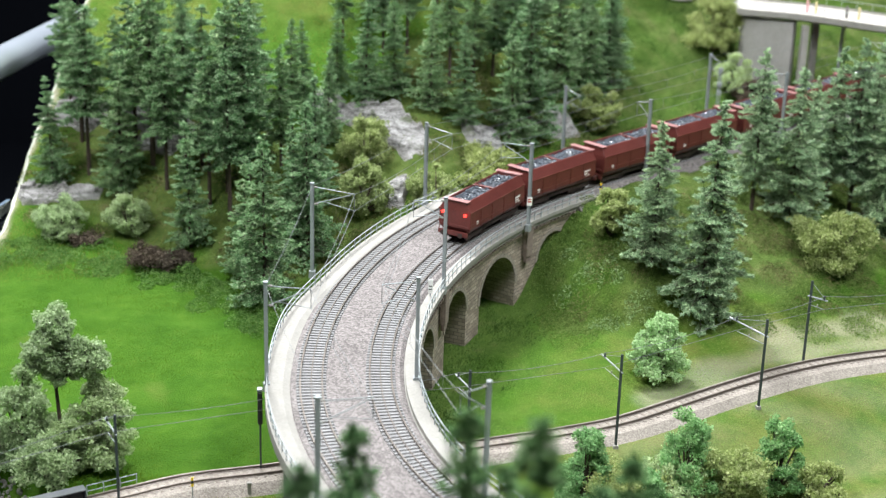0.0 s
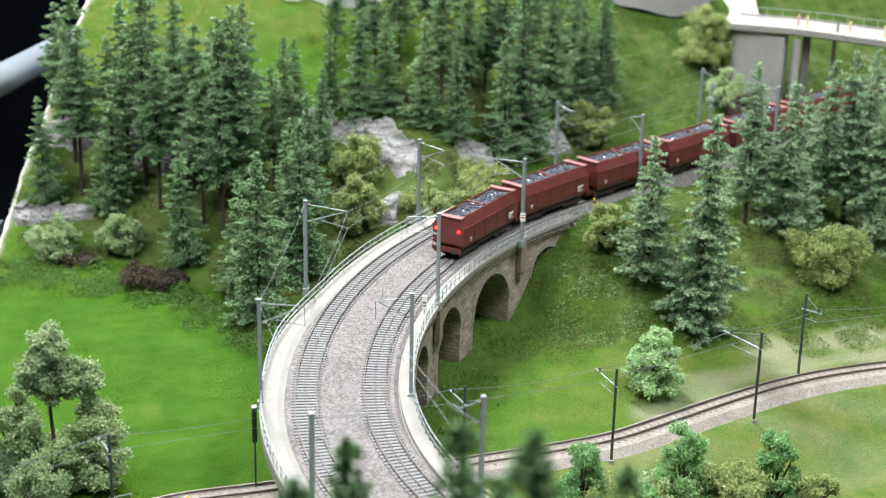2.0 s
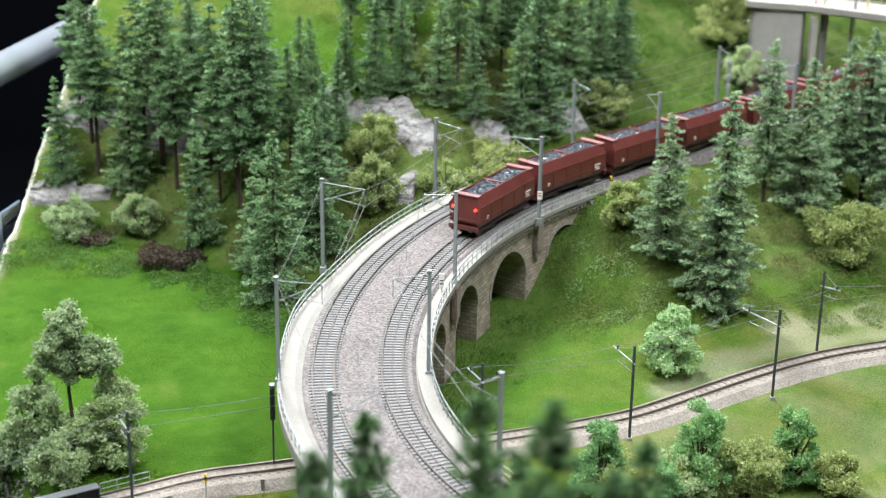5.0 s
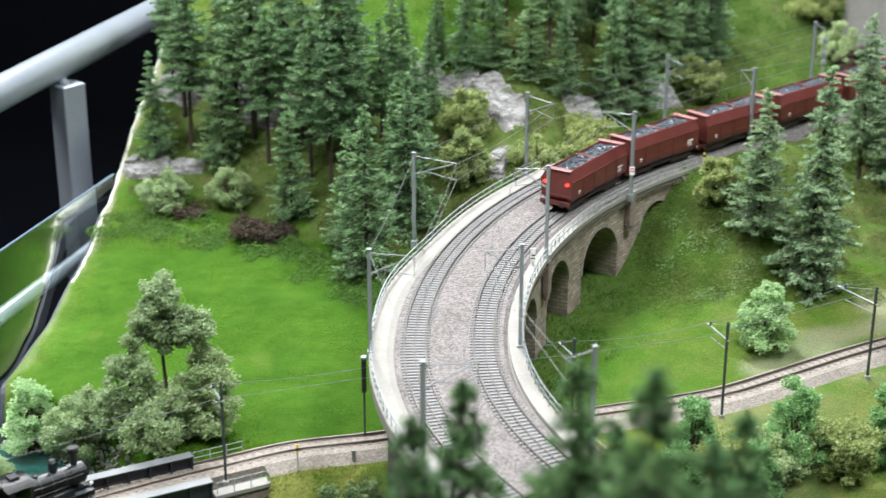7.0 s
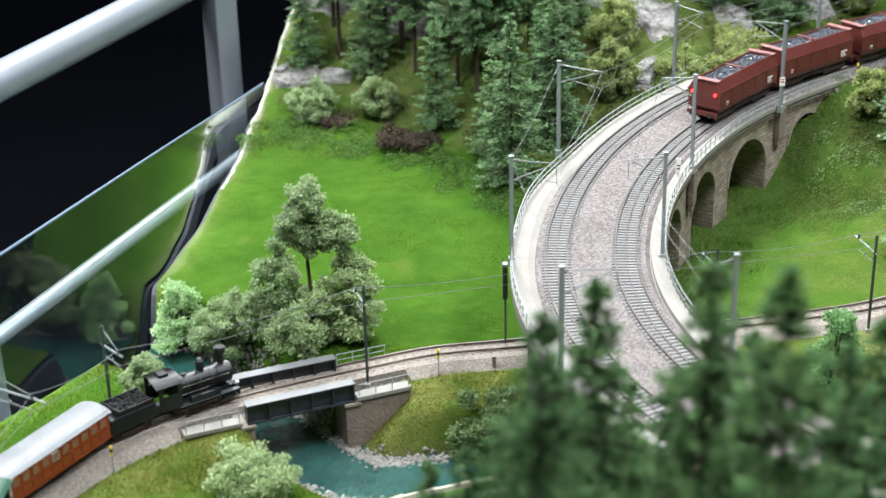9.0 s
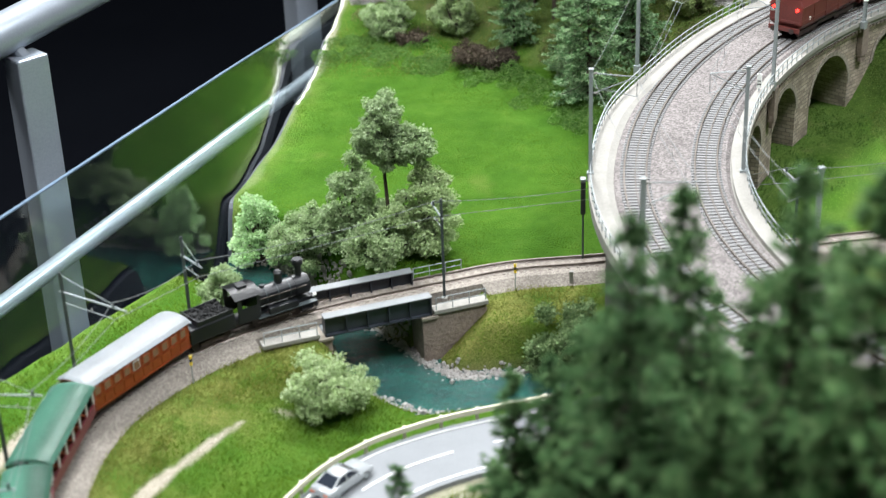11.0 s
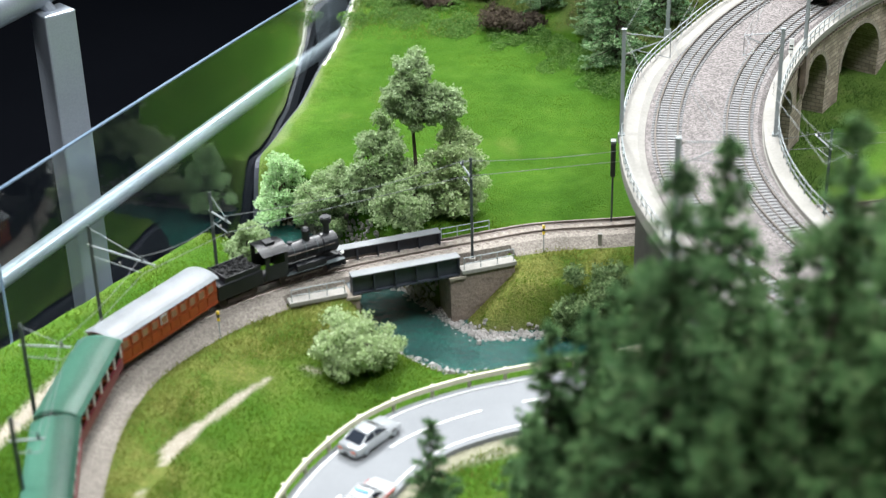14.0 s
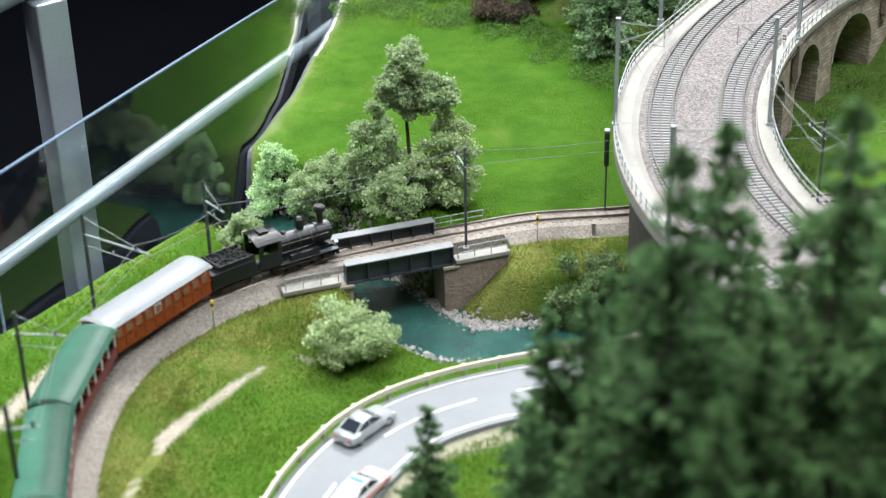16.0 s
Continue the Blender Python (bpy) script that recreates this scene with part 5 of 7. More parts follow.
OXIDE = painted("red_oxide_mat", (0.084, 0.019, 0.016), (0.155, 0.038, 0.032), 0.40, big=35, fine=600, relief=0.1)
# Pinkish copy of the oxide: light falling on the wagon tops, as colour.
OXIDE_LIT = painted("lit_oxide_mat", (0.21, 0.085, 0.080), (0.33, 0.165, 0.160), 0.45, big=50, fine=600, relief=0.1)
UNDER = painted("underframe_mat", (0.018, 0.012, 0.011), (0.055, 0.035, 0.030), 0.7, big=70, fine=600)
BLACK_IRON = painted("black_iron_mat", (0.0025, 0.0032, 0.0050), (0.0070, 0.0085, 0.0120), 0.42, 0.0, big=60, fine=700, relief=0.08)
COAL = painted("coal_mat", (0.015, 0.018, 0.024), (0.16, 0.18, 0.21), 0.16, 0.0, big=160, fine=500, relief=0.5)
TENDER_COAL = painted("dull_coal_mat", (0.0015, 0.0018, 0.002), (0.006, 0.0065, 0.0075), 0.85, big=160, fine=500, relief=0.5)
lamp_mat, nodes_, links_, bsdf_ = node_material("tail_lamp_mat")
bsdf_.inputs["Base Color"].default_value = (0.6, 0.01, 0.01, 1)
bsdf_.inputs["Emission Color"].default_value = (1.0, 0.03, 0.02, 1)
bsdf_.inputs["Emission Strength"].default_value = 6.0


def bogie(parent, x, gauge, r, n=2, gap=0.021):
    b = part("bogie", boxes((x - gap * 0.85, x + gap * 0.85, -gauge / 2 - 0.0035, -gauge / 2 - 0.0018, r * 0.6, r * 1.5),
                            (x - gap * 0.85, x + gap * 0.85, gauge / 2 + 0.0018, gauge / 2 + 0.0035, r * 0.6, r * 1.5),
                            (x - 0.004, x + 0.004, -gauge / 2, gauge / 2, r * 0.9, r * 1.6), edge=0.0003), UNDER, parent)
    for k in range(n):
        wx = x + (k - (n - 1) / 2) * gap
        for sy in (-1, 1):
            part("wheel", rods(((wx, sy * (gauge / 2 - 0.0012), r), (wx, sy * (gauge / 2 + 0.0014), r), r), sides=16), UNDER, b)
    return b


def coal_heap(seed, x0, x1, y0, y1, z):
    """Loose lumps of coal in one compartment."""
    rng = random.Random(seed)
    bm = bmesh.new()
    box(bm, x0, x1, y0, y1, z - 0.006, z - 0.0012)
    for _ in range(150):
        c = (rng.uniform(x0, x1), rng.uniform(y0, y1), z - rng.uniform(0.0, 0.0016))
        k = bmesh.ops.create_icosphere(bm, subdivisions=1, radius=rng.uniform(0.0011, 0.0021))["verts"]
        rot = Euler((rng.uniform(0, 6), rng.uniform(0, 6), rng.uniform(0, 6))).to_matrix()
        q = Vector((rng.uniform(0.6, 1.3), rng.uniform(0.6, 1.2), rng.uniform(0.4, 0.9)))
        for v in k:
            v.co = rot @ Vector((v.co.x * q.x, v.co.y * q.y, v.co.z * q.z)) + Vector(c)
    return bm


def hopper_wagon(tail=False):
    root = thing("hopper_wagon", "red-brown hopper wagon full of shiny coal, red tail lamps lit" if tail else "red-brown bulk hopper wagon loaded with shiny black coal", "wagon", "coal train")
    L, W, z0, z1, z2, ch = 0.0555, 0.0175, 0.0105, 0.0330, 0.0425, 0.0055
    # shell: outer walls, sloping shoulder and the rim round the two openings
    bm = bmesh.new()
    def loop(l, w, z):
        return [bm.verts.new(p) for p in ((-l, -w, z), (l, -w, z), (l, w, z), (-l, w, z))]
    rows = [loop(L - 0.004, W - 0.004, z0), loop(L, W, z0 + 0.005), loop(L, W, z1), loop(L - 0.0012, W - ch, z2), loop(L - 0.006, W - ch - 0.0012, z2), loop(L - 0.006, W - ch - 0.0012, z2 - 0.006)]
    for a, b in zip(rows[:-1], rows[1:]):
        for k in range(4):
            bm.faces.new((a[k], a[(k + 1) % 4], b[(k + 1) % 4], b[k]))
    bm.faces.new(rows[0][::-1])
    bm.faces.new(rows[-1])
    bmesh.ops.bevel(bm, geom=bm.edges[:], offset=0.0004, segments=1, affect="EDGES")
    part("hopper_body", bm, OXIDE, root)
    for x0, x1 in ((-L + 0.0065, -0.0015), (0.0015, L - 0.0065)):
        part("coal_load", coal_heap(int(1000 * x1), x0, x1, -W + ch + 0.0018, W - ch - 0.0018, z2 - 0.0016), COAL, root, "glossy black lumps of coal")
    part("cross_beam", boxes((-0.0015, 0.0015, -W + ch + 0.0008, W - ch - 0.0008, z2 - 0.004, z2 + 0.0004), edge=0.0002), OXIDE, root)
    for sx in (-1, 1):
        part("end_cap", boxes((sx * L - 0.0062 if sx > 0 else -L - 0.0006, L + 0.0006 if sx > 0 else -L + 0.0062, -W + ch * 0.55, W - ch * 0.55, z2 - 0.0002, z2 + 0.0010), edge=0.0003), OXIDE_LIT, root, "end cap in red oxide paled for light from above")
    for sy in (-1, 1):
        bm = bmesh.new()
        for x in (-0.034, -0.012, 0.012, 0.034):
            box(bm, x - 0.0005, x + 0.0005, sy * W - 0.0004, sy * W + 0.0006, z0 + 0.004, z1)
        box(bm, -L, L, sy * W - 0.0004, sy * W + 0.0008, z1 - 0.0016, z1)
        box(bm, -L, L, sy * W - 0.0004, sy * W + 0.0008, z0 + 0.0085, z0 + 0.0095)
        part("side_rib", bm, OXIDE, root)
        for x0, x1, b0, b1 in ((0.036, 0.046, 0.0225, 0.0240), (0.036, 0.043, 0.0200, 0.0212), (0.037, 0.045, 0.0178, 0.0188), (-0.043, -0.0395, 0.0180, 0.0215)):
            part("lettering_bar", boxes((x0, x1, sy * (W + 0.0001) - 0.0001, sy * (W + 0.0001) + 0.0001, b0, b1)), SIGN_WHITE, root, "white painted lettering panel")
    part("frame", boxes((-L - 0.002, L + 0.002, -0.012, 0.012, 0.0085, 0.0112), (-L - 0.003, -L - 0.0015, -0.0165, 0.0165, 0.0080, 0.0125), (L + 0.0015, L + 0.003, -0.0165, 0.0165, 0.0080, 0.0125), edge=0.0003), OXIDE, root)
    part("discharge_chute", boxes((-0.020, 0.020, -0.013, 0.013, 0.0055, 0.0100), edge=0.001), UNDER, root)
    for x in (-0.034, 0.034):
        bogie(root, x, 0.0172, 0.0052)
    for sx in (-1, 1):
        for sy in (-1, 1):
            part("buffer", rods(((sx * (L + 0.003), sy * 0.0098, 0.0102), (sx * (L + 0.0055), sy * 0.0098, 0.0102), 0.0011), ((sx * (L + 0.0055), sy * 0.0098, 0.0102), (sx * (L + 0.0062), sy * 0.0098, 0.0102), 0.0025), sides=10), UNDER, root)
        part("end_rail", rods(((sx * (L + 0.0022), -0.0155, 0.012), (sx * (L + 0.0022), -0.0155, 0.019), 0.0003), ((sx * (L + 0.0022), 0.0155, 0.012), (sx * (L + 0.0022), 0.0155, 0.019), 0.0003), ((sx * (L + 0.0022), -0.0155, 0.019), (sx * (L + 0.0022), 0.0155, 0.019), 0.0003)), OXIDE, root)
    if tail:
        for sy in (-1, 1):
            part("tail_lamp", rods(((-L - 0.0008, sy * 0.0125, 0.030), (-L - 0.0022, sy * 0.0125, 0.030), 0.0015), sides=12), lamp_mat, root, "lit red tail lamp")
    return root


PATH_B = upper(R_TRACK_B)
arc_to = lambda deg: R_TRACK_B * math.radians(214.0 - deg)      # near enough along the curve
Z_RAIL = Z_DECK + 0.0022 + 0.0023
s_tail = arc_to(149.2) - 0.004
pitch_w = 0.1245
first = hopper_wagon(tail=True)
first.matrix_basis = stand(PATH_B, s_tail + 0.060, 0.068, Z_RAIL)
second = hopper_wagon()
second.matrix_basis = stand(PATH_B, s_tail + 0.060 + pitch_w, 0.068, Z_RAIL)
for k in range(2, 9):
    copy_thing(second, stand(PATH_B, s_tail + 0.060 + pitch_w * k, 0.068, Z_RAIL))


def steam_locomotive():
    root = thing("steam_locomotive", "small black narrow-gauge steam locomotive with tall chimney", "locomotive", "steam train")
    # x points ahead; the front buffer beam is at 0.036
    boiler = rods(((-0.012, 0, 0.0215), (0.026, 0, 0.0215), 0.0077), sides=24)
    part("boiler", boiler, BLACK_IRON, root, "glossy black boiler", smooth=False)
    part("smokebox", rods(((0.0215, 0, 0.0215), (0.033, 0, 0.0215), 0.0083), ((0.033, 0, 0.0215), (0.0342, 0, 0.0215), 0.0070), sides=24), BLACK_IRON, root)
    for x in (-0.004, 0.006, 0.016):
        part("boiler_band", rods(((x, 0, 0.0215), (x + 0.0008, 0, 0.0215), 0.0080), sides=24), DARK_STEEL, root)
    part("chimney", rods(((0.0275, 0, 0.029), (0.0275, 0, 0.0385), 0.0024, 0.0027), ((0.0275, 0, 0.0385), (0.0275, 0, 0.0425), 0.0041, 0.0046), ((0.0275, 0, 0.0425), (0.0275, 0, 0.0433), 0.0038), sides=16), BLACK_IRON, root)
    part("steam_dome", rods(((0.010, 0, 0.028), (0.010, 0, 0.0370), 0.0031), ((0.010, 0, 0.0370), (0.010, 0, 0.0388), 0.0036, 0.0020), sides=16), BLACK_IRON, root)
    part("sand_box", rods(((-0.004, 0, 0.028), (-0.004, 0, 0.0305), 0.0020), sides=12), BLACK_IRON, root)
    for sy in (-1, 1):
        part("side_tank", boxes((-0.006, 0.019, sy * 0.0125 - 0.0022, sy * 0.0125 + 0.0022, 0.0115, 0.0165), edge=0.0005), BLACK_IRON, root)
        part("running_board", boxes((-0.015, 0.035, sy * 0.0125 - 0.0025, sy * 0.0125 + 0.0025, 0.0105, 0.0113), edge=0.0002), DARK_STEEL, root)
        part("cylinder", rods(((0.022, sy * 0.0105, 0.0068), (0.032, sy * 0.0105, 0.0068), 0.0030), sides=14), BLACK_IRON, root)
        part("coupling_rod", boxes((-0.014, 0.018, sy * 0.0090 - 0.0003, sy * 0.0090 + 0.0003, 0.0042, 0.0053)), RAIL_STEEL, root)
        part("handrail", rods(((-0.010, sy * 0.0084, 0.0235), (0.030, sy * 0.0088, 0.0235), 0.0003)), RAIL_STEEL, root)
        part("head_lamp", rods(((0.0345, sy * 0.0085, 0.0135), (0.0370, sy * 0.0085, 0.0135), 0.0014), sides=12), SIGN_WHITE, root)
        for x in (-0.013, -0.002, 0.009, 0.020):
            part("driving_wheel", rods(((x, sy * 0.0055, 0.0052), (x, sy * 0.0075, 0.0052), 0.0052), sides=18), UNDER, root)
        part("cab_side", boxes((-0.031, -0.0125, sy * 0.0125 - 0.0005, sy * 0.0125 + 0.0005, 0.0105, 0.0225), (-0.031, -0.0275, sy * 0.0125 - 0.0005, sy * 0.0125 + 0.0005, 0.0225, 0.0315), (-0.0150, -0.0125, sy * 0.0125 - 0.0005, sy * 0.0125 + 0.0005, 0.0225, 0.0315)), BLACK_IRON, root)
    part("cab_front", boxes((-0.0135, -0.0125, -0.0125, 0.0125, 0.0105, 0.0320)), BLACK_IRON, root)
    bm = bmesh.new()
    n = 9
    ring_ = []
    for x in (-0.0335, -0.0110):
        ring_.append([bm.verts.new((x, -0.0145 + 0.029 * k / (n - 1), 0.0315 + 0.0040 * math.sin(math.pi * k / (n - 1)))) for k in range(n)])
    for k in range(n - 1):
        bm.faces.new((ring_[0][k], ring_[1][k], ring_[1][k + 1], ring_[0][k + 1]))
    bmesh.ops.solidify(bm, geom=bm.faces[:], thickness=0.0006)
    part("cab_roof", bm, BLACK_IRON, root)
    part("roof_vent", boxes((-0.026, -0.018, -0.004, 0.004, 0.0348, 0.0370), edge=0.0006), BLACK_IRON, root)
    part("frame", boxes((-0.033, 0.036, -0.0048, 0.0048, 0.0060, 0.0108), (0.0345, 0.0362, -0.0125, 0.0125, 0.0065, 0.0112), edge=0.0003), BLACK_IRON, root)
    part("pilot", boxes((0.036, 0.0385, -0.009, 0.009, 0.0025, 0.0065), edge=0.0005), BLACK_IRON, root)
    return root


def tender():
    root = thing("tender", "black coal tender coupled behind the steam locomotive", "tender", "steam train")
    part("tank", boxes((-0.020, 0.020, -0.0125, 0.0125, 0.0090, 0.0215), edge=0.0010), BLACK_IRON, root)
    part("coal_rail", boxes((-0.012, 0.019, -0.0115, -0.0107, 0.0215, 0.0255), (-0.012, 0.019, 0.0107, 0.0115, 0.0215, 0.0255), (-0.0128, -0.012, -0.0115, 0.0115, 0.0215, 0.0265)), BLACK_IRON, root)
    part("coal_load", coal_heap(77, -0.011, 0.018, -0.010, 0.010, 0.0245), TENDER_COAL, root)
    part("water_hatch", rods(((-0.016, 0, 0.0215), (-0.016, 0, 0.0230), 0.0022), sides=12), BLACK_IRON, root)
    bogie(root, 0.0, 0.0125, 0.0045, 3, 0.0125)
    return root


def roof_shape(x0, x1, w, z, rise, drop=0.0012):
    bm = bmesh.new()
    n = 11
    def row(x, dz=0.0):
        return [bm.verts.new((x, -w + 2 * w * k / (n - 1), z + dz + rise * (1 - (2 * k / (n - 1) - 1) ** 2) ** 0.8)) for k in range(n)]
    rows = [row(x0, -0.0008), row(x0 + 0.003), row(x1 - 0.003), row(x1, -0.0008)]
    for a, b in zip(rows[:-1], rows[1:]):
        for k in range(n - 1):
            bm.faces.new((a[k], b[k], b[k + 1], a[k + 1]))
    bmesh.ops.solidify(bm, geom=bm.faces[:], thickness=drop)
    return bm


WHITE_ROOF = painted("white_roof_mat", (0.37, 0.40, 0.43), (0.48, 0.50, 0.52), 0.45, big=30, fine=500, relief=0.05)
GREEN_ROOF = painted("green_roof_mat", (0.050, 0.165, 0.115), (0.085, 0.235, 0.165), 0.42, big=30, fine=500, relief=0.05)
VARNISH = painted("varnished_wood_mat", (0.150, 0.027, 0.008), (0.290, 0.056, 0.016), 0.3, big=60, fine=400, relief=0.1)
DARK_RED = painted("dark_red_mat", (0.100, 0.012, 0.018), (0.180, 0.030, 0.038), 0.4, big=50, fine=500, relief=0.1)
CREAM_POST = painted("pale_post_mat", (0.42, 0.40, 0.38), (0.56, 0.54, 0.52), 0.5, relief=0.05)
PANE, pn, pl, pb = node_material("coach_pane_mat")
pb.inputs["Base Color"].default_value = (0.20, 0.11, 0.07, 1)
pb.inputs["Roughness"].default_value = 0.08


def wooden_coach():
    root = thing("wooden_coach", "varnished brown wooden passenger coach with a white arched roof", "coach", "steam train")
    L, W = 0.0525, 0.0135
    part("coach_body", boxes((-L, L, -W, W, 0.0085, 0.0290), edge=0.0005), VARNISH, root)
    part("roof", roof_shape(-L - 0.002, L + 0.002, W + 0.0016, 0.0290, 0.0045), WHITE_ROOF, root, "smooth white arched roof")
    for sy in (-1, 1):
        part("belt_rail", boxes((-L, L, sy * (W + 0.0002) - 0.0004, sy * (W + 0.0002) + 0.0004, 0.0180, 0.0188), (-L, L, sy * (W + 0.0002) - 0.0004, sy * (W + 0.0002) + 0.0004, 0.0275, 0.0285), (-L, L, sy * (W + 0.0002) - 0.0004, sy * (W + 0.0002) + 0.0004, 0.0085, 0.0095)), VARNISH, root)
        for k in range(10):
            x = -0.0450 + 0.0100 * k
            w = part("window", boxes((x - 0.0034, x + 0.0034, sy * (W + 0.0003) - 0.0004, sy * (W + 0.0003) + 0.0004, 0.0196, 0.0266), edge=0.0002), CREAM_POST if k == 4 else WINDOW_FRAME, root)
            part("pane", boxes((x - 0.0026, x + 0.0026, sy * (W + 0.0008) - 0.0001, sy * (W + 0.0008) + 0.0001, 0.0204, 0.0258)), PANE, w)
            part("panel", boxes((x - 0.0038, x + 0.0038, sy * (W + 0.0002) - 0.0003, sy * (W + 0.0002) + 0.0003, 0.0106, 0.0172), edge=0.0002), VARNISH, root)
    for sx in (-1, 1):
        part("end_door", boxes((sx * (L + 0.0003) - 0.0004, sx * (L + 0.0003) + 0.0004, -0.0035, 0.0035, 0.0090, 0.0270), edge=0.0002), DARK_RED, root)
    part("underframe", boxes((-L, L, -0.0100, 0.0100, 0.0060, 0.0086), edge=0.0004), UNDER, root)
    for x in (-0.034, 0.034):
        bogie(root, x, 0.0125, 0.0042, 2, 0.014)
    return root


WINDOW_FRAME = painted("window_frame_mat", (0.26, 0.055, 0.02), (0.42, 0.11, 0.05), 0.4, relief=0.05)
PEGS = [painted("peg_mat", c, tuple(min(1, v * 1.4) for v in c), 0.5, relief=0.0) for c in ((0.45, 0.04, 0.05), (0.50, 0.42, 0.22), (0.48, 0.22, 0.24), (0.10, 0.28, 0.12), (0.08, 0.07, 0.07))]


def open_coach():
    root = thing("open_coach", "open-sided summer coach with a green arched roof and dark-red sides", "coach", "steam train")
    L, W = 0.0465, 0.0135
    part("floor_frame", boxes((-L, L, -W, W, 0.0080, 0.0098), (-L, L, -0.0095, 0.0095, 0.0058, 0.0080), edge=0.0003), UNDER, root)
    for sy in (-1, 1):
        part("side_board", boxes((-L, L, sy * W - 0.0006, sy * W + 0.0006, 0.0085, 0.0165), (-L, L, sy * W - 0.0010, sy * W + 0.0010, 0.0158, 0.0168), edge=0.0002), DARK_RED, root, "dark-red side board")
        for k in range(7):
            x = -L + 0.001 + (2 * L - 0.002) * k / 6
            part("roof_post", boxes((x - 0.0014, x + 0.0014, sy * W - 0.0005, sy * W + 0.0005, 0.0165, 0.0290), edge=0.0002), CREAM_POST, root)
        part("roof_beam", boxes((-L, L, sy * W - 0.0006, sy * W + 0.0006, 0.0278, 0.0292)), DARK_RED, root)
    for sx in (-1, 1):
        part("end_wall", boxes((sx * L - 0.0005, sx * L + 0.0005, -W, W, 0.0085, 0.0185), (sx * L - 0.0005, sx * L + 0.0005, -W, W, 0.0275, 0.0295), (sx * L - 0.0005, sx * L + 0.0005, -W, -W + 0.0016, 0.0185, 0.0275), (sx * L - 0.0005, sx * L + 0.0005, W - 0.0016, W, 0.0185, 0.0275)), GREEN_ROOF, root, "green end wall")
    part("roof", roof_shape(-L - 0.0022, L + 0.0022, W + 0.0022, 0.0288, 0.0042), GREEN_ROOF, root, "smooth green arched roof")
    for k in range(6):
        x = -L + 0.0085 + (2 * L - 0.017) * k / 5
        part("bench", boxes((x - 0.0028, x + 0.0028, -W + 0.002, W - 0.002, 0.0098, 0.0135), (x - 0.0004, x + 0.0004, -W + 0.002, W - 0.002, 0.0135, 0.0200), edge=0.0002), VARNISH, root)
        for j, y in enumerate((-0.0085, 0.0085)):
            if (k + j) % 5 != 4:
                bm = rods(((x + 0.0018, y, 0.0130), (x + 0.0018, y, 0.0195), 0.0016, 0.0011), sides=8)
                ball(bm, (x + 0.0018, y, 0.0210), 0.0011, 1)
                part("peg", bm, PEGS[(k * 2 + j * 3) % 5], root, "plain coloured peg on a bench")
    for x in (-0.030, 0.030):
        bogie(root, x, 0.0125, 0.0042, 2, 0.013)
    return root


head = int(np.argmin(np.hypot(LOW[:, 0] + 0.2026, LOW[:, 1] - 1.0750)))
low_s = np.r_[0, np.cumsum(np.linalg.norm(np.diff(LOW, axis=0), axis=1))]
s_head = float(low_s[head])
Z_LOW_RAIL = 0.0010 + 0.0023
steam_locomotive().matrix_basis = stand(LOW, s_head - 0.037, 0.034, Z_LOW_RAIL)
tender().matrix_basis = stand(LOW, s_head - 0.037 - 0.0555, 0.025, Z_LOW_RAIL)
wooden_coach().matrix_basis = stand(LOW, s_head - 0.037 - 0.0555 - 0.0760, 0.068, Z_LOW_RAIL)
coach = open_coach()
coach.matrix_basis = stand(LOW, s_head - 0.037 - 0.0555 - 0.0760 - 0.1035, 0.060, Z_LOW_RAIL)
copy_thing(coach, stand(LOW, s_head - 0.037 - 0.0555 - 0.0760 - 0.1035 - 0.0985, 0.060, Z_LOW_RAIL))
copy_thing(coach, stand(LOW, s_head - 0.037 - 0.0555 - 0.0760 - 0.1035 - 0.1970, 0.060, Z_LOW_RAIL))


# ---- the girder bridge over the river ----
def girder_bridge():
    root = thing("girder_bridge", "short dark-grey steel plate-girder railway bridge on stone abutments", "bridge")
    # local x runs along the bridge, origin between the girders at rail level
    mid = Vector((-0.1665, 1.0912, 0.0))
    a = math.atan2(1.1070 - 1.0700, -0.1280 + 0.2070)
    root.matrix_basis = Matrix.Translation(mid) @ Matrix.Rotation(a, 4, "Z")
    L = 0.0430
    for y, nm in ((-0.0225, "near"), (0.0225, "far")):
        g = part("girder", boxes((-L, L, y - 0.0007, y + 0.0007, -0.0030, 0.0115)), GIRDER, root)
        part("top_flange", boxes((-L - 0.0006, L + 0.0006, y - 0.0045, y + 0.0045, 0.0115, 0.0126), edge=0.0003), GIRDER_LIT_TOP, g, "top flange in a paler grey for the light on it")
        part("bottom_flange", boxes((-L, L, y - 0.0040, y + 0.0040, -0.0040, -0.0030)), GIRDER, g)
        for k in range(6):
            x = -L + 0.0004 + (2 * L - 0.0008) * k / 5
            part("stiffener", boxes((x - 0.0005, x + 0.0005, y - 0.0038, y + 0.0038, -0.0030, 0.0115)), GIRDER, g)
    part("trough_plate", boxes((-L, L, -0.0216, 0.0216, -0.0052, -0.0036)), DARK_STEEL, root)
    for x in np.linspace(-L + 0.008, L - 0.008, 6):
        part("cross_girder", boxes((x - 0.0012, x + 0.0012, -0.0216, 0.0216, -0.0078, -0.0052)), DARK_STEEL, root)


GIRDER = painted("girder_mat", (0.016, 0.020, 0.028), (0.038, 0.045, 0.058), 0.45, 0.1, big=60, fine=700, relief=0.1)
# Paler copy of the girder paint: light on the top flanges put into colour.
GIRDER_LIT_TOP = painted("girder_lit_top_mat", (0.120, 0.130, 0.138), (0.200, 0.212, 0.220), 0.55, 0.1, big=60, fine=700, relief=0.08)
girder_bridge()


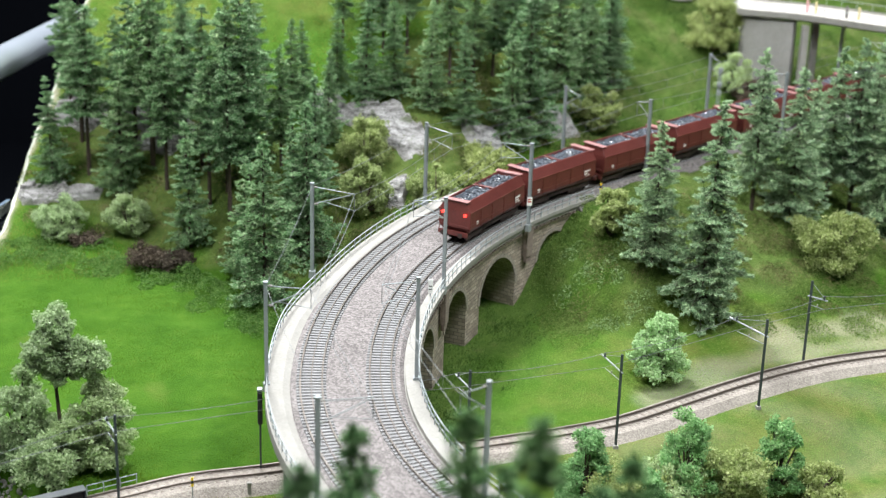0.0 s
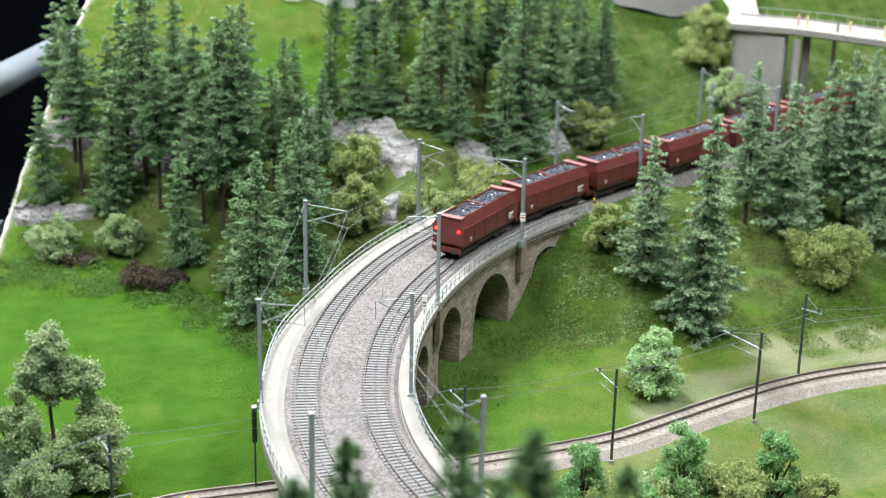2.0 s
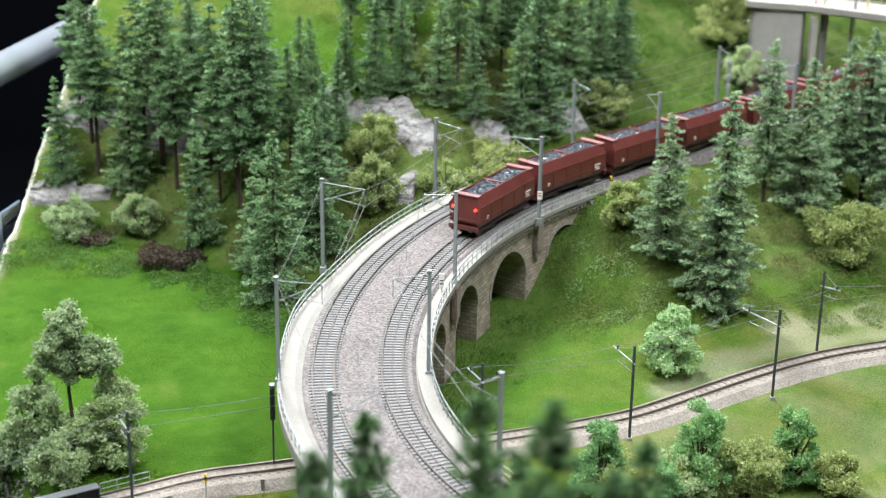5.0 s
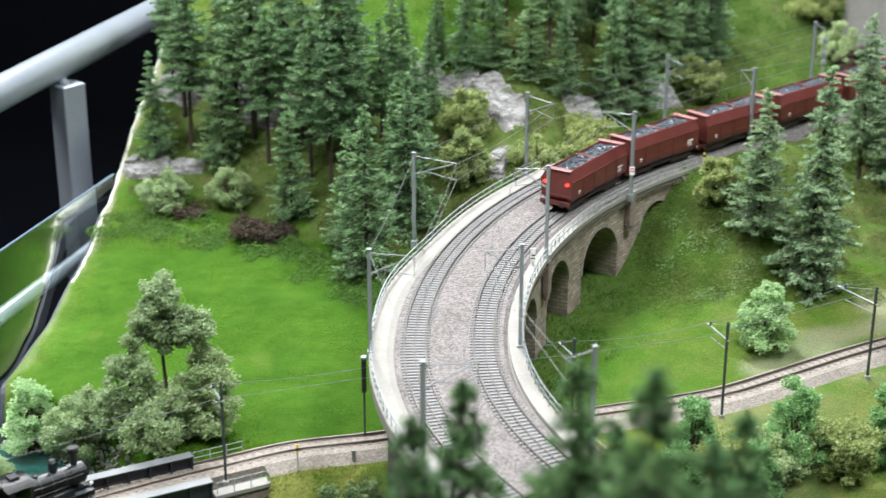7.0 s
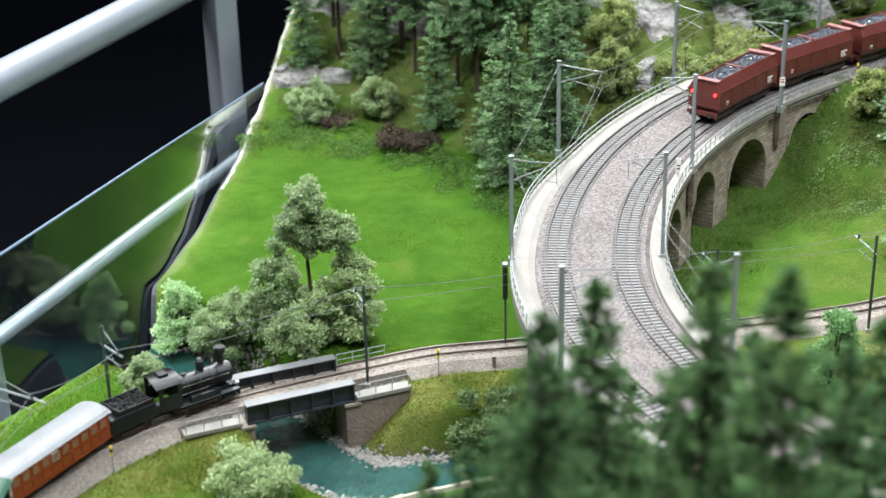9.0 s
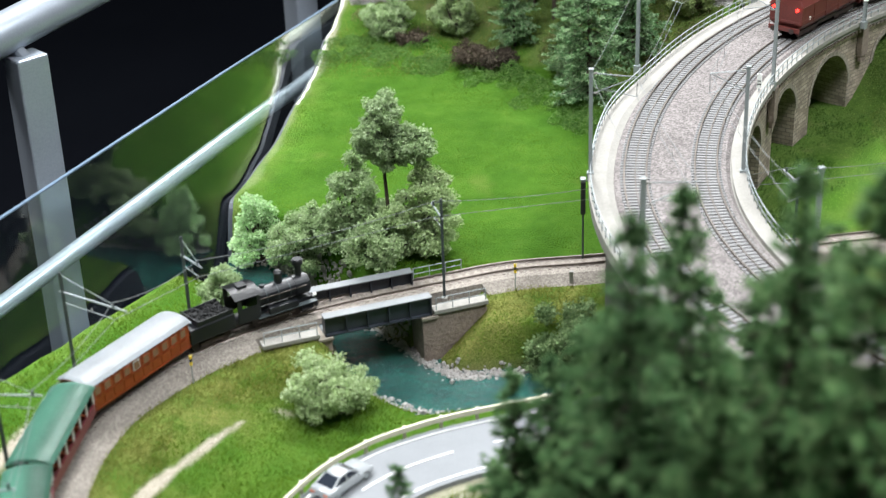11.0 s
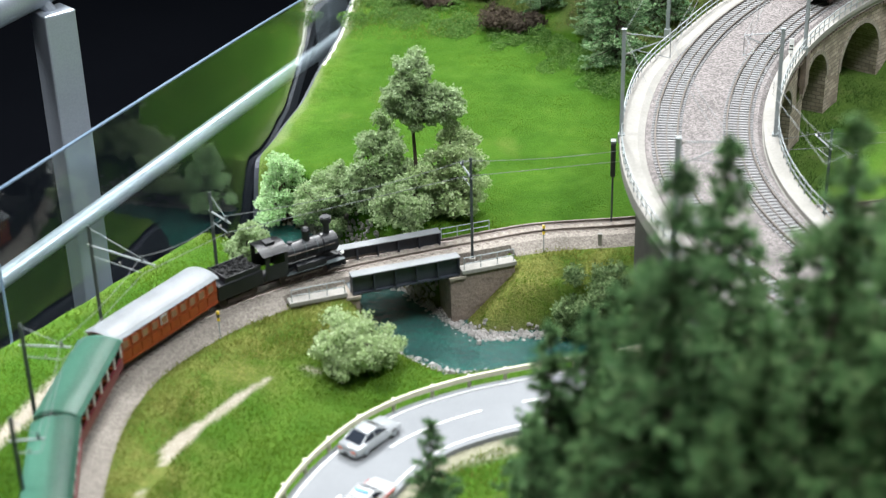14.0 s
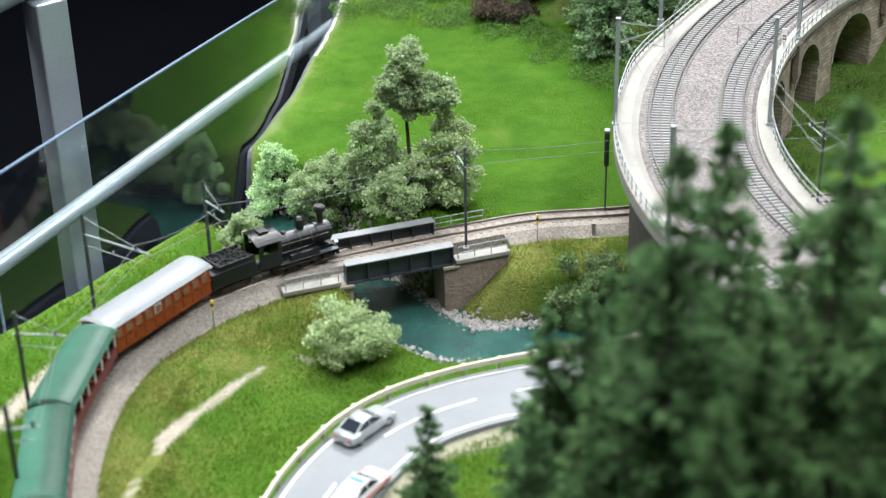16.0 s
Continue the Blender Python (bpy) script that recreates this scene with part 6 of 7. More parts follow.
def abutment(sx, label):
    a = math.atan2(1.1070 - 1.0700, -0.1280 + 0.2070)
    root = thing("bridge_abutment", label, "abutment", "abutments of the girder bridge", m=Matrix.Translation((-0.1680, 1.0905, 0.0)) @ Matrix.Rotation(a, 4, "Z"))
    x0, x1 = (0.0365, 0.0480) if sx > 0 else (-0.0480, -0.0365)
    part("breast_wall", boxes((x0, x1, -0.0270, 0.0270, -0.0700, -0.0066), edge=0.0004), ABUTMENT, root)
    part("bearing_sill", boxes((x0 - 0.001, x1 + 0.001, -0.0285, 0.0285, -0.0066, -0.0042), edge=0.0004), STONE_DRESSED, root)
    w0, w1 = (0.0470, 0.0900) if sx > 0 else (-0.0900, -0.0470)
    for sy in (-1, 1):
        bm = bmesh.new()
        y0, y1 = (0.0200, 0.0270) if sy > 0 else (-0.0270, -0.0200)
        if sx > 0:
            pts = [(w0, -0.0700), (w0, -0.0030), (w1, -0.0030), (w1, -0.0160)]
        else:
            pts = [(w1, -0.0700), (w1, -0.0030), (w0, -0.0030), (w0, -0.0160)]
        f = [bm.verts.new((x, y0, z)) for x, z in pts]
        b = [bm.verts.new((x, y1, z)) for x, z in pts]
        bm.faces.new(f)
        bm.faces.new(b[::-1])
        for k in range(4):
            bm.faces.new((f[k], b[k], b[(k + 1) % 4], f[(k + 1) % 4]))
        bmesh.ops.recalc_face_normals(bm, faces=bm.faces[:])
        part("wing_wall", bm, ABUTMENT, root)
        part("coping", boxes((w0 - 0.001, w1 + 0.001, y0 - 0.0015, y1 + 0.0015, -0.0030, 0.0005), edge=0.0004), CONCRETE, root, "pale concrete walkway slab")
        me = mesh_from("post", rods(((0, 0, 0), (0, 0, 0.0105), 0.0004), sides=6), STEEL_GREY)
        y = y1 if sy > 0 else y0
        for x in np.linspace(w0 + 0.001, w1 - 0.001, 4):
            ob = new("rail_post", me)
            ob.parent = root
            ob.matrix_basis = Matrix.Translation((x, y, 0.0005))
        for z in (0.0058, 0.0108):
            part("hand_rail", rods(((w0 + 0.001, y, z), (w1 - 0.001, y, z), 0.0004), sides=6), STEEL_GREY, root)


abutment(1, "reddish-brown stone bridge abutment with a concrete walkway and rail")
abutment(-1, "reddish-brown stone bridge abutment with a concrete walkway and rail")


# ---- rocks ----
def rock_face(seed, x, y, along_, across, turn, height, label):
    """A slab of rock that breaks through the slope: a crazed sheet that dips under the turf at its rim."""
    rng = np.random.default_rng(seed)
    off = rng.uniform(0, 50, 2)
    nu, nv = 64, 48
    bm = bmesh.new()
    rows = []
    c, s = math.cos(turn), math.sin(turn)
    gu, gv = np.meshgrid(np.linspace(-1, 1, nu + 1), np.linspace(-1, 1, nv + 1))
    gx, gy = x + c * gu * along_ - s * gv * across, y + s * gu * along_ + c * gv * across
    gz = land(gx, gy)
    for j in range(nv + 1):
        row = []
        for i in range(nu + 1):
            u, v, px, py = float(gu[j, i]), float(gv[j, i]), float(gx[j, i]), float(gy[j, i])
            q = Vector((px * 26 + off[0], py * 26 + off[1], 0.0))
            edge = 1.0 - max(abs(u), abs(v)) ** 3 - 0.35 * (u * u + v * v) + 0.60 * noise.noise(q * 1.3) + 0.30 * noise.noise(q * 4.1)
            cell = noise.cell_vector(Vector((q.x * 1.4 + 0.8 * noise.noise(q * 2), q.y * 4.2 + 0.8 * noise.noise(q * 2.5), 0)))
            step = 0.75 * (cell.x - 0.5) + 0.55 * noise.noise(q * 1.1) + 0.30 * abs(noise.noise(q * 3.1)) + 0.30 * abs(noise.noise(q * 7.0)) + 0.18 * noise.noise(q * 17.0)
            lift = height * (min(max(edge, -0.4), 0.55) * 1.3 + 0.95 * step * max(0.0, min(1.0, edge * 2)))
            row.append(bm.verts.new((px - x, py - y, float(gz[j, i]) + lift - height * 0.10)))
        rows.append(row)
    for j in range(nv):
        for i in range(nu):
            bm.faces.new((rows[j][i], rows[j][i + 1], rows[j + 1][i + 1], rows[j + 1][i]))
    ob = new("rock_outcrop", mesh_from("rock_outcrop", bm, ROCK))
    tagged(ob, label, "rock", "rock outcrops")
    ob.matrix_basis = Matrix.Translation((x, y, 0))
    return ob


SLAB = "smooth sloping slab of pale grey rock breaking through the turf"
GREY = "rugged pale grey rock outcrop breaking through the grass"
# x, y, half length, half width, turn, height
for n, (x, y, l, w, turn, h, text) in enumerate([(0.150, 1.744, 0.054, 0.024, -1.05, 0.008, SLAB), (0.106, 1.772, 0.026, 0.016, -0.3, 0.009, GREY), (0.141, 1.652, 0.014, 0.026, -0.2, 0.010, GREY),
                                                 (0.247, 1.762, 0.026, 0.020, 0.3, 0.011, GREY), (0.350, 1.832, 0.024, 0.020, 0.4, 0.011, GREY), (-0.251, 1.772, 0.031, 0.024, 0.12, 0.010, GREY),
                                                 (-0.212, 1.768, 0.034, 0.012, 0.0, 0.008, GREY), (-0.222, 1.886, 0.036, 0.026, -0.4, 0.015, GREY), (-0.145, 1.864, 0.036, 0.028, -0.5, 0.016, GREY),
                                                 (-0.112, 1.818, 0.036, 0.028, -0.7, 0.014, GREY), (0.072, 1.790, 0.022, 0.020, -0.4, 0.010, GREY)]):
    rock_face(30 + n, x, y, l, w, turn, h, text)


def bank_stones():
    """Pebbles and boulders where the river meets its banks."""
    rng = random.Random(21)
    protos = []
    for k in range(6):
        bm = bmesh.new()
        bmesh.ops.create_icosphere(bm, subdivisions=1, radius=1.0)
        for v in bm.verts:
            v.co = Vector((v.co.x * rng.uniform(0.7, 1.3), v.co.y * rng.uniform(0.7, 1.2), v.co.z * rng.uniform(0.5, 0.9)))
        protos.append(([v.co.copy() for v in bm.verts], [[v.index for v in f.verts] for f in bm.faces]))
        bm.free()
    path = spline(RIVER_LINE, 0.002)
    n = sides_of(path)
    verts, faces = [], []
    pale = painted("river_stone_mat", (0.09, 0.083, 0.078), (0.37, 0.35, 0.335), 0.6, big=260, fine=900, relief=0.3, world_space=True)
    for i in range(0, len(path)):
        if not -0.36 < path[i, 0] < 0.5:
            continue
        wide = float(river_half(path[i, 0]))
        for side in (-1, 1):
            for _ in range(9):
                o = side * (wide + 0.0025 + rng.gauss(0, 0.0034))
                x, y = path[i, 0] + n[i, 0] * o, path[i, 1] + n[i, 1] * o
                if x < float(border_x(y)) + 0.004:
                    continue
                s = rng.uniform(0.0009, 0.0024) if rng.random() < 0.90 else rng.uniform(0.0024, 0.0038)
                z = max(on_land(x, y), Z_WATER - 0.001)
                vs, fs = protos[rng.randrange(6)]
                turn = Euler((rng.uniform(0, 3), rng.uniform(0, 3), rng.uniform(0, 6))).to_matrix()
                k = len(verts)
                verts += [tuple(turn @ v * s + Vector((x, y, z + s * 0.2))) for v in vs]
                faces += [[k + q for q in f] for f in fs]
    ob = new("river_stones", raw_mesh("river_stones", verts, faces, pale))
    tagged(ob, "pale grey pebbles and boulders lining the river banks", "stones", kind="stuff")


bank_stones()


# ---- cars on the road ----
def car(x, y, heading, paint, label, stripe=None):
    root = thing("car", label, "car", "cars on the road", m=Matrix.Translation((x, y, -0.0189)) @ Matrix.Rotation(heading, 4, "Z"))
    # x ahead; a saloon 52 mm long
    def shell(rows, w_of):
        bm = bmesh.new()
        loops = []
        for x_, z0, z1, w0, w1 in rows:
            loops.append([bm.verts.new(p) for p in ((x_, -w0, z0), (x_, w0, z0), (x_, w0 * 1.02, (z0 + z1) / 2), (x_, w1, z1), (x_, -w1, z1), (x_, -w0 * 1.02, (z0 + z1) / 2))])
        for a, b in zip(loops[:-1], loops[1:]):
            for k in range(6):
                bm.faces.new((a[k], a[(k + 1) % 6], b[(k + 1) % 6], b[k]))
        bm.faces.new(loops[0])
        bm.faces.new(loops[-1][::-1])
        bmesh.ops.recalc_face_normals(bm, faces=bm.faces[:])
        bmesh.ops.bevel(bm, geom=bm.edges[:], offset=0.0004, segments=2, affect="EDGES")
        return bm
    body = shell([(-0.0232, 0.0034, 0.0078, 0.0080, 0.0072), (-0.0218, 0.0022, 0.0090, 0.0092, 0.0080), (-0.0130, 0.0020, 0.0092, 0.0095, 0.0084), (0.0060, 0.0020, 0.0088, 0.0095, 0.0084), (0.0195, 0.0022, 0.0074, 0.0092, 0.0078), (0.0232, 0.0032, 0.0054, 0.0078, 0.0066)], None)
    part("car_body", body, paint, root, smooth=True)
    part("roof", shell([(-0.0096, 0.0122, 0.0130, 0.0066, 0.0058), (-0.0060, 0.0128, 0.0140, 0.0067, 0.0058), (0.0000, 0.0127, 0.0139, 0.0067, 0.0058), (0.0024, 0.0120, 0.0128, 0.0066, 0.0058)], None), paint, root, smooth=True)
    part("window_band", shell([(-0.0180, 0.0086, 0.0090, 0.0074, 0.0070), (-0.0098, 0.0088, 0.0128, 0.0080, 0.0062), (0.0022, 0.0086, 0.0127, 0.0080, 0.0062), (0.0100, 0.0080, 0.0084, 0.0076, 0.0072)], None), CAR_GLASS, root, "dark tinted windows")
    for sy in (-1, 1):
        for p0, p1 in (((-0.0172, 0.0074, 0.0090), (-0.0096, 0.0064, 0.0129)), ((-0.0040, 0.0081, 0.0090), (-0.0038, 0.0066, 0.0129)), ((0.0094, 0.0075, 0.0084), (0.0020, 0.0064, 0.0128))):
            part("pillar", rods(((p0[0], sy * p0[1], p0[2]), (p1[0], sy * p1[1], p1[2]), 0.0007)), paint, root)
        for px in (-0.0142, 0.0138):
            w = part("wheel", rods(((px, sy * 0.0074, 0.0032), (px, sy * 0.0094, 0.0032), 0.0032), sides=18), SIGN_BLACK, root)
            part("hub", rods(((px, sy * 0.0093, 0.0032), (px, sy * 0.0097, 0.0032), 0.0021), sides=14), STEEL_GREY, w)
        part("head_light", boxes((0.0212, 0.0227, sy * 0.0058 - 0.0013, sy * 0.0058 + 0.0013, 0.0046, 0.0058), edge=0.0003), SIGN_WHITE, root)
        part("tail_light", boxes((-0.0236, -0.0228, sy * 0.0056 - 0.0018, sy * 0.0056 + 0.0018, 0.0054, 0.0068), edge=0.0003), INDICATOR, root, "orange-red tail light")
        part("mirror", boxes((0.0058, 0.0070, sy * 0.0100 - 0.0009, sy * 0.0100 + 0.0009, 0.0084, 0.0095), edge=0.0003), paint, root)
        if stripe:
            part("side_stripe", boxes((-0.0205, 0.0180, sy * 0.00975 - 0.00015, sy * 0.00975 + 0.00015, 0.0052, 0.0066)), stripe, root, "orange-red side stripe")
    part("rear_bumper", boxes((-0.0240, -0.0226, -0.0076, 0.0076, 0.0028, 0.0044), edge=0.0004), paint, root)
    part("number_plate", boxes((-0.02415, -0.0239, -0.0022, 0.0022, 0.0036, 0.0046)), SIGN_BLACK, root)
    if stripe:
        part("roof_beacon", boxes((-0.0052, -0.0028, -0.0048, 0.0048, 0.0139, 0.0152), edge=0.0004), BEACON, root, "blue roof beacon bar")
    return root


CAR_GLASS, gn, gl, gb = node_material("car_glass_mat")
gb.inputs["Base Color"].default_value, gb.inputs["Roughness"].default_value = (0.02, 0.025, 0.035, 1), 0.06
INDICATOR = painted("tail_light_mat", (0.60, 0.10, 0.04), (0.75, 0.18, 0.08), 0.3, relief=0.0)
BEACON = painted("beacon_mat", (0.06, 0.22, 0.55), (0.10, 0.35, 0.70), 0.2, relief=0.0)
SILVER = painted("silver_paint_mat", (0.35, 0.37, 0.39), (0.44, 0.46, 0.48), 0.25, 0.25, big=40, fine=900, relief=0.02)
WHITE_CAR = painted("white_car_mat", (0.45, 0.46, 0.47), (0.54, 0.55, 0.56), 0.25, big=40, fine=900, relief=0.02)
car(-0.1575, 0.8790, math.radians(57), SILVER, "small silver-white model saloon car beside the guard rail")
car(-0.1500, 0.8080, math.radians(64), WHITE_CAR, "small white model patrol car with an orange-red stripe", SIGN_RED)


# ---- road bridge across the far end of the upper line ----
def road_bridge():
    root = thing("road_bridge", "pale concrete road bridge on slender columns over the railway", "bridge")
    line = np.array([(0.640, 2.103), (0.660, 2.093), (0.714, 2.070), (0.763, 2.036), (0.815, 1.996), (0.920, 1.930), (1.050, 1.860), (1.250, 1.780)])
    path = spline(line, 0.01)
    z = np.full(len(path), 0.186)
    part("bridge_deck", sweep("bridge_deck", with_z(path, z), [(-0.038, -0.0045), (-0.028, -0.0085), (0.028, -0.0085), (0.038, -0.0045), (0.038, 0.0), (-0.038, 0.0)], CONCRETE), CONCRETE, root)
    part("carriageway", sweep("carriageway", with_z(path, z + 0.0005), [(-0.033, -0.0005), (0.033, -0.0005), (0.033, 0.0004), (-0.033, 0.0004)], PALE_ROAD), PALE_ROAD, root, "pale worn road surface")
    for o in (-0.037, 0.037):
        part("kerb", sweep("kerb", with_z(path, z), [(o - 0.0012, 0.0), (o + 0.0012, 0.0), (o + 0.0012, 0.0030), (o - 0.0012, 0.0030)], CONCRETE), CONCRETE, root)
        n = sides_of(path)
        me = mesh_from("post", rods(((0, 0, 0.002), (0, 0, 0.0125), 0.0004), sides=6), STEEL_GREY)
        for i in range(0, len(path), 2):
            ob = new("rail_post", me)
            ob.parent = root
            ob.matrix_basis = Matrix.Translation((path[i, 0] + n[i, 0] * o, path[i, 1] + n[i, 1] * o, z[i]))
        part("hand_rail", sweep("hand_rail", with_z(path, z + 0.0125), [(o - 0.0004, -0.0004), (o + 0.0004, -0.0004), (o + 0.0004, 0.0004), (o - 0.0004, 0.0004)], STEEL_GREY), STEEL_GREY, root)
    # curved side wall of the abutment
    wall = np.array([(0.632, 2.078), (0.640, 2.069), (0.665, 2.056), (0.692, 2.043), (0.699, 2.050), (0.712, 2.085)])
    part("abutment_wall", sweep("abutment_wall", with_z(spline(wall, 0.008), 0.176), [(0.0, -0.125), (0.010, -0.125), (0.010, 0.0), (0.0, 0.0)], CONCRETE_GREY), CONCRETE_GREY, root, "curved grey concrete abutment wall")
    for x, y in ((0.708, 2.037), (0.730, 2.062), (0.820, 1.966), (0.842, 1.998)):
        part("column", boxes((x - 0.0045, x + 0.0045, y - 0.0045, y + 0.0045, 0.060, 0.174), edge=0.0008), CONCRETE, root)


PALE_ROAD = painted("pale_road_mat", (0.34, 0.325, 0.30), (0.46, 0.44, 0.40), 0.8, big=25, fine=500)
CONCRETE_GREY = painted("grey_concrete_mat", (0.20, 0.195, 0.185), (0.32, 0.31, 0.29), 0.85, big=30, fine=400)
road_bridge()
for n, (x, y, c) in enumerate([(0.714, 2.056, 2), (0.724, 2.050, 1), (0.757, 2.024, 4), (0.770, 2.014, 1), (0.806, 1.985, 1)]):
    bm = rods(((0, 0, 0), (0, 0, 0.0125), 0.0020, 0.0014), sides=8)
    ball(bm, (0, 0, 0.0145), 0.0019, 2)
    ob = new("peg", mesh_from("peg", bm, PEGS[c]))
    tagged(ob, "small plain coloured peg standing on the road bridge", "peg", "pegs on the road bridge")
    ob.matrix_basis = Matrix.Translation((x, y, 0.1868))
# gravel lane along the top of the hill
def crest_lane(name, label, points, half, lift, material):
    path = spline(points, 0.008)
    z = np.array([on_land(x, y) for x, y in path]) + lift
    ob = new(name, sweep(name, with_z(path, z), [(-half - 0.004, -0.03), (half + 0.004, -0.03), (half, 0.0), (-half, 0.0)], material))
    tagged(ob, label, "lane", kind="structure")


crest_lane("hill_lane", "pale gravel lane along the crest of the hill", [(-0.02, 2.060), (0.03, 2.004), (0.09, 1.998), (0.15, 1.985), (0.21, 2.005), (0.27, 2.05)], 0.014, 0.003, PALE_ROAD)
crest_lane("grey_yard", "worn grey asphalt yard at the top of the hill", [(0.40, 2.225), (0.46, 2.195), (0.52, 2.198), (0.57, 2.225), (0.61, 2.27)], 0.046, 0.004, CONCRETE_GREY)
crest_lane("bridge_approach", "pale road that runs down to the road bridge", [(0.705, 2.38), (0.688, 2.25), (0.676, 2.16), (0.668, 2.120)], 0.027, 0.010, PALE_ROAD)


# ---- glass screen and visitor barrier beside the layout ----
def glass_screen():
    m, nodes, links, bsdf = node_material("clear_screen_mat")
    bsdf.inputs["Base Color"].default_value = (0.86, 0.95, 0.93, 1)
    bsdf.inputs["Roughness"].default_value, bsdf.inputs["IOR"].default_value = 0.0, 1.49
    bsdf.inputs["Transmission Weight"].default_value, bsdf.inputs["Specular IOR Level"].default_value = 1.0, 0.16
    edge = painted("screen_edge_mat", (0.10, 0.15, 0.22), (0.16, 0.22, 0.30), 0.3, big=20, fine=300, relief=0.0)
    root = thing("glass_screen", "tall clear acrylic panel screening the edge of the layout", "screen")
    ys = np.arange(0.70, 1.765, 0.01)
    bend = np.polyfit(ys, border_x(ys), 4)
    line = np.column_stack([np.polyval(bend, ys) - 0.0125, ys])
    top = TOP_A * line[:, 0] + TOP_B * line[:, 1] + TOP_C
    n = sides_of(line)
    t = 0.0022
    cut = int(np.argmin(np.abs(line[:, 1] - 0.975)))
    for i0, i1 in ((0, cut), (cut, len(line) - 1)):
        verts, faces = [], []
        for i in range(i0, i1 + 1):
            for w, z in ((0, -0.10), (t, -0.10), (t, top[i]), (0, top[i])):
                verts.append((line[i, 0] + n[i, 0] * w, line[i, 1] + n[i, 1] * w, z))
        for i in range(i1 - i0):
            for j in range(4):
                p, q = 4 * i + j, 4 * i + (j + 1) % 4
                faces.append((p, q, q + 4, p + 4))
        faces += [(3, 2, 1, 0), tuple(4 * (i1 - i0) + j for j in range(4))]
        ob = part("pane", raw_mesh("pane", verts, faces, m, True), m, root)
        ob.data.set_sharp_from_angle(angle=0.6)
        ob.visible_shadow = False
        seg = np.column_stack([line[i0:i1 + 1], top[i0:i1 + 1] + 0.0004])
        part("polished_edge", sweep("polished_edge", seg, [(-0.0002, -0.0003), (t + 0.0002, -0.0003), (t + 0.0002, 0.0008), (-0.0002, 0.0008)], edge), edge, root, "bluish polished edge")
    p = Vector((line[cut, 0], line[cut, 1], 0)) + Vector((n[cut, 0], n[cut, 1], 0)) * t / 2
    part("joint_strip", rods((p + Vector((0, 0, -0.10)), p + Vector((0, 0, float(top[cut]))), 0.0012), sides=6), edge, root)


# the sheet's top edge falls gently towards the hill
TOP_A, TOP_B, TOP_C = 0.6569, -0.2221, 0.6106
glass_screen()


def visitor_barrier():
    root = thing("visitor_barrier", "brushed-metal handrail with flat posts and a lower rail beside the layout", "barrier")
    d = Vector((0.137, 0.425, 0)).normalized()
    p = Vector((-0.397, 1.720, 0.140))
    rail = rods((p - d * 1.6, p + d * 1.7, 0.0190), sides=32)
    part("handrail", rail, BRUSHED, root, "thick round brushed-metal handrail", smooth=True)
    q = Vector((-0.470, 1.250, -0.046))
    part("lower_rail", rods((q - d * 1.1, q + d * 2.2, 0.0082), sides=20), BRUSHED, root, smooth=True)
    for s in (-0.91, -0.39, 0.13, 0.65, 1.17):
        c = p + d * s + Vector((0.012, -0.014, 0))
        a = math.atan2(d.y, d.x)
        bm = boxes((-0.0160, 0.0160, -0.0135, 0.0135, -1.035, -0.020), edge=0.002)
        ob = part("post", bm, BRUSHED, root)
        ob.matrix_basis = Matrix.Translation(c) @ Matrix.Rotation(0.85, 4, "Z")
        part("saddle", rods((Vector((0, 0, -0.024)), Vector((-0.010, 0.010, -0.004)), 0.006), sides=10), BRUSHED, ob)


BRUSHED = painted("brushed_metal_mat", (0.29, 0.325, 0.375), (0.38, 0.42, 0.48), 0.32, 0.4, big=12, fine=500, relief=0.04)
visitor_barrier()


# ---- grass: loose fibres on the meadows ----
def fibres(name, label, material, count, region, lo, hi, seed):
    rng = np.random.default_rng(seed)
    x0, x1, y0, y1, keep = region
    px, py = rng.uniform(x0, x1, count), rng.uniform(y0, y1, count)
    d_low, _ = from_line(px, py, LOW_LINE)
    d_road, _ = from_line(px, py, ROAD_LINE)
    d_riv, _ = from_line(px, py, RIVER_LINE)
    r = np.hypot(px - CX, py - CY)
    ok = (d_low > 0.024) & (d_road > 0.040) & (d_riv > 0.036) & (px > border_x(py) + 0.004) & keep(px, py)
    for line in ([(-0.241, 0.953), (-0.258, 0.925), (-0.270, 0.897), (-0.281, 0.871), (-0.287, 0.845), (-0.286, 0.825), (-0.291, 0.804), (-0.290, 0.740)], [(-0.415, 0.78), (-0.398, 0.84), (-0.392, 0.864), (-0.387, 0.89), (-0.380, 0.92)]):
        ok &= from_line(px, py, line)[0] > 0.0038
    px, py = px[ok], py[ok]
    n = len(px)
    pz = land(px, py)
    patch = 0.5 + 0.5 * np.sin(23 * px + 5 * np.sin(17 * py)) * np.cos(19 * py + 4 * np.sin(13 * px))
    h = rng.uniform(lo, hi, n) * (0.6 + 0.7 * patch)
    lean = rng.normal(0, 0.45, (n, 2)) + np.array([0.15, -0.1])
    a = rng.uniform(0, 6.28, n)
    w = 0.00034 * rng.uniform(0.7, 1.5, n)
    base = np.stack([px, py, pz - 0.0004], 1)
    side = np.stack([np.cos(a) * w, np.sin(a) * w, np.zeros(n)], 1)
    tip = base + np.stack([lean[:, 0] * h, lean[:, 1] * h, h], 1)
    ob = new(name, spray_mesh(name, np.stack([base - side, base + side, tip], 1), material))
    return tagged(ob, label, "grass", kind="stuff")


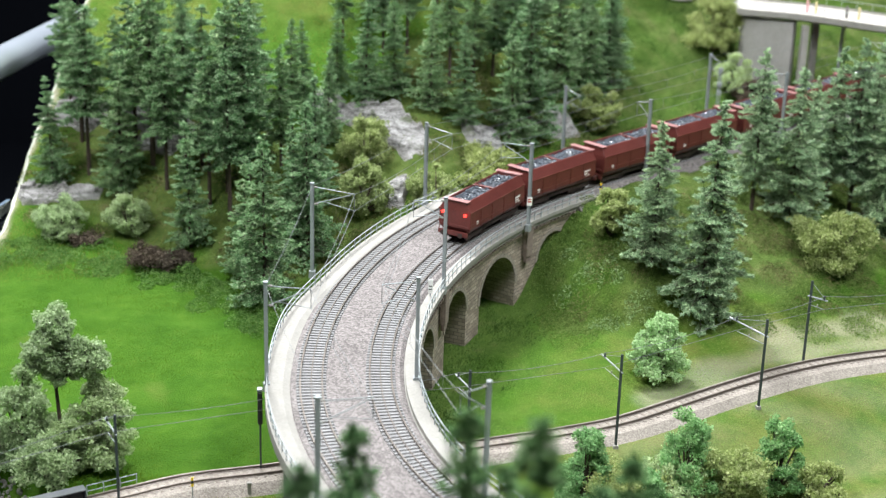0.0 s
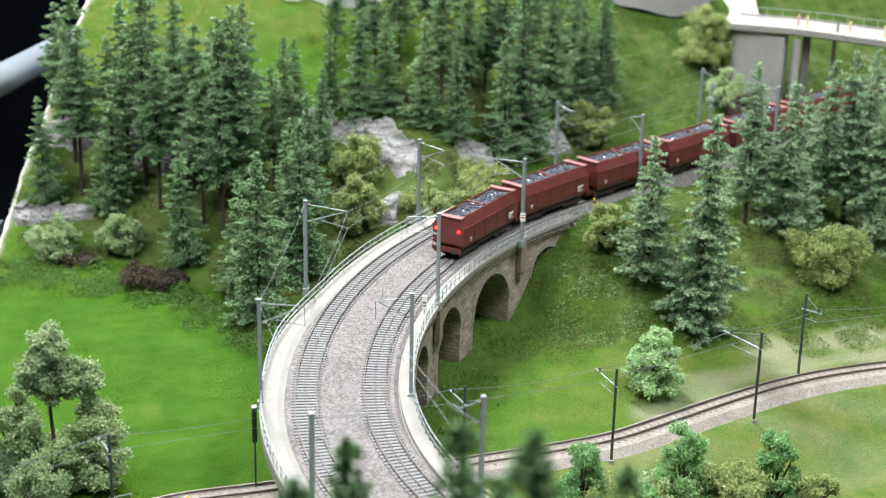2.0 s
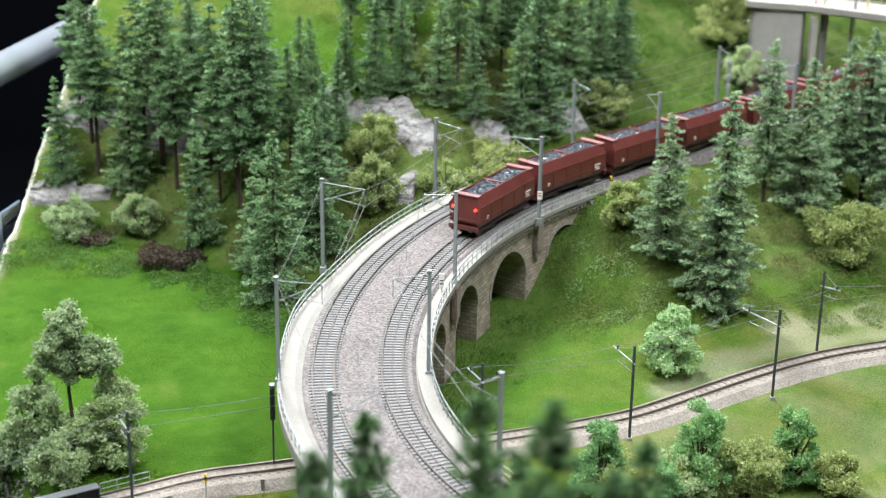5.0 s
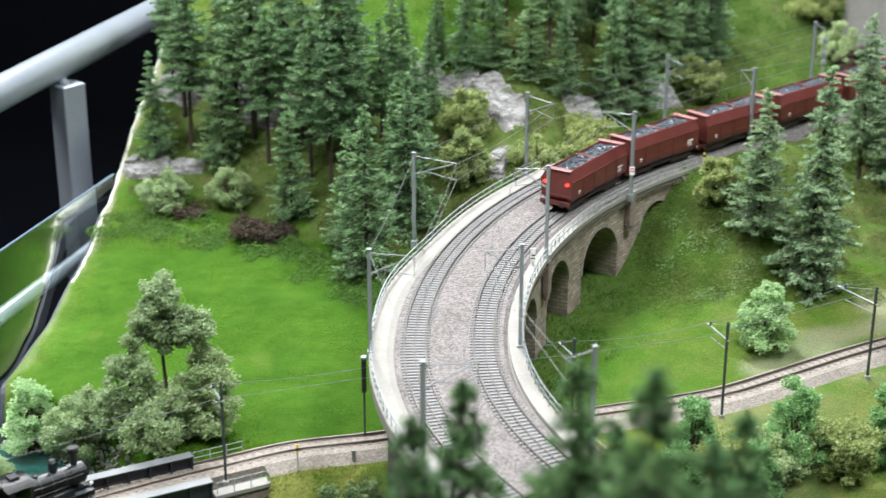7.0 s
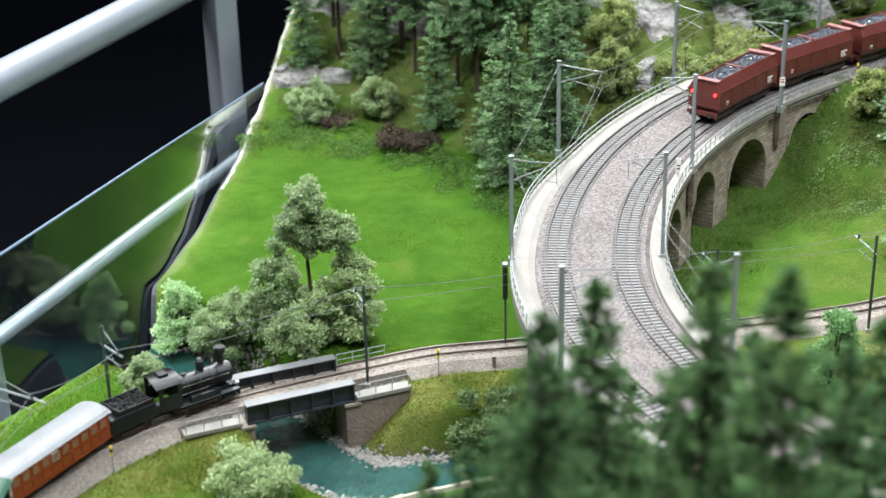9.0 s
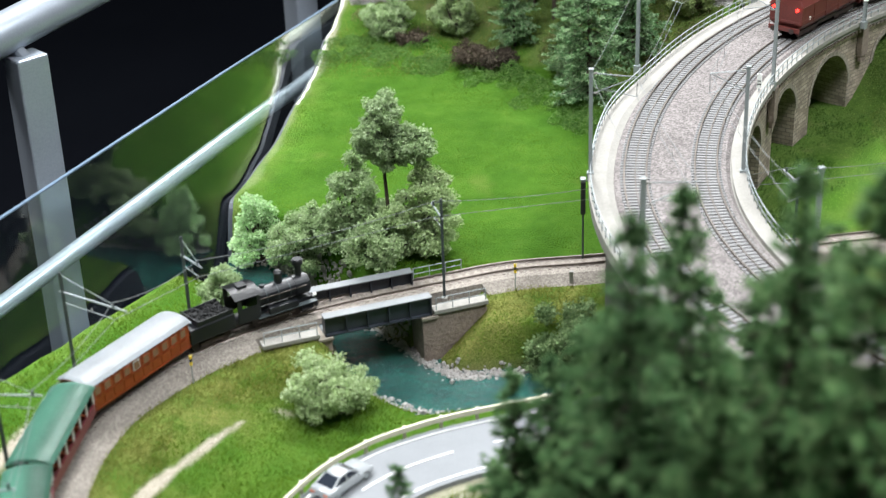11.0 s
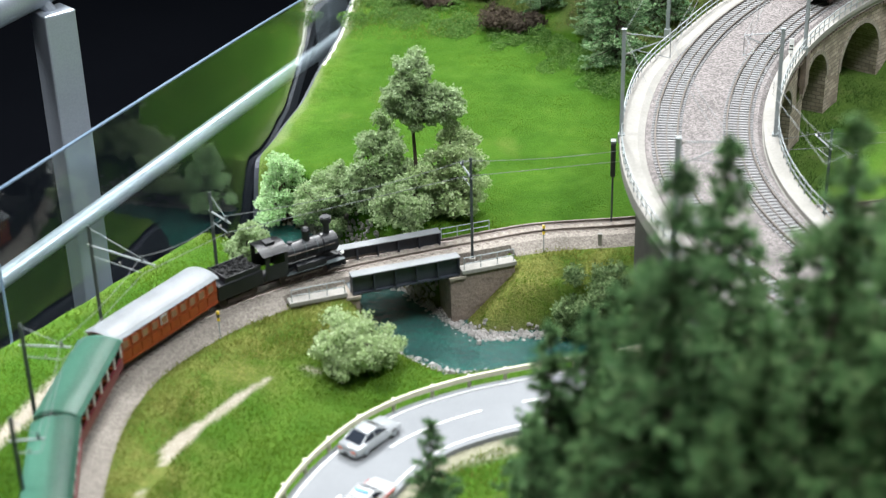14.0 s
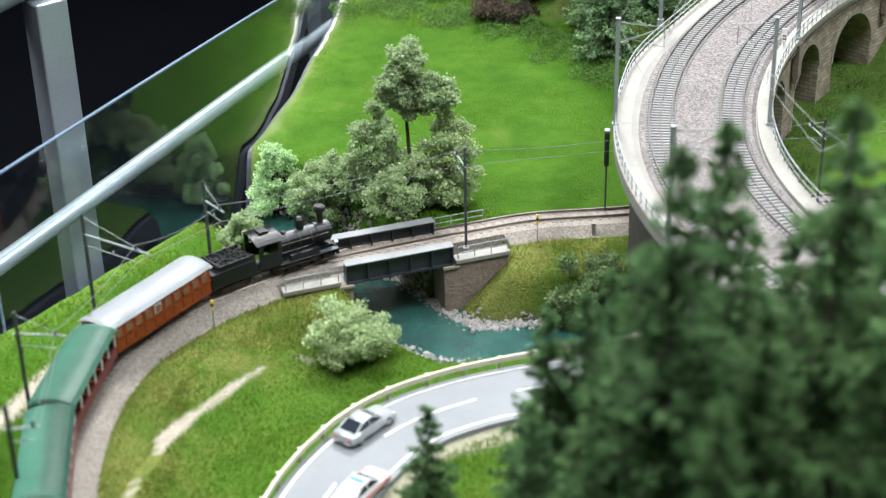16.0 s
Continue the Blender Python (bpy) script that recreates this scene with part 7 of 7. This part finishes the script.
fibres("meadow_grass", "short fresh-green meadow grass fibres", BLADE, 120000, (-0.33, 0.09, 1.12, 1.70, lambda x, y: (np.hypot(x - CX, y - CY) > 0.70)), 0.0006, 0.0014, 1)
fibres("field_grass", "short grass fibres below the viaduct, paled for the light on the field", BLADE_LIT, 150000, (0.12, 0.78, 1.10, 1.62, lambda x, y: (np.hypot(x - CX, y - CY) < 0.597)), 0.0006, 0.0016, 2)
# rank grass whose dark colour deepens the viaduct's shadow
fibres("rank_grass", "long rank grass along the viaduct's foot, darkened for the viaduct's shadow", BLADE_RANK, 40000, (0.06, 0.40, 1.20, 1.62, lambda x, y: (np.hypot(x - CX, y - CY) < 0.67) & (np.hypot(x - CX, y - CY) > 0.560 + 0.020 * np.sin(60 * x + 40 * y) + 0.014 * np.sin(171 * x - 133 * y))), 0.0016, 0.0042, 7)
fibres("bank_turf", "fresh green grass fibres between the tufts of the banks", BLADE, 110000, (-0.44, 0.05, 0.70, 1.18, lambda x, y: (from_line(x, y, LOW_LINE)[0] > 0.052) | (from_line(x, y, LOW_LINE)[1] > 0)), 0.0014, 0.0036, 6)
fibres("bank_grass", "rough yellow-green grass fibres on the track banks", BLADE_DRY, 170000, (-0.40, 0.05, 0.70, 1.14, lambda x, y: (from_line(x, y, LOW_LINE)[0] < 0.062 + 0.012 * np.sin(40 * x + 30 * y)) & (from_line(x, y, LOW_LINE)[1] < 0)), 0.0014, 0.0036, 3)
fibres("hill_grass", "yellow-green grass fibres on the hill", BLADE_DRY, 80000, (-0.30, 0.34, 1.60, 2.25, lambda x, y: (x < 0.1) | ((y - 1.60) - (x - 0.34) * 0.782 > 0.16)), 0.0016, 0.0040, 4)
fibres("hill_turf", "rough dark-green grass on the hill above the line", BLADE_RANK, 90000, (0.32, 0.95, 1.74, 2.25, lambda x, y: (y - 1.60) - (x - 0.34) * 0.782 > 0.14), 0.0016, 0.0042, 8)
fibres("front_grass", "green grass fibres on the hillock", BLADE_DRY, 40000, (-0.12, 0.30, 0.45, 0.95, lambda x, y: x > -9), 0.002, 0.0045, 5)


# ---- scrub: low weeds along the wood's edge and under the spruces ----
def scrub(name, label, material, spots, leaf, per, seed):
    """Low uneven cushions of leaves. spots: (x, y, radius, height)."""
    rng = np.random.default_rng(seed)
    out = []
    for x, y, r, h in spots:
        n = int(per * r * r / 0.0004)
        a, q = rng.uniform(0, 6.28, n), np.sqrt(rng.uniform(0, 1, n)) * r
        px, py = x + q * np.cos(a), y + q * np.sin(a)
        top = h * (1 - (q / r) ** 2) * (0.65 + 0.35 * np.sin(520 * px + 3 * np.sin(400 * py)) * np.cos(460 * py))
        p = np.stack([px, py, land(px, py) + top * rng.uniform(0.70, 1.05, n)], 1)
        way = unit(rng.normal(0, 1, (n, 3)) + np.array([0, 0, 0.5]))
        size = leaf * rng.uniform(0.6, 1.3, n)[:, None]
        cross = unit(np.cross(way, rng.normal(0, 0.6, (n, 3)) + np.array([0, -0.3, 1.0]))) * size * 0.5
        out.append(np.stack([p - cross, p + cross, p + way * size], 1))
    ob = new(name, spray_mesh(name, np.concatenate(out), material))
    return tagged(ob, label, "scrub", kind="stuff")


r_ = random.Random(4)
edge_spots = []
for k in range(60):
    x = -0.285 + 0.31 * k / 59
    y = float(np.interp(x, [-0.28, -0.17, -0.07, 0.0, 0.06], [1.665, 1.645, 1.560, 1.470, 1.47])) + r_.uniform(-0.028, 0.022)
    edge_spots.append((x + r_.uniform(-0.01, 0.01), y, r_.uniform(0.007, 0.017), r_.uniform(0.004, 0.013)))
scrub("edge_scrub", "low green weeds and brambles along the wood's edge", LEAF_EDGE, edge_spots, 0.0013, 1100, 1)
slope_spots = []
for k in range(190):
    x = r_.uniform(0.290, 0.80)
    y = r_.uniform(1.43 + 0.10 * max(0, x - 0.4), 1.60 + 0.55 * (x - 0.34))
    slope_spots.append((x, y, r_.uniform(0.010, 0.026), r_.uniform(0.003, 0.011)))
scrub("slope_scrub", "low yellow-green undergrowth on the slope under the spruces", LEAF_YELLOW_LOW, slope_spots, 0.0013, 620, 2)
hill_spots = []
for k in range(90):
    x = r_.uniform(-0.27, 0.40)
    f_ = float(np.interp(x, [-0.5, -0.28, -0.17, -0.07, 0.0, 0.06, 0.14, 0.25, 0.33, 0.60], [1.70, 1.70, 1.68, 1.60, 1.50, 1.52, 1.60, 1.70, 1.77, 1.98]))
    hill_spots.append((x, f_ + r_.uniform(0.0, 0.24), r_.uniform(0.008, 0.020), r_.uniform(0.002, 0.007)))
scrub("wood_scrub", "brown-green undergrowth on the wood's floor", LEAF_FLOOR, hill_spots, 0.0020, 320, 3)
bramble_spots, sage_spots = [], []
for k in range(130):
    x = r_.uniform(0.31, 0.78)
    bramble_spots.append((x, r_.uniform(1.46 + 0.10 * max(0, x - 0.4), 1.58 + 0.55 * (x - 0.34)), r_.uniform(0.007, 0.018), r_.uniform(0.004, 0.012)))
for k in range(26):
    sage_spots.append((0.335 + r_.uniform(-0.035, 0.045), 1.50 + r_.uniform(-0.055, 0.055), r_.uniform(0.005, 0.012), r_.uniform(0.002, 0.006)))
scrub("slope_bramble", "brown-green brambles and dead weeds on the slope", LEAF_FLOOR, bramble_spots, 0.0013, 700, 4)
scrub("sage_scrub", "low grey-green ground cover below the viaduct's end", LEAF, sage_spots, 0.0018, 420, 5)
